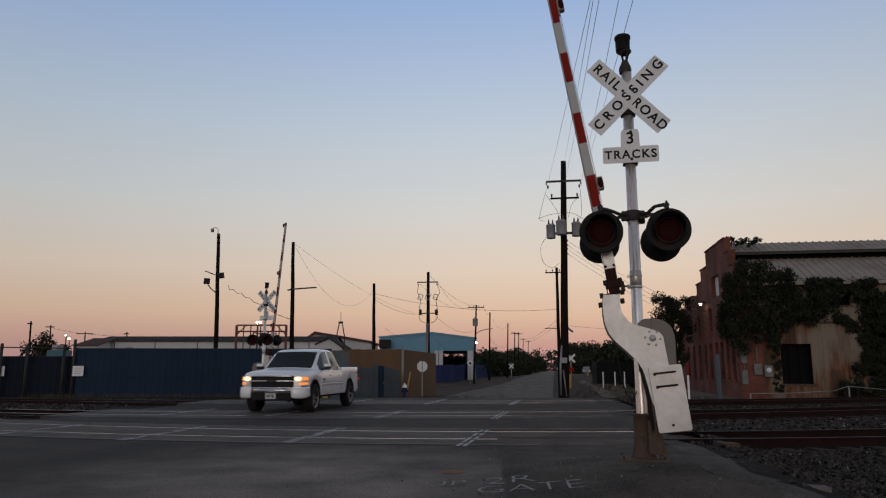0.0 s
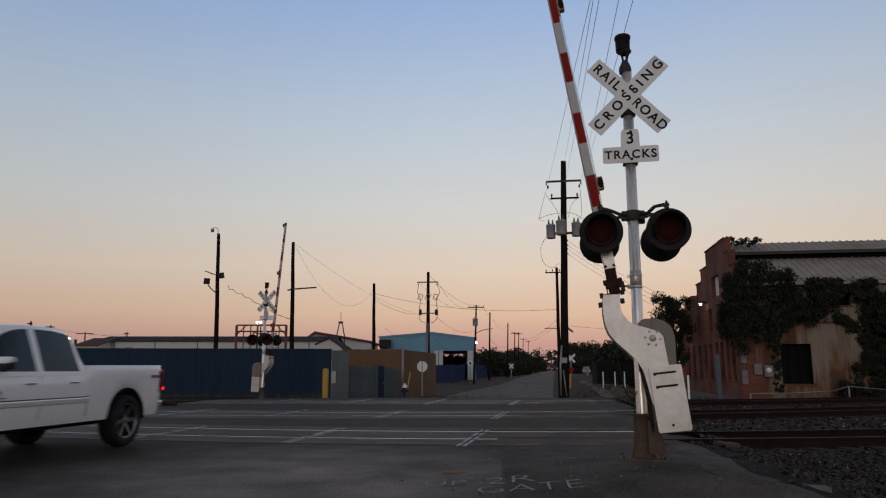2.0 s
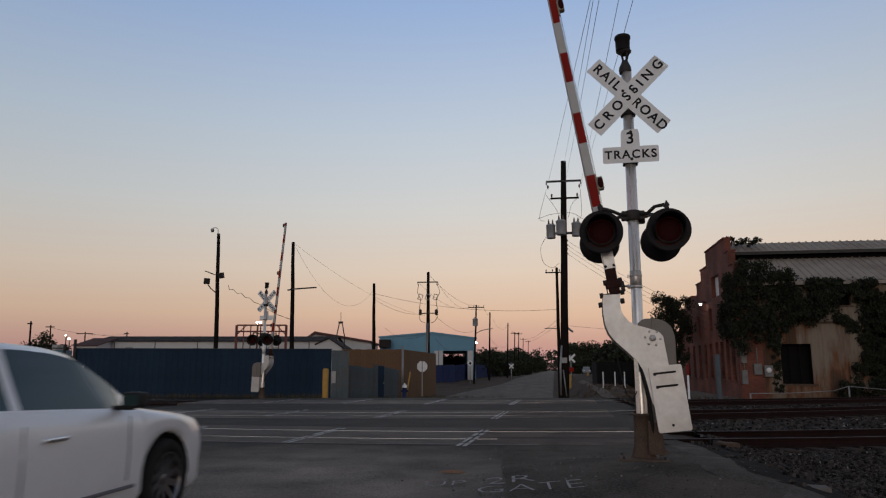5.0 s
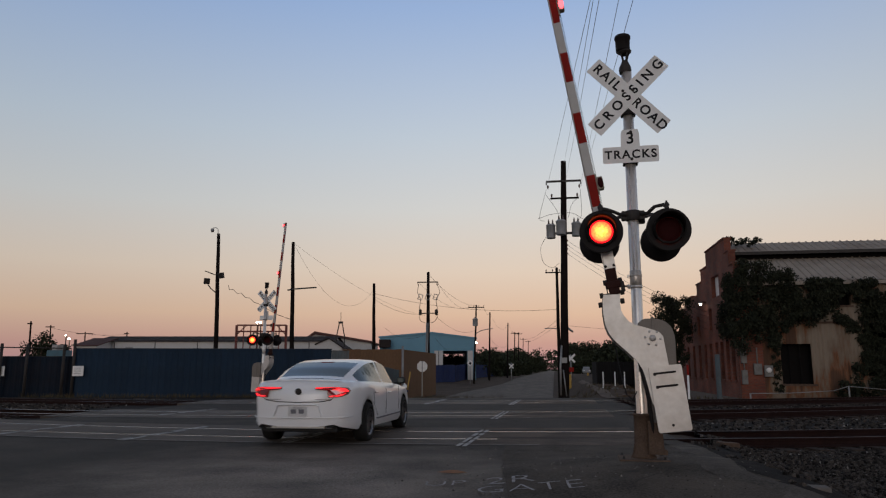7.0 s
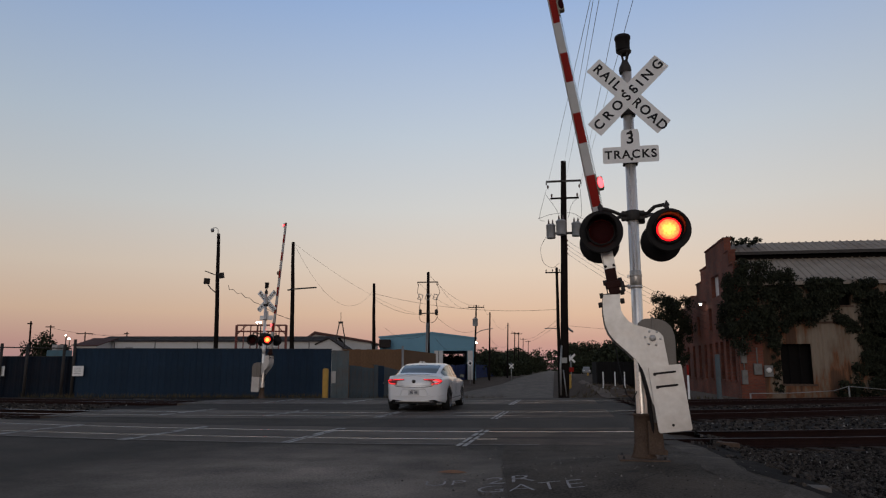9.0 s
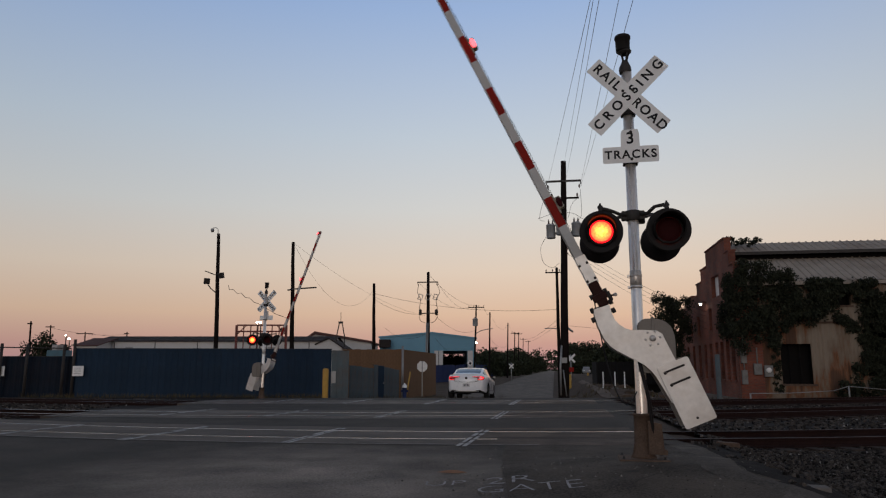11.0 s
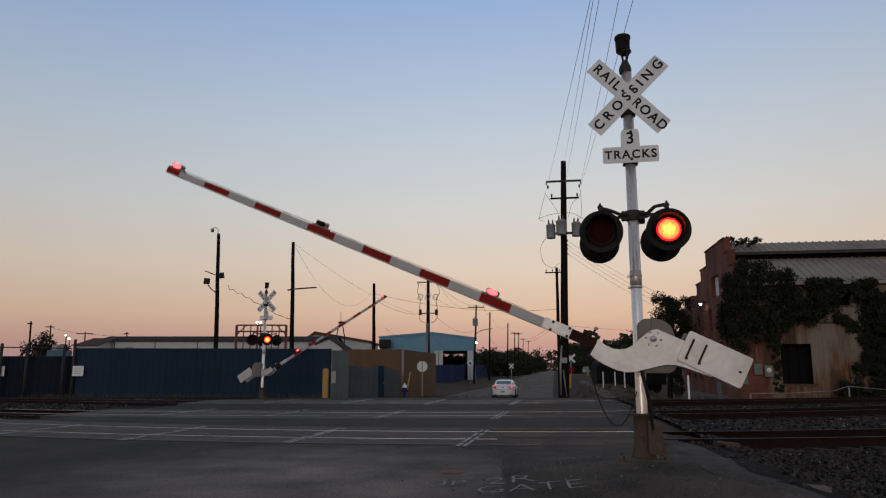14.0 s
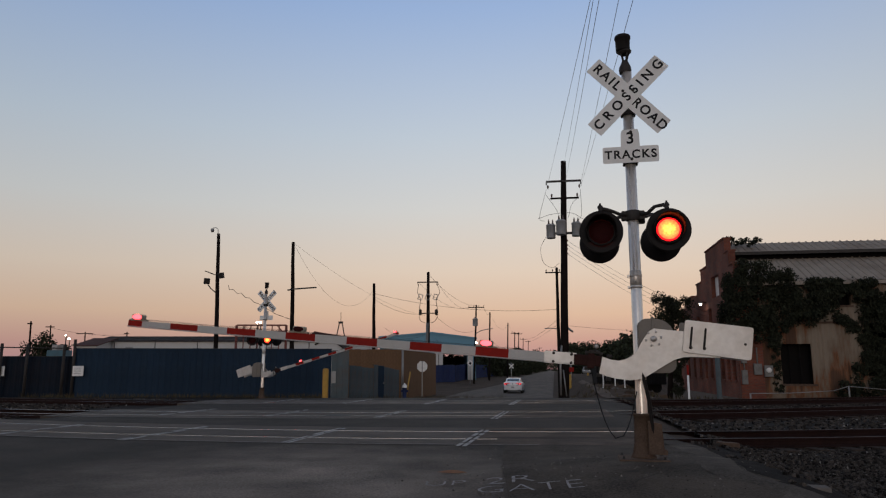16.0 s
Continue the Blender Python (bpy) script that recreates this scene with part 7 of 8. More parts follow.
def rusty_mat():
    """Pale sheet metal with rust that runs down in streaks."""
    m = bpy.data.materials.new("rust_streaked_sheet_metal")
    m.use_nodes = True
    n, l = m.node_tree.nodes, m.node_tree.links
    b = n["Principled BSDF"]
    tc = n.new("ShaderNodeTexCoord")
    mp = n.new("ShaderNodeMapping")
    mp.inputs["Scale"].default_value = (1.0, 1.0, 0.16)
    l.new(tc.outputs["Object"], mp.inputs["Vector"])
    n1, n2 = n.new("ShaderNodeTexNoise"), n.new("ShaderNodeTexNoise")
    n1.inputs["Scale"].default_value, n1.inputs["Detail"].default_value, n1.inputs["Roughness"].default_value = 1.3, 8, 0.65
    n2.inputs["Scale"].default_value, n2.inputs["Detail"].default_value = 0.35, 4
    l.new(mp.outputs[0], n1.inputs["Vector"])
    l.new(tc.outputs["Object"], n2.inputs["Vector"])
    add = n.new("ShaderNodeMath")
    add.operation = "MULTIPLY_ADD"
    add.inputs[1].default_value = 0.6
    l.new(n2.outputs["Fac"], add.inputs[0])
    l.new(n1.outputs["Fac"], add.inputs[2])
    rp = n.new("ShaderNodeValToRGB")
    l.new(add.outputs[0], rp.inputs[0])
    e = rp.color_ramp.elements
    e[0].position, e[0].color = 0.70, (0.218, 0.174, 0.132, 1)
    e[1].position, e[1].color = 1.0, (0.075, 0.042, 0.028, 1)
    for q, c in ((0.95, (0.165, 0.12, 0.085)), (1.02, (0.165, 0.072, 0.036)), (1.06, (0.095, 0.05, 0.03))):
        x = e.new(q * 0.83)
        x.color = (*c, 1)
    l.new(rp.outputs[0], b.inputs["Base Color"])
    b.inputs["Roughness"].default_value, b.inputs["Metallic"].default_value = 0.75, 0.1
    b.inputs["Specular IOR Level"].default_value = 0.2
    return m


M_BRICK = brick_mat()
M_RUSTY = rusty_mat()
M_OLDROOF = mat("grey_weathered_roof_sheet", (0.32, 0.28, 0.24), 0.85, 0.0, 0.2, 0.5, 20, 0.15, (0.085, 0.06, 0.045), 0.5, 0.55)
# near-black colour that stands in for shade inside openings
M_SHADEBLACK = mat("dark_opening_interior", (0.008, 0.007, 0.007), 0.95, 0, 0.2, 2, 10, 0.0)
M_DARKGLASS = glass("dirty_dark_pane", (0.012, 0.012, 0.014), 0.25)

OB = Vector((14.980, 36.000, 1.073))
OLD = thing("old_factory", "derelict brick and rusty sheet metal factory overgrown with ivy", "building", pose(OB.x, OB.y, -0.20, 0, 0, -8.9))
DEEP, LONG = 16.8, 24.0


def pierced(us, top, holes, place, thick, base=0.0):
    """Wall cells between the breaks us, up to top(u), leaving the holes (u0, u1, z0, z1) open."""
    bm = bmesh.new()
    us = sorted(set(us) | {h[0] for h in holes} | {h[1] for h in holes})
    for u0, u1 in zip(us, us[1:]):
        um = (u0 + u1) / 2
        cuts = [base]
        for h in sorted((h for h in holes if h[0] - 1e-6 <= um <= h[1] + 1e-6), key=lambda h: h[2]):
            cuts += [h[2], h[3]]
        cuts.append(top(um))
        for z0, z1 in zip(cuts[::2], cuts[1::2]):
            if z1 - z0 > 0.01:
                vs = [bm.verts.new(place(u, t, z)) for z in (z0, z1) for t in (0, thick) for u in (u0, u1)]
                for f in ((0, 2, 3, 1), (4, 5, 7, 6), (0, 1, 5, 4), (2, 6, 7, 3), (0, 4, 6, 2), (1, 3, 7, 5)):
                    bm.faces.new([vs[i] for i in f])
    bmesh.ops.remove_doubles(bm, verts=bm.verts, dist=0.001)
    bmesh.ops.recalc_face_normals(bm, faces=bm.faces)
    return bm


STEP = [(0, 6.82), (0.8, 7.62), (1.6, 8.42), (6.4, 7.52), (8.1, 6.79), (9.6, 6.04), (11.2, 6.2), (14.0, 5.60), (DEEP, 5.60)]


def gable_top(u):
    z = STEP[0][1]
    for a, b in STEP:
        if u >= a:
            z = b
    return z


GH = [(u, u + 0.75, 0.9, 2.95) for u in (0.7, 1.9, 3.2, 4.5, 6.0, 7.6, 9.3, 11.2, 13.2)] + [(5.6, 6.4, 3.7, 5.0), (9.2, 9.9, 3.6, 4.8), (11.6, 12.3, 3.6, 4.7), (3.4, 5.2, 5.54, 6.74)]
bm = pierced([a for a, b in STEP] + [DEEP], gable_top, GH, lambda u, t, z: (t, u, z), 0.35)
part("wall", bm, M_BRICK, OLD, "old red brick stepped gable wall")
for k, (u0, u1, z0, z1) in enumerate(GH):
    bm = bmesh.new()
    box(bm, 0.22, 0.26, u0, u1, z0, z1)
    big = z0 > 5.44
    wd = part("window", bm, M_SIGN if big else M_DARKGLASS, OLD, "white boarded opening" if big else "dark narrow window")
    if not big:
        bm = bmesh.new()
        box(bm, 0.18, 0.24, (u0 + u1) / 2 - 0.03, (u0 + u1) / 2 + 0.03, z0, z1)
        box(bm, 0.18, 0.24, u0, u1, (z0 + z1) / 2 - 0.03, (z0 + z1) / 2 + 0.03)
        part("frame", bm, M_RUST, wd)
        bm = bmesh.new()
        box(bm, -0.06, 0.2, u0 - 0.08, u1 + 0.08, z0 - 0.1, z0)
        part("sill", bm, M_BRICK, wd)
for (a, za), (b, zb) in zip(STEP, STEP[1:]):
    bm = bmesh.new()
    box(bm, -0.05, 0.40, a - 0.04, b + 0.04, za, za + 0.09, bevel=0.01)
    part("coping", bm, M_BRICK, OLD)
# long front wall
EAVE = 5.76
FH = [(2.0, 3.5, 0.72, 2.7), (2.6, 3.2, 3.8, 4.65), (4.2, 5.5, 4.6, 5.43), (6.0, 8.2, 1.1, 4.89)]
n_sheets = 30
bm = pierced([0, 0.36, LONG], lambda u: EAVE, FH, lambda u, t, z: (u, t + 0.02, z), 0.2)
part("wall", bm, M_RUSTY, OLD, "rust-streaked wall behind the cladding")
bm = bmesh.new()
box(bm, 0.0, 1.15, -0.05, 0.015, 0.0, EAVE, bevel=0.004)
part("pilaster", bm, M_BRICK, OLD, "brick corner pier")
# ribbed sheets in two courses
for course, (z0, z1) in enumerate(((0.1, 3.75), (3.72, EAVE))):
    for i in range(n_sheets):
        u0, u1 = 1.15 + (LONG - 1.15) * i / n_sheets, 1.15 + (LONG - 1.15) * (i + 1) / n_sheets
        spans = [(z0, z1)]
        for h in FH:
            if u1 > h[0] + 0.2 and u0 < h[1] - 0.2:
                spans = [s for a, b in spans for s in ((a, min(b, h[2])), (max(a, h[3]), b)) if s[1] - s[0] > 0.15]
        for za, zb in spans:
            bm = bmesh.new()
            m_ = 9
            lo = [(u0 + (u1 - u0) * k / m_, -0.012 - 0.022 * (k % 2)) for k in range(m_ + 1)]
            r0 = [bm.verts.new((u, t, za)) for u, t in lo]
            r1 = [bm.verts.new((u, t, zb)) for u, t in lo]
            for k in range(m_):
                bm.faces.new((r0[k], r0[k + 1], r1[k + 1], r1[k]))
            part("cladding_sheet", bm, M_RUSTY, OLD)
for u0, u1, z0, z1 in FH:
    # a solid near-black panel paints the unlit inside; bars are blackened to match
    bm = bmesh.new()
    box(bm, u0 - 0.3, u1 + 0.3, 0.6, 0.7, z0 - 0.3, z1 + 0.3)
    wd = part("window", bm, M_SHADEBLACK, OLD, "near-black panel painted as shade in an open window hole")
    for k in range(4):
        bm = bmesh.new()
        xx = u0 + (u1 - u0) * k / 3
        box(bm, xx - 0.025, xx + 0.025, 0.30, 0.36, z0, z1)
        part("mullion", bm, M_SHADEBLACK, wd)
    bm = bmesh.new()
    box(bm, u0 - 0.08, u1 + 0.08, -0.10, 0.02, z0 - 0.09, z0)
    part("sill", bm, M_RUST, wd)
bm = bmesh.new()
box(bm, 0.4, LONG, -0.07, -0.035, 3.70, 3.80)
part("girt", bm, M_RUST, OLD, "rusty horizontal lap joint")
bm = bmesh.new()
box(bm, 0.4, LONG + 0.3, -0.35, -0.05, EAVE - 0.12, EAVE + 0.06, bevel=0.02)
part("gutter", bm, M_OLDROOF, OLD, "grey gutter")


def ribbed_roof(u0, u1, y0, z0, y1, z1, step=0.36):
    bm = bmesh.new()
    n = int((u1 - u0) / step)
    for i in range(n):
        a, b = u0 + (u1 - u0) * i / n, u0 + (u1 - u0) * (i + 1) / n
        prof = [(a, 0), (b - 0.10, 0), (b - 0.07, 0.05), (b - 0.03, 0.05), (b, 0)]
        for (ua, ha), (ub, hb) in zip(prof, prof[1:]):
            vs = [bm.verts.new(c) for c in ((ua, y0, z0 + ha), (ub, y0, z0 + hb), (ub, y1, z1 + hb), (ua, y1, z1 + ha))]
            bm.faces.new(vs)
        vs = [bm.verts.new(c) for c in ((a, y0, z0 - 0.04), (b, y0, z0 - 0.04), (b, y1, z1 - 0.04), (a, y1, z1 - 0.04))]
        bm.faces.new(vs[::-1])
    bmesh.ops.remove_doubles(bm, verts=bm.verts, dist=0.001)
    return bm


part("roof", ribbed_roof(0.4, LONG + 0.3, -0.3, EAVE + 0.08, 2.9, 7.47), M_OLDROOF, OLD, "grey weathered ribbed roof slope")
part("roof", ribbed_roof(0.4, LONG + 0.3, 2.3, 7.74, 4.2, 8.57), M_OLDROOF, OLD, "raised ridge roof strip")
part("roof", ribbed_roof(0.4, LONG + 0.3, 4.2, 8.57, DEEP, 5.0), M_OLDROOF, OLD, "far roof slope")
# the shadow below the ridge strip is painted as a near-black box
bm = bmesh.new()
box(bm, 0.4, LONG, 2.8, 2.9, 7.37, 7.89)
part("clerestory", bm, M_SHADEBLACK, OLD, "near-black strip painted as shade under the ridge roof")
bm = bmesh.new()
box(bm, 0.4, LONG + 0.3, 2.24, 2.30, 7.62, 7.79)
part("fascia", bm, M_IRON, OLD)
bm = pierced([0, LONG], lambda u: 5.0, [], lambda u, t, z: (u, DEEP - t, z), 0.3)
part("wall", bm, M_BRICK, OLD)
bm = pierced([0, DEEP], lambda u: EAVE, [], lambda u, t, z: (LONG - t, u, z), 0.3)
part("wall", bm, M_BRICK, OLD)


def ol(u, v, z):
    return OLD.matrix_basis @ Vector((u, v, z))


# meters and pipes on the corner
M_DULLBOX = mat("dull_grey_meter_paint", (0.19, 0.185, 0.175), 0.8, 0, 0.2, 3, 40, 0.1, (0.05, 0.04, 0.03), 3.0, 0.6)
for u, z, w, h in ((0.18, 2.05, 0.26, 0.62), (0.18, 1.05, 0.26, 0.7), (0.82, 1.45, 0.38, 0.55)):
    mbx = thing("meter_box", "grey electric meter box on the factory wall", "meter box", pose(*ol(u, -0.10, z), 0, 0, -8.9), "meter boxes")
    bm = bmesh.new()
    box(bm, -w / 2, w / 2, -0.12, 0.06, -h / 2, h / 2, bevel=0.02)
    part("case", bm, M_DULLBOX, mbx)
    bm = bmesh.new()
    tube(bm, [(0, -0.03, h / 2), (0, -0.03, h / 2 + 0.8)], 0.03, 6)
    part("conduit", bm, M_DULLBOX, mbx)
mt = thing("electric_meter", "round glass electric meter on a grey box", "meter", pose(*ol(1.32, -0.12, 1.35), 0, 0, -8.9), "meter boxes")
bm = bmesh.new()
box(bm, -0.2, 0.2, -0.12, 0.06, -0.28, 0.28, bevel=0.02)
part("case", bm, M_DULLBOX, mt)
bm = bmesh.new()
lathe(bm, [(0.0, 0.10), (0.10, 0.09), (0.13, 0.0)], 14, 0, pose(0, -0.12, 0.05) @ HX)
part("dial_glass", bm, M_SIGN, mt)
wl_l = thing("wall_lamp", "bright lit lamp on the brick gable wall", "lamp", pose(*ol(-0.25, 6.9, 5.36)))
bm = bmesh.new()
tube(bm, [(0.28, 0, 0.1), (0, 0, 0.15), (-0.1, 0, 0.05)], 0.03, 6)
part("bracket", bm, M_IRON, wl_l)
bm = bmesh.new()
lathe(bm, [(0.06, 0.12), (0.16, 0.02), (0.17, 0.0), (0.15, 0.0)], 12, 0, pose(-0.1, 0, 0))
part("hood", bm, M_GALV, wl_l)
lamp_glow(wl_l, (-0.1, 0, 0.0), 0.09)

# ivy on the corner, the eaves and the far window
rng = random.Random(21)
def ivy(label, spots, leaf=0.11):
    bm = bmesh.new()
    spots = [(c, r * 1.05, int(n * 1.7)) for c, r, n in spots]
    leaf_cloud(bm, spots, leaf, rng, 0.6)
    return tagged(part("ivy", bm, M_IVY), label, "ivy", "ivy on the factory", kind="stuff")


ZR = 8.42
sp = []
for i in range(330):
    u, z = rng.uniform(-0.3, 4.8), rng.uniform(2.2, 6.9)
    lim = 7.0 - 0.42 * abs(u - 0.9)
    low = 2.5 + 0.42 * max(0, u - 0.8) + 1.0 * rng.random() - (1.0 if rng.random() < 0.15 else 0)
    if z > lim or z < low:
        continue
    sp.append((ol(u, rng.uniform(-0.6, -0.05), z), rng.uniform(0.16, 0.42), 80))
for i in range(90):
    v, z = rng.uniform(-0.2, 3.4), rng.uniform(3.2, 7.4)
    if z < 6.7 - v * 1.0 and z > 2.5 + v * 0.4:
        sp.append((ol(-0.2, v, z), rng.uniform(0.18, 0.4), 80))
ivy("thick dark ivy hanging over the factory corner", sp)
sp = []
for i in range(95):
    u = rng.uniform(3.4, 6.6)
    hang = 0.35 + 0.5 * noise.noise(Vector((u * 1.3, 2, 0)))
    z = EAVE + 0.10 - rng.random() * (0.5 + hang)
    sp.append((ol(u, rng.uniform(-0.5, 0.0), z), rng.uniform(0.1, 0.26), 60))
ivy("dark ivy along the eaves of the factory", sp)
sp = []
for i in range(150):
    z = rng.uniform(0.9, 5.2)
    u = rng.gauss(6.9, 0.7) + 0.15 * (z - 3)
    sp.append((ol(min(max(u, 5.4), 9), rng.uniform(-0.4, 0.0), z), rng.uniform(0.14, 0.36), 70))
for i in range(30):
    k = rng.random()
    sp.append((ol(4.75 + 0.9 * k, -0.1, 4.0 - 0.5 * k + rng.gauss(0, 0.12)), 0.16, 34))
ivy("dark ivy over the factory wall and window", sp)
sp = []
for i in range(26):
    u = rng.uniform(0.1, 2.2)
    sp.append((ol(u, rng.uniform(2.0, 3.6), ZR + 0.1 - 0.03 * u + rng.uniform(-0.1, 0.12)), rng.uniform(0.06, 0.16), 34))
for i in range(26):
    sp.append((ol(1.75 + 0.15 * math.sin(i), -0.1, rng.uniform(0.3, 3.4)), 0.12, 30))
ivy("thin creeper on the roof ridge and wall", sp, 0.09)
sp = [(ol(rng.uniform(4.5, 6.4), rng.uniform(-0.9, -0.2), rng.uniform(0.0, 0.8)), 0.26, 70) for i in range(26)]
bm = bmesh.new()
leaf_cloud(bm, sp, 0.13, rng, 0.0)
tagged(part("shrub", bm, M_IVY), "low dark shrub at the factory wall", "shrub", kind="stuff")

# ivy-clad pole beside the gable
vp, d = utility_pole((14.544, 46.000, -0.549), (15.038, 46.000, 5.834), 0.18, "timber pole overgrown with dark ivy at the top")
sp = []
for i in range(70):
    q = Vector((15.037, 46.000, 4.467)) + Vector((rng.gauss(0, 0.52), rng.gauss(0, 0.5), rng.uniform(-1.3, 1.45)))
    sp.append((q, rng.uniform(0.2, 0.5), 85))
for i in range(40):
    q = Vector((15.142, 46.000, 1.738)) + Vector((rng.gauss(0.0, 0.22), rng.gauss(0, 0.3), rng.uniform(-2.0, 1.8)))
    sp.append((q, 0.25, 60))
ivy("dense dark ivy crown round a pole", sp, 0.11)

# ---- between the tracks and the far side ----
def bank(p, s):
    """Extra height of the dirt bank beside the road beyond the tracks."""
    v = Q * p + R * s
    wide = 1 - smooth01((p - 5 - 10 * smooth01((s - 60) / 30)) / 1.5)
    top = 0.05 + 0.25 * smooth01((s - 60) / 60)
    return (top - land(v.x, v.y)) * smooth01((p - 1.3) / 1.6) * smooth01((s - 33) / 11) * wide * (1 - smooth01((s - 150) / 10))


def bank_point(p, s):
    v = at(p, s)
    k = bank(p, s)
    return v.x, v.y, v.z - 0.06 + k + min(1, k * 2) * (0.10 * noise.noise(Vector((p, s * 0.5, 2))) + 0.05 * noise.noise(Vector((p * 4, s * 2, 5))))


sheet("dirt_bank", steps((1.0, 7, 0.25), (7, 19, 1.0)), steps((32.5, 62, 0.5), (62, 162, 4)), bank_point, M_DIRT, label="brown bare dirt bank beyond the tracks", category="dirt bank", kind="structure")
sheet("dirt_path", [2.5, 2.65, 2.85, 3.0], steps((36, 75, 1)), lambda p, s: (lambda q: (q[0] + 0.25 * noise.noise(Vector((s * 0.2, p, 0))), q[1], q[2] + 0.035))(bank_point(p, s)), mat("pale_trodden_dirt", (0.125, 0.098, 0.080), 0.95, 0, 0.4, 1.2, 20, 0.4), label="pale trodden path on the dirt bank", category="path", kind="structure")
rng = random.Random(77)
for k in range(16):
    p, s = rng.uniform(3.6, 6.0), rng.uniform(40, 54)
    q = Vector(bank_point(p, s))
    cl = thing("rubble_lump", "brown lump of dirt and rubble", "rubble", pose(q.x, q.y, q.z, 0, 0, rng.uniform(0, 360)), "rubble lumps")
    bm = bmesh.new()
    bmesh.ops.create_icosphere(bm, subdivisions=2, radius=rng.uniform(0.16, 0.42))
    for v in bm.verts:
        v.co *= 1 + 0.4 * noise.noise(v.co * 4 + Vector((k, 0, 0)))
        v.co.z *= 0.5
    part("lump", bm, (M_DIRT, M_RUST, M_CONC)[(k % 5) // 2], cl)
M_DARKCAR = mat("dark_freight_car_paint", (0.012, 0.011, 0.011), 0.9, 0, 0.3, 1, 20, 0.1)
fc = thing("freight_car", "dark open freight car standing beyond the tracks", "freight car", pose(16.070, 62, -0.75, 0, 0, -4))
bm = bmesh.new()
box(bm, -2.9, 2.9, -1.4, 1.4, 0.7, 2.6, bevel=0.03)
part("body", bm, M_DARKCAR, fc)
for k in range(11):
    bm = bmesh.new()
    box(bm, -2.85 + 0.56 * k, -2.75 + 0.56 * k, -1.5, -1.4, 0.75, 2.6)
    part("rib", bm, M_DARKCAR, fc)
for x in (-2.2, -1.4, 1.4, 2.2):
    bm = bmesh.new()
    lathe(bm, [(0, -0.06), (0.42, -0.06), (0.42, 0.06), (0, 0.06)], 16, 0, pose(x, -0.8, 0.42, 90, 0, 0))
    part("wheel", bm, M_DARKCAR, fc)
bm = bmesh.new()
box(bm, -2.6, 2.6, -0.9, 0.9, 0.40, 0.75)
part("underframe", bm, M_DARKCAR, fc)
for q0, hh in ((1068, 1.0), (1089, 1.0), (1106, 1.0)):
    wpx = {1068: 10.750, 1089: 11.545, 1106: 12.188}[q0]
    wp = thing("marker_post", "short white marker post beside the tracks", "post", pose(wpx, 48, 0.05), "white marker posts")
    bm = bmesh.new()
    lathe(bm, [(0.10, -0.4), (0.05, 0.08), (0.04, 0.1), (0.04, hh), (0, hh + 0.02)], 8)
    part("tube", bm, M_SIGN, wp)
mp_ = thing("marker_post", "white post with a red top beside the tracks", "post", pose(11.311, 33, land(6, 33) - 0.05), "white marker posts")
bm = bmesh.new()
lathe(bm, [(0.05, -0.1), (0.05, 1.15), (0, 1.15)], 8)
part("tube", bm, M_SIGN, mp_)
bm = bmesh.new()
lathe(bm, [(0.052, 1.1), (0.052, 1.55), (0, 1.56)], 8)
part("cap", bm, M_RED, mp_, "red top")
gp = thing("steel_post", "grey steel post before the factory", "post", pose(13.099, 34, land(13, 34) - 0.05))
bm = bmesh.new()
lathe(bm, [(0.12, -0.1), (0.12, 2.1), (0, 2.12)], 10)
part("tube", bm, M_GREYFENCE, gp)
# low white rail before the wall
wr = thing("hand_rail", "low white pipe rail before the factory wall", "rail")
rail_pts = [(14.817, 34.600, 0.089), (16.732, 34.500, 0.119), (18.670, 34.300, 0.231), (19.364, 34.200, 0.446), (21.003, 34.000, 0.293)]
for a, b in zip(rail_pts, rail_pts[1:]):
    bm = bmesh.new()
    tube(bm, [a, b], 0.02, 6)
    part("pipe", bm, M_GALV, wr)
for q in (rail_pts[0], rail_pts[3]):
    bm = bmesh.new()
    tube(bm, [(q[0], q[1], -0.35), (q[0], q[1], q[2] + 0.02)], 0.04, 6)
    part("post", bm, M_GALV, wr)
# debris: broken concrete and a brown mound right of the pole
rng = random.Random(3)
for k in range(16):
    px_ = rng.uniform(8.2, 12.4)
    y_ = rng.uniform(38, 47)
    s_ = rng.uniform(0.25, 0.8)
    rb = thing("rubble_slab", "broken grey concrete slab on the dirt", "rubble", pose(px_, y_, land(px_, y_) + 0.08, rng.uniform(-9, 9), rng.uniform(-9, 9), rng.uniform(0, 180)), "rubble")
    bm = bmesh.new()
    plate(bm, [(-s_, -0.1), (s_ * 0.7, -0.12), (s_, 0.1), (-s_ * 0.8, 0.14)], -s_ * 0.7, s_ * 0.6)
    part("slab", bm, M_CONC if k % 2 else M_RUST, rb)
# pale path
bm = bmesh.new()
prev = None
for i in range(12):
    p = 3.2 + 0.25 * math.sin(i * 0.6)
    s = 34 + 3.2 * i
    v = at(p, s)
    row = [bm.verts.new((v.x - 0.7 - 0.05 * i, v.y, v.z + 0.03)), bm.verts.new((v.x + 0.7 + 0.05 * i, v.y, v.z + 0.03))]
    if prev:
        bm.faces.new((prev[0], prev[1], row[1], row[0]))
    prev = row
tagged(part("footpath", bm, M_CONC), "pale worn path beside the road", "path", kind="structure")
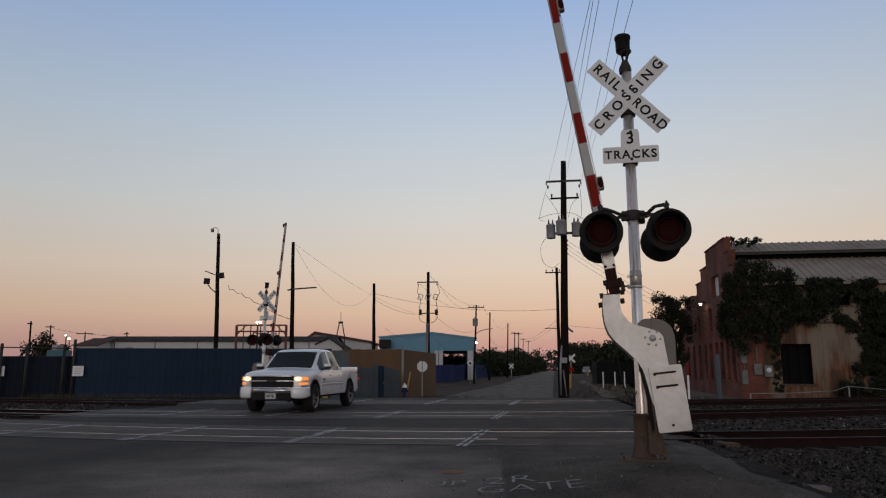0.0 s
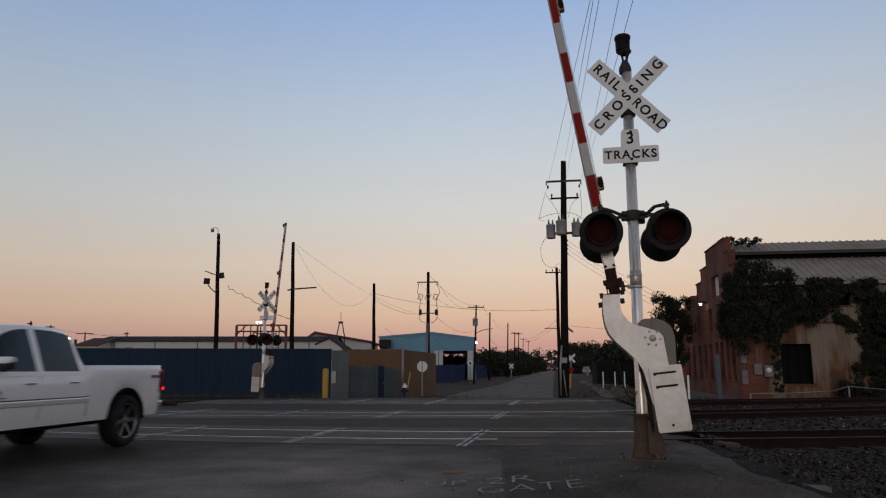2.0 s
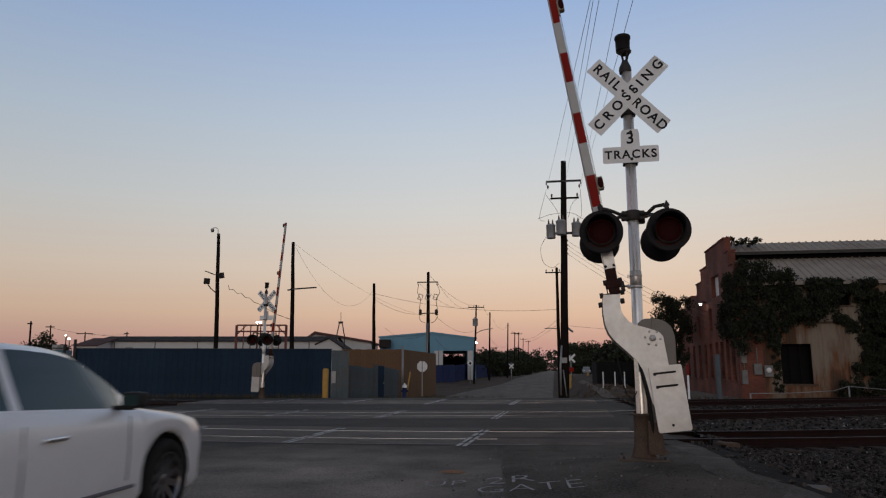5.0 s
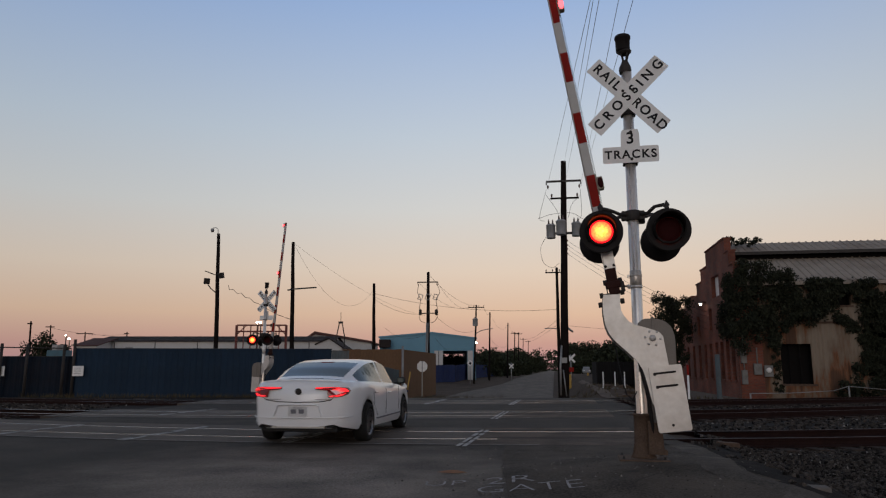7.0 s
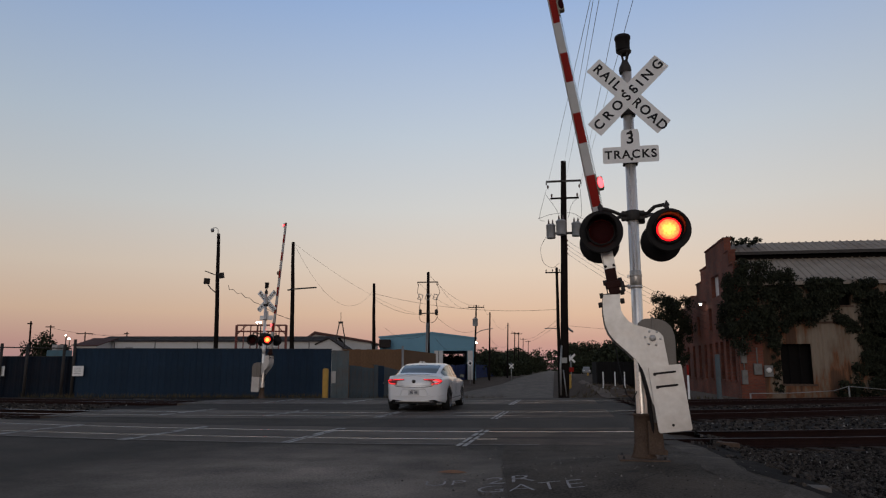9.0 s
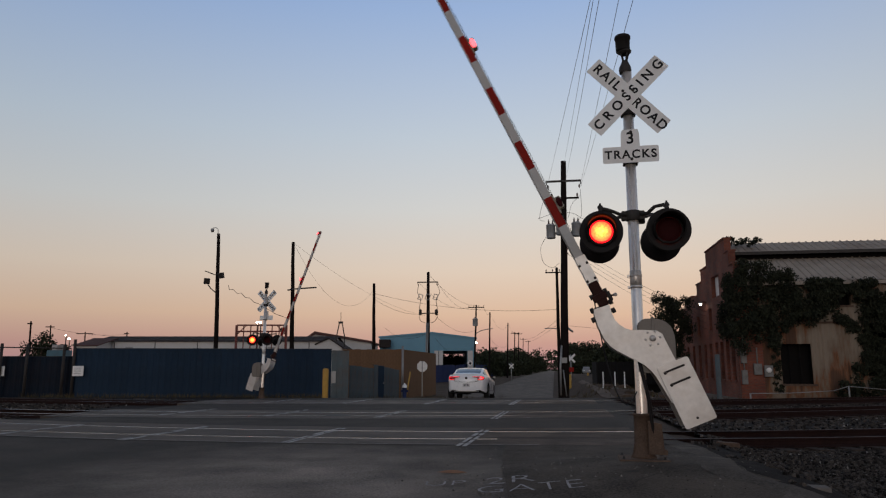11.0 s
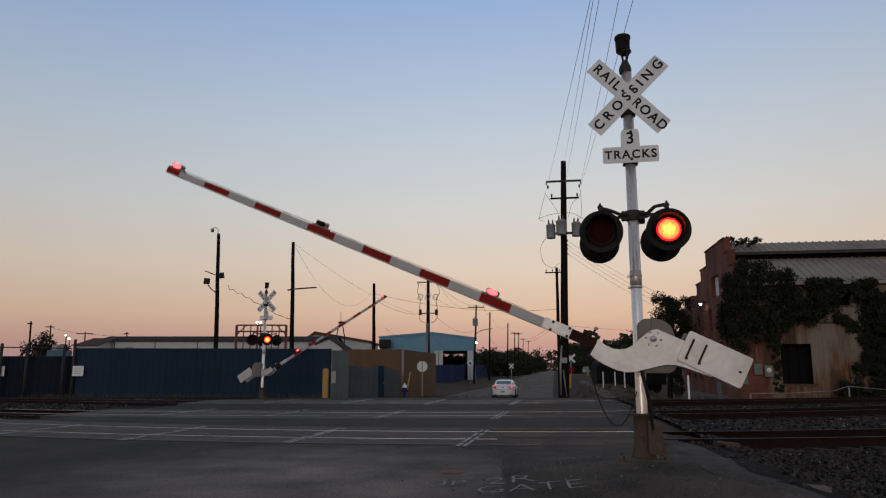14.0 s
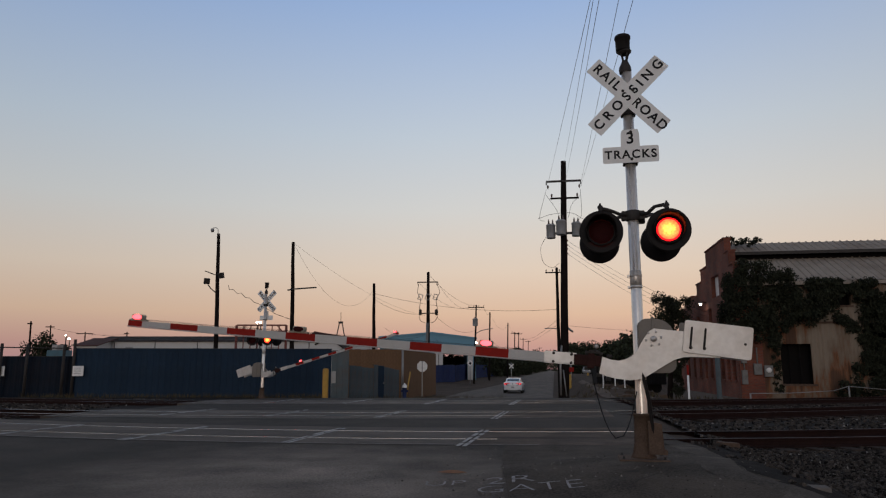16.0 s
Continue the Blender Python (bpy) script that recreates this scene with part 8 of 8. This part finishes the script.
# far crossing sign, yellow posts, a parked car far off
fs = thing("crossbuck_sign", "small distant white crossbuck sign on a post", "crossbuck sign", pose(17.071, 95, -1.05), "crossbuck signs")
fs2 = thing("crossbuck_sign", "small distant white crossbuck sign beside the road", "crossbuck sign", pose(10.057, 105, -1.05), "crossbuck signs")
for th_, zc in ((fs, 3.7), (fs2, 2.7)):
    hl_ = 0.75 if th_ is fs else 0.45
    for a in (-45, 45):
        bm = bmesh.new()
        plate(bm, [(-hl_, -hl_ * 0.18), (hl_, -hl_ * 0.18), (hl_, hl_ * 0.18), (-hl_, hl_ * 0.18)], -0.01, 0.01)
        for v in bm.verts:
            v.co = pose(0, 0.002 * a, zc, 0, a, 0) @ v.co
        part("blade", bm, M_SIGN, th_)
    bm = bmesh.new()
    tube(bm, [(0, 0.1, 0), (0, 0.1, zc + 0.5)], 0.07, 6)
    part("post", bm, M_GALV, th_)
bm = bmesh.new()
box(bm, -0.35, 0.35, -0.05, 0.0, 1.9, 2.5, bevel=0.02)
part("red_plate", bm, M_RED, fs)
dg = thing("road_sign", "white diamond and round signs on a post by the fence", "road sign", pose(3.496, 92, -1.05))
bm = bmesh.new()
plate(bm, [(-0.42, 3.05), (0, 2.63), (0.42, 3.05), (0, 3.47)], -0.02, 0.0)
part("panel", bm, M_SIGN, dg)
bm = bmesh.new()
plate(bm, [(-0.18, 2.98), (0.04, 2.8), (0.2, 3.08), (-0.04, 3.24)], -0.03, -0.021)
part("symbol_bar", bm, M_LETTER, dg)
bm = bmesh.new()
tube(bm, [(0, 0.05, 0), (0, 0.05, 3.4)], 0.06, 6)
part("post", bm, M_GALV, dg)
for q in ((14.224, 80.000, 0.335), (22.306, 110.000, 1.528), (17.514, 80.000, 2.083)):
    yp = thing("yellow_post", "faded yellow guard post", "post", pose(q[0], q[1], -1.05), "yellow posts")
    bm = bmesh.new()
    lathe(bm, [(0.14, 0), (0.14, 1.7), (0, 1.72)], 8)
    part("tube", bm, M_YELLOW, yp)
pc = thing("parked_car", "small distant grey parked car", "car", pose(28.131, 140, 0.2, 0, 0, 80))
secs = []
for x, w, zt in ((-2.1, 0.7, 0.7), (-1.9, 0.82, 0.9), (-1.2, 0.84, 0.95), (-0.9, 0.8, 1.3), (-0.3, 0.76, 1.45), (0.4, 0.76, 1.42), (1.0, 0.82, 0.98), (1.8, 0.82, 0.85), (2.1, 0.68, 0.6)):
    secs.append((x, [(w * 0.8, 0.25), (w, 0.45), (w, 0.75 if zt > 0.8 else zt), (w * 0.8, zt), (0, zt)]))
g = skin(secs)
part("body", g["body"], M_GALV, pc)
for x in (-1.3, 1.3):
    for s in (-1, 1):
        bm = bmesh.new()
        lathe(bm, [(0, -0.1), (0.3, -0.1), (0.3, 0.1), (0, 0.1)], 12, 0, pose(x, s * 0.75, 0.3, 90, 0, 0))
        part("wheel", bm, M_TYRE, pc)
for s in (-1, 1):
    bm = bmesh.new()
    box(bm, -2.13, -2.05, s * 0.5 - 0.12, s * 0.5 + 0.12, 0.62, 0.78)
    part("lamp", bm, M_SIGN, pc)

# ---- ballast, stones, weeds, marks on the asphalt ----
SHOULDER = [(6.3, 3.75), (7.1, 3.55), (7.4, 3.24), (7.8, 3.18), (8.6, 3.4), (10.2, 3.95), (11.6, 4.15), (12.9, 4.1)]
ballast_bed("ballast_bed", 2.75, 32.0, 6.0, 32.5)
sheet("ballast_shoulder", steps((0, 1.7, 0.1)), steps((6.3, 12.3, 0.1)),
      lambda d, y: (lerp_tab(SHOULDER, y) + d, y, land(lerp_tab(SHOULDER, y) + d, y) + 0.022 - 0.05 * smooth01((d - 1.2) / 0.5) + 0.03 * noise.noise(Vector((d * 6, y * 6, 4)))),
      M_BALLAST, label="dark crushed stone beside the asphalt shoulder", category="ballast", kind="structure")
ballast_bed("ballast_bed", -40.0, -14.1, 16.5, 34.0)


def stones(x0, x1, y0, y1, n, r0, r1, rng, keep=lambda x, y: True, material=M_STONE):
    me_v, me_f = [], []
    for _ in range(n):
        x, y = rng.uniform(x0, x1), y0 + (y1 - y0) * rng.random() ** 1.3
        if not keep(x, y):
            continue
        z = land(x, y) + 0.02 + (0.03 if y > 11.5 else 0.005)
        r = rng.uniform(r0, r1)
        a = rng.uniform(0, 6.28)
        b = len(me_v)
        for k in range(5):
            t = a + k * 1.2566 + rng.uniform(-0.3, 0.3)
            q = r * rng.uniform(0.75, 1.2)
            me_v += [(x + q * math.cos(t), y + q * math.sin(t), z - 0.02), (x + q * 0.7 * math.cos(t + 0.3), y + q * 0.7 * math.sin(t + 0.3), z + r * rng.uniform(0.5, 1.0))]
        for k in range(5):
            i, j = b + 2 * k, b + 2 * ((k + 1) % 5)
            me_f.append((i, j, j + 1, i + 1))
        me_f.append(tuple(b + 2 * k + 1 for k in range(5)))
    me = bpy.data.meshes.new("ballast_stones")
    me.from_pydata(me_v, [], me_f)
    me.materials.append(material)
    return me


rng = random.Random(8)
def off_rails(x, y):
    for k in range(3):
        d = y - track_y(k, x)
        if abs(abs(d) - 0.755) < 0.12:
            return False
    if y < 12.3 and x > 0:
        d = x - lerp_tab(SHOULDER, y) - 0.04
        return d > 0 and noise.noise(Vector((x * 3, y * 3, 8))) < -0.35 + 0.75 * d
    return x - y * 0.157 > 2.75 or x - y * 0.157 < -13.6
for nm, args in (("ballast_stones", (3.1, 12.0, 6.6, 13.0, 26000, 0.010, 0.034)), ("ballast_stones", (4.5, 30.0, 12.5, 31.5, 15000, 0.03, 0.065)), ("ballast_stones", (-30.0, -12.0, 17.5, 33.0, 9000, 0.03, 0.07))):
    ob = new(nm, stones(*args, rng, off_rails))
    tagged(ob, "loose grey crushed stones of the track bed", "ballast", kind="stuff")
M_PALESTONE = mat("pale_chipped_stone", (0.17, 0.155, 0.145), 0.8, 0, 0.3, 8, 60, 0.3, island=0.6)
for args in ((3.1, 12.0, 6.6, 13.0, 1100, 0.008, 0.022), (4.5, 30.0, 12.5, 31.5, 2200, 0.015, 0.04), (-30.0, -12.0, 17.5, 33.0, 1500, 0.015, 0.045)):
    ob = new("pale_stones", stones(*args, rng, off_rails, M_PALESTONE))
    tagged(ob, "scattered pale chips among the dark ballast", "ballast", kind="stuff")
# single larger stones and debris near the signal
for k in range(14):
    x, y = rng.uniform(3.6, 6.5), rng.uniform(8.0, 12.0)
    if x - y * 0.157 < 2.4:
        continue
    st_ = thing("loose_rock", "rough brown grey rock on the ballast", "rock", pose(x, y, land(x, y) - 0.02, 0, 0, rng.uniform(0, 360)), "loose rocks")
    bm = bmesh.new()
    bmesh.ops.create_icosphere(bm, subdivisions=2, radius=rng.uniform(0.05, 0.10))
    for v in bm.verts:
        v.co *= 1 + 0.3 * noise.noise(v.co * 9 + Vector((k, 0, 0)))
        v.co.z *= 0.65
    part("rock", bm, M_CONC if k % 3 else M_RUST, st_)
# weeds at the fence foot
bm = bmesh.new()
for i in range(2600):
    x = rng.uniform(-21, 3.2)
    y = 35.9 + rng.uniform(-0.5, 0.1) if x < -6 else rng.uniform(37, 46)
    z = land(x, y) - 0.03
    h = rng.uniform(0.08, 0.36)
    dx, dy = rng.uniform(-0.12, 0.12), rng.uniform(-0.1, 0.1)
    vs = [bm.verts.new(c) for c in ((x - 0.012, y, z), (x + 0.012, y, z), (x + dx, y + dy, z + h))]
    bm.faces.new(vs)
for i in range(900):
    pq = (rng.uniform(0.6, 9.0), rng.uniform(33, 62))
    v = at(*pq)
    if noise.noise(v * 0.45) < -0.05:
        continue
    h = rng.uniform(0.06, 0.30)
    v = Vector(bank_point(*pq)) if pq[0] > 1.0 else v
    dx, dy = rng.uniform(-0.15, 0.15), rng.uniform(-0.1, 0.1)
    vs = [bm.verts.new(c) for c in ((v.x - 0.03, v.y, v.z - 0.03), (v.x + 0.03, v.y, v.z - 0.03), (v.x + dx, v.y + dy, v.z + h))]
    bm.faces.new(vs)
tagged(part("weeds", bm, M_GRASS), "dry weeds along the foot of the fence", "weeds", kind="stuff")

# asphalt patch with a darker edge, chalk marks, manhole, a dead leaf
def flat_patch(name, pts, material, label, cat, dz):
    bm = bmesh.new()
    n = len(pts)
    c = Vector((sum(p[0] for p in pts) / n, sum(p[1] for p in pts) / n, 0))
    rings = []
    for f in (1.0, 0.75, 0.5, 0.25):
        rings.append([bm.verts.new((c.x + (x - c.x) * f, c.y + (y - c.y) * f, land(c.x + (x - c.x) * f, c.y + (y - c.y) * f) + dz)) for x, y in pts])
    mid = bm.verts.new((c.x, c.y, land(c.x, c.y) + dz))
    for a, b in zip(rings, rings[1:]):
        for i in range(n):
            bm.faces.new((a[i], a[(i + 1) % n], b[(i + 1) % n], b[i]))
    for i in range(n):
        bm.faces.new((rings[-1][i], rings[-1][(i + 1) % n], mid))
    bmesh.ops.recalc_face_normals(bm, faces=bm.faces)
    return tagged(part(name, bm, material), label, cat, kind="structure")


def ragged(pts, k=5, amp=0.05):
    out = []
    for (x0, y0), (x1, y1) in zip(pts, pts[1:] + pts[:1]):
        for i in range(k):
            q = Vector((x0 + (x1 - x0) * i / k, y0 + (y1 - y0) * i / k, 0))
            out.append((q.x + amp * noise.noise(q * 3), q.y + amp * noise.noise(q * 3 + Vector((9, 9, 9)))))
    return out


flat_patch("asphalt_apron", ragged([(0.56, 6.0), (3.5, 6.0), (3.5, 7.2), (3.2, 7.7), (3.4, 8.6), (3.95, 10.2), (4.15, 12.0), (1.0, 11.9), (0.72, 9.0)]), mat("rough_dark_asphalt", (0.066, 0.055, 0.045), 0.9, 0, 0.75, 1.5, 40, 0.9, (0.092, 0.076, 0.060), 1.1, 0.7), "rough dark asphalt apron round the signal", "asphalt patch", 0.0305)
bm = bmesh.new()
prev = None
for i in range(33):
    y = 6.7 + 6.0 * (i / 32) ** 1.2
    xo = lerp_tab(SHOULDER, y) + 0.03 * noise.noise(Vector((y * 4, 2, 0)))
    wd_ = 0.44 + 0.36 * noise.noise(Vector((y * 2.6, 7, 0)))
    row = [bm.verts.new((xo - wd_ * k, y, land(xo - wd_ * k, y) + h)) for k, h in ((-0.06, 0.0), (0.0, 0.034), (0.35, 0.036), (0.7, 0.036), (1.0, 0.029))]
    if prev:
        for a in range(4):
            bm.faces.new((prev[a + 1], prev[a], row[a], row[a + 1]))
    prev = row
bmesh.ops.recalc_face_normals(bm, faces=bm.faces)
tagged(part("asphalt_shoulder", bm, mat("gritty_worn_shoulder", (0.092, 0.078, 0.065), 0.9, 0, 0.7, 1.6, 40, 0.8, (0.048, 0.040, 0.034), 1.8, 0.9, spec=0.15), smooth=True), "smooth pale worn asphalt shoulder beside the ballast", "asphalt patch", kind="structure")
flat_patch("manhole_cover", [(-2.85 + 0.38 * math.cos(k * 0.3927), 19.6 + 0.38 * math.sin(k * 0.3927)) for k in range(16)], M_IRON, "dark iron manhole cover in the road", "manhole cover", 0.024)


def scrawl(name, text, x, y, size, yaw, squash=0.42):
    cu = bpy.data.curves.new(name, "FONT")
    cu.body, cu.size, cu.align_x, cu.align_y, cu.offset = text, size, "CENTER", "CENTER", -0.008
    tmp = bpy.data.objects.new(name, cu)
    me = bpy.data.meshes.new_from_object(tmp)
    bpy.data.objects.remove(tmp)
    bm = bmesh.new()
    bm.from_mesh(me)
    bmesh.ops.subdivide_edges(bm, edges=bm.edges, cuts=3, use_grid_fill=True)
    bm.to_mesh(me)
    bm.free()
    me.materials.clear()
    me.materials.append(M_CHALK)
    ma = pose(0, 0, 0, 0, 0, yaw)
    for v in me.vertices:
        c = ma @ Vector((v.co.x, v.co.y, 0))
        c = Vector((c.x + 0.012 * noise.noise(c * 7), c.y + 0.012 * noise.noise(c * 7 + Vector((5, 0, 0))), 0))
        v.co = (c.x + x, c.y + y, land(c.x + x, c.y + y) + 0.046)
    ob = new(name, me)
    return tagged(ob, "white sprayed utility marking on the asphalt", "road marking", kind="structure")


scrawl("spray_marking", "2R", 0.71, 7.78, 0.50, -4)
scrawl("spray_marking", "GATE", 0.87, 7.36, 0.44, -4)
scrawl("spray_marking", "UP", 0.02, 7.86, 0.40, -4)
lf = thing("dead_leaf", "dry brown palm leaf lying on the road", "leaf", pose(0.108, 8.735, 0.05, 0, 0, -8) @ Matrix.Diagonal((1.2, 1.5, 1.5, 1)))
bm = bmesh.new()
a = [bm.verts.new((-0.15 + 0.3 * k / 6, 0.045 * math.sin(math.pi * k / 6) + 0.004, 0.012 * math.sin(math.pi * k / 6))) for k in range(7)]
b = [bm.verts.new((-0.15 + 0.3 * k / 6, -0.04 * math.sin(math.pi * k / 6) - 0.004, 0.0)) for k in range(7)]
for k in range(6):
    bm.faces.new((b[k], b[k + 1], a[k + 1], a[k]))
part("blade", bm, mat("dry_brown_leaf", (0.24, 0.12, 0.065), 0.85, 0, 0.3, 20, 90, 0.2), lf)
# cracks in the asphalt
M_CRACK = mat("crack_filler", (0.030, 0.027, 0.026), 0.9, 0, 0.3, 5, 50, 0.1)
rng = random.Random(17)
for k in range(3):
    x, y = rng.uniform(0.9, 1.8), rng.uniform(6.8, 9.5)
    ang = rng.choice((0.1, 1.5, 0.3, 1.3)) + rng.uniform(-0.3, 0.3)
    bm = bmesh.new()
    prev = None
    for i in range(rng.randint(8, 22)):
        w = rng.uniform(0.003, 0.007)
        nx, ny = -math.sin(ang), math.cos(ang)
        row = [bm.verts.new((x + s * nx * w, y + s * ny * w, land(x, y) + 0.0335)) for s in (-1, 1)]
        if prev:
            bm.faces.new((prev[0], row[0], row[1], prev[1]))
        prev = row
        ang += rng.uniform(-0.45, 0.45) * 0.8
        x += 0.13 * math.cos(ang)
        y += 0.13 * math.sin(ang)
    tagged(part("asphalt_crack", bm, M_CRACK), "thin dark crack in the asphalt", "crack", kind="structure")
# grit and pebbles on the apron
rng = random.Random(29)
bm = bmesh.new()
for i in range(380):
    x, y = rng.gauss(2.0, 1.2), rng.uniform(6.8, 11.5)
    if x - y * 0.157 > 2.6:
        continue
    r = rng.uniform(0.006, 0.02)
    z = land(x, y) + 0.026
    vs = [bm.verts.new((x + r * math.cos(a + r * 90), y + r * math.sin(a + r * 90), z)) for a in (0, 2.1, 4.2)] + [bm.verts.new((x, y, z + r))]
    for f in ((0, 1, 3), (1, 2, 3), (2, 0, 3)):
        bm.faces.new([vs[j] for j in f])
tagged(part("grit", bm, mat("pale_grit", (0.11, 0.10, 0.092), 0.9, 0, 0.3, 9, 60, 0.2, island=0.7)), "scattered pale grit on the asphalt", "grit", kind="stuff")
# kerb stone at the apron's end
tb = thing("timber_block", "brown old timber end beside the rail", "timber block", pose(4.80, 12.25, land(4.8, 12.25) - 0.03, 0, 4, 12))
bm = bmesh.new()
box(bm, -0.15, 0.15, -0.12, 0.12, -0.05, 0.15, bevel=0.02)
part("block", bm, M_RUST, tb)
kb = thing("kerb_stone", "pale concrete kerb slab beside the ballast", "kerb", pose(3.72, 7.32, land(3.72, 7.32), 0, 0, -14))
bm = bmesh.new()
box(bm, -0.24, 0.12, -0.11, 0.09, -0.15, 0.035, bevel=0.015)
part("slab", bm, M_CONC, kb)


# ---- what moves ----
def motions():
    # gate angles above level
    near_rows = [(0.0, 80.4), (9.6, 80.4), (9.9, 79.8), (10.4, 73.5), (10.9, 66.0), (11.3, 59.3), (11.6, 55.0), (12.0, 48.9), (12.4, 43.1), (12.8, 37.5),
                 (13.2, 32.6), (13.6, 27.8), (14.0, 23.1), (14.5, 17.7), (15.0, 13.1), (15.5, 8.6), (16.0, 4.8)]
    far_rows = [(t, a + 4.5 + 6.0 * smooth01((t - 12.5) / 3.5)) for t, a in near_rows]
    walk(near_gate, [(t, pose(0.15, -0.21, 1.425, 0, a, 0)) for t, a in near_rows])
    walk(far_gate, [(t, pose(0.15, -0.21, 1.425, 0, a, 0)) for t, a in far_rows])
    sags = [(t, cable_links(a)) for t, a in near_rows]
    for i, link in enumerate(CABLE):
        walk(link, [(t, links[i]) for t, links in sags])
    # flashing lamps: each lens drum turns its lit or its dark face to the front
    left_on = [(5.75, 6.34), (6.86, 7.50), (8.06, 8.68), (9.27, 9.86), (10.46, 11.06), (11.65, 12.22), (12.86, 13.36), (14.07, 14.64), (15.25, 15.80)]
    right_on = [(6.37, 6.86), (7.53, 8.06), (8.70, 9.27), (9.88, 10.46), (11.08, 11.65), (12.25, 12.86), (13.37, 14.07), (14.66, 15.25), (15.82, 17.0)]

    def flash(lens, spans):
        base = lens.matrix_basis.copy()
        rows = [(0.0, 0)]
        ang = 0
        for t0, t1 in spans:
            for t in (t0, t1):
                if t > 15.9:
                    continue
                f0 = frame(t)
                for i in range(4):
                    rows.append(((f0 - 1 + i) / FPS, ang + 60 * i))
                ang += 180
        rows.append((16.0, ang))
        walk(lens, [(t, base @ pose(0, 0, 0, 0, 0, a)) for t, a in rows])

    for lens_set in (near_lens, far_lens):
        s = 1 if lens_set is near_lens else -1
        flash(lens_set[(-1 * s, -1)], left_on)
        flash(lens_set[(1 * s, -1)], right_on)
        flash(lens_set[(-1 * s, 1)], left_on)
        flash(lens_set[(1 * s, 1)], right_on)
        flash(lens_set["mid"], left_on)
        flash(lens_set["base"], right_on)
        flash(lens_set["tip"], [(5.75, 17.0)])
    drive()


def drive():
    # distance along the road of each vehicle's middle
    sedan_s = [(0.0, -19.6), (2.0, -10.1), (4.2, 0.4), (6.3, 10.62), (7.0, 13.88), (7.4, 15.75), (8.2, 19.4), (9.0, 23.4), (10.2, 30.3), (11.4, 37.3), (12.5, 45.1),
               (13.2, 51.6), (14.0, 58.0), (15.0, 64.8), (16.0, 70.9)]

    def along(tab, t):
        i = max(0, min(len(tab) - 2, sum(1 for a in tab if a[0] <= t) - 1))
        (t0, a), (t1, b) = tab[i], tab[i + 1]
        m0 = (b - tab[i - 1][1]) / (t1 - tab[i - 1][0]) if i else (b - a) / (t1 - t0)
        m1 = (tab[i + 2][1] - a) / (tab[i + 2][0] - t0) if i + 2 < len(tab) else (b - a) / (t1 - t0)
        h, k = t1 - t0, (t - t0) / (t1 - t0)
        return (2 * k ** 3 - 3 * k ** 2 + 1) * a + (k ** 3 - 2 * k ** 2 + k) * h * m0 + (3 * k ** 2 - 2 * k ** 3) * b + (k ** 3 - k ** 2) * h * m1

    truck_s = [(0.0, 22.15), (0.5, 18.8), (1.0, 15.5), (1.5, 12.3), (2.0, 9.1), (16.0, -80.5)]

    def truck_along(t):
        return along(truck_s, t)

    def place_on(p, s, base, sign):
        f, b = at(p, s + base / 2), at(p, s - base / 2)
        mid = (f + b) / 2
        pitch = math.degrees(math.atan2(f.z - b.z, base)) * sign
        return pose(mid.x, mid.y, mid.z + 0.012, 0, -pitch, 90 - TURN if sign > 0 else -90 - TURN)

    n = int(16 * FPS / 4)
    times = [i * 4 / FPS for i in range(n + 1)]
    walk(SEDAN, [(t, place_on(-4.2 + 0.2 * smooth01((t - 8) / 3), along(sedan_s, t), 2.9, 1)) for t in times])
    walk(TRUCK, [(t, place_on(-8.0, truck_along(t), 3.64, -1)) for t in times])
    every = [i / FPS for i in range(16 * FPS + 1)]
    for wheels, r, dist, d in ((SEDAN_WHEELS, SEDAN_R, lambda t: along(sedan_s, t), 1), (TRUCK_WHEELS, TRUCK_R, lambda t: -truck_along(t), 2)):
        for wh in wheels:
            base = wh.matrix_basis.copy()
            walk(wh, [(t, base @ pose(0, 0, 0, 0, math.degrees((dist(t) - dist(0)) / r), 0)) for t in every[::d]])

motions()
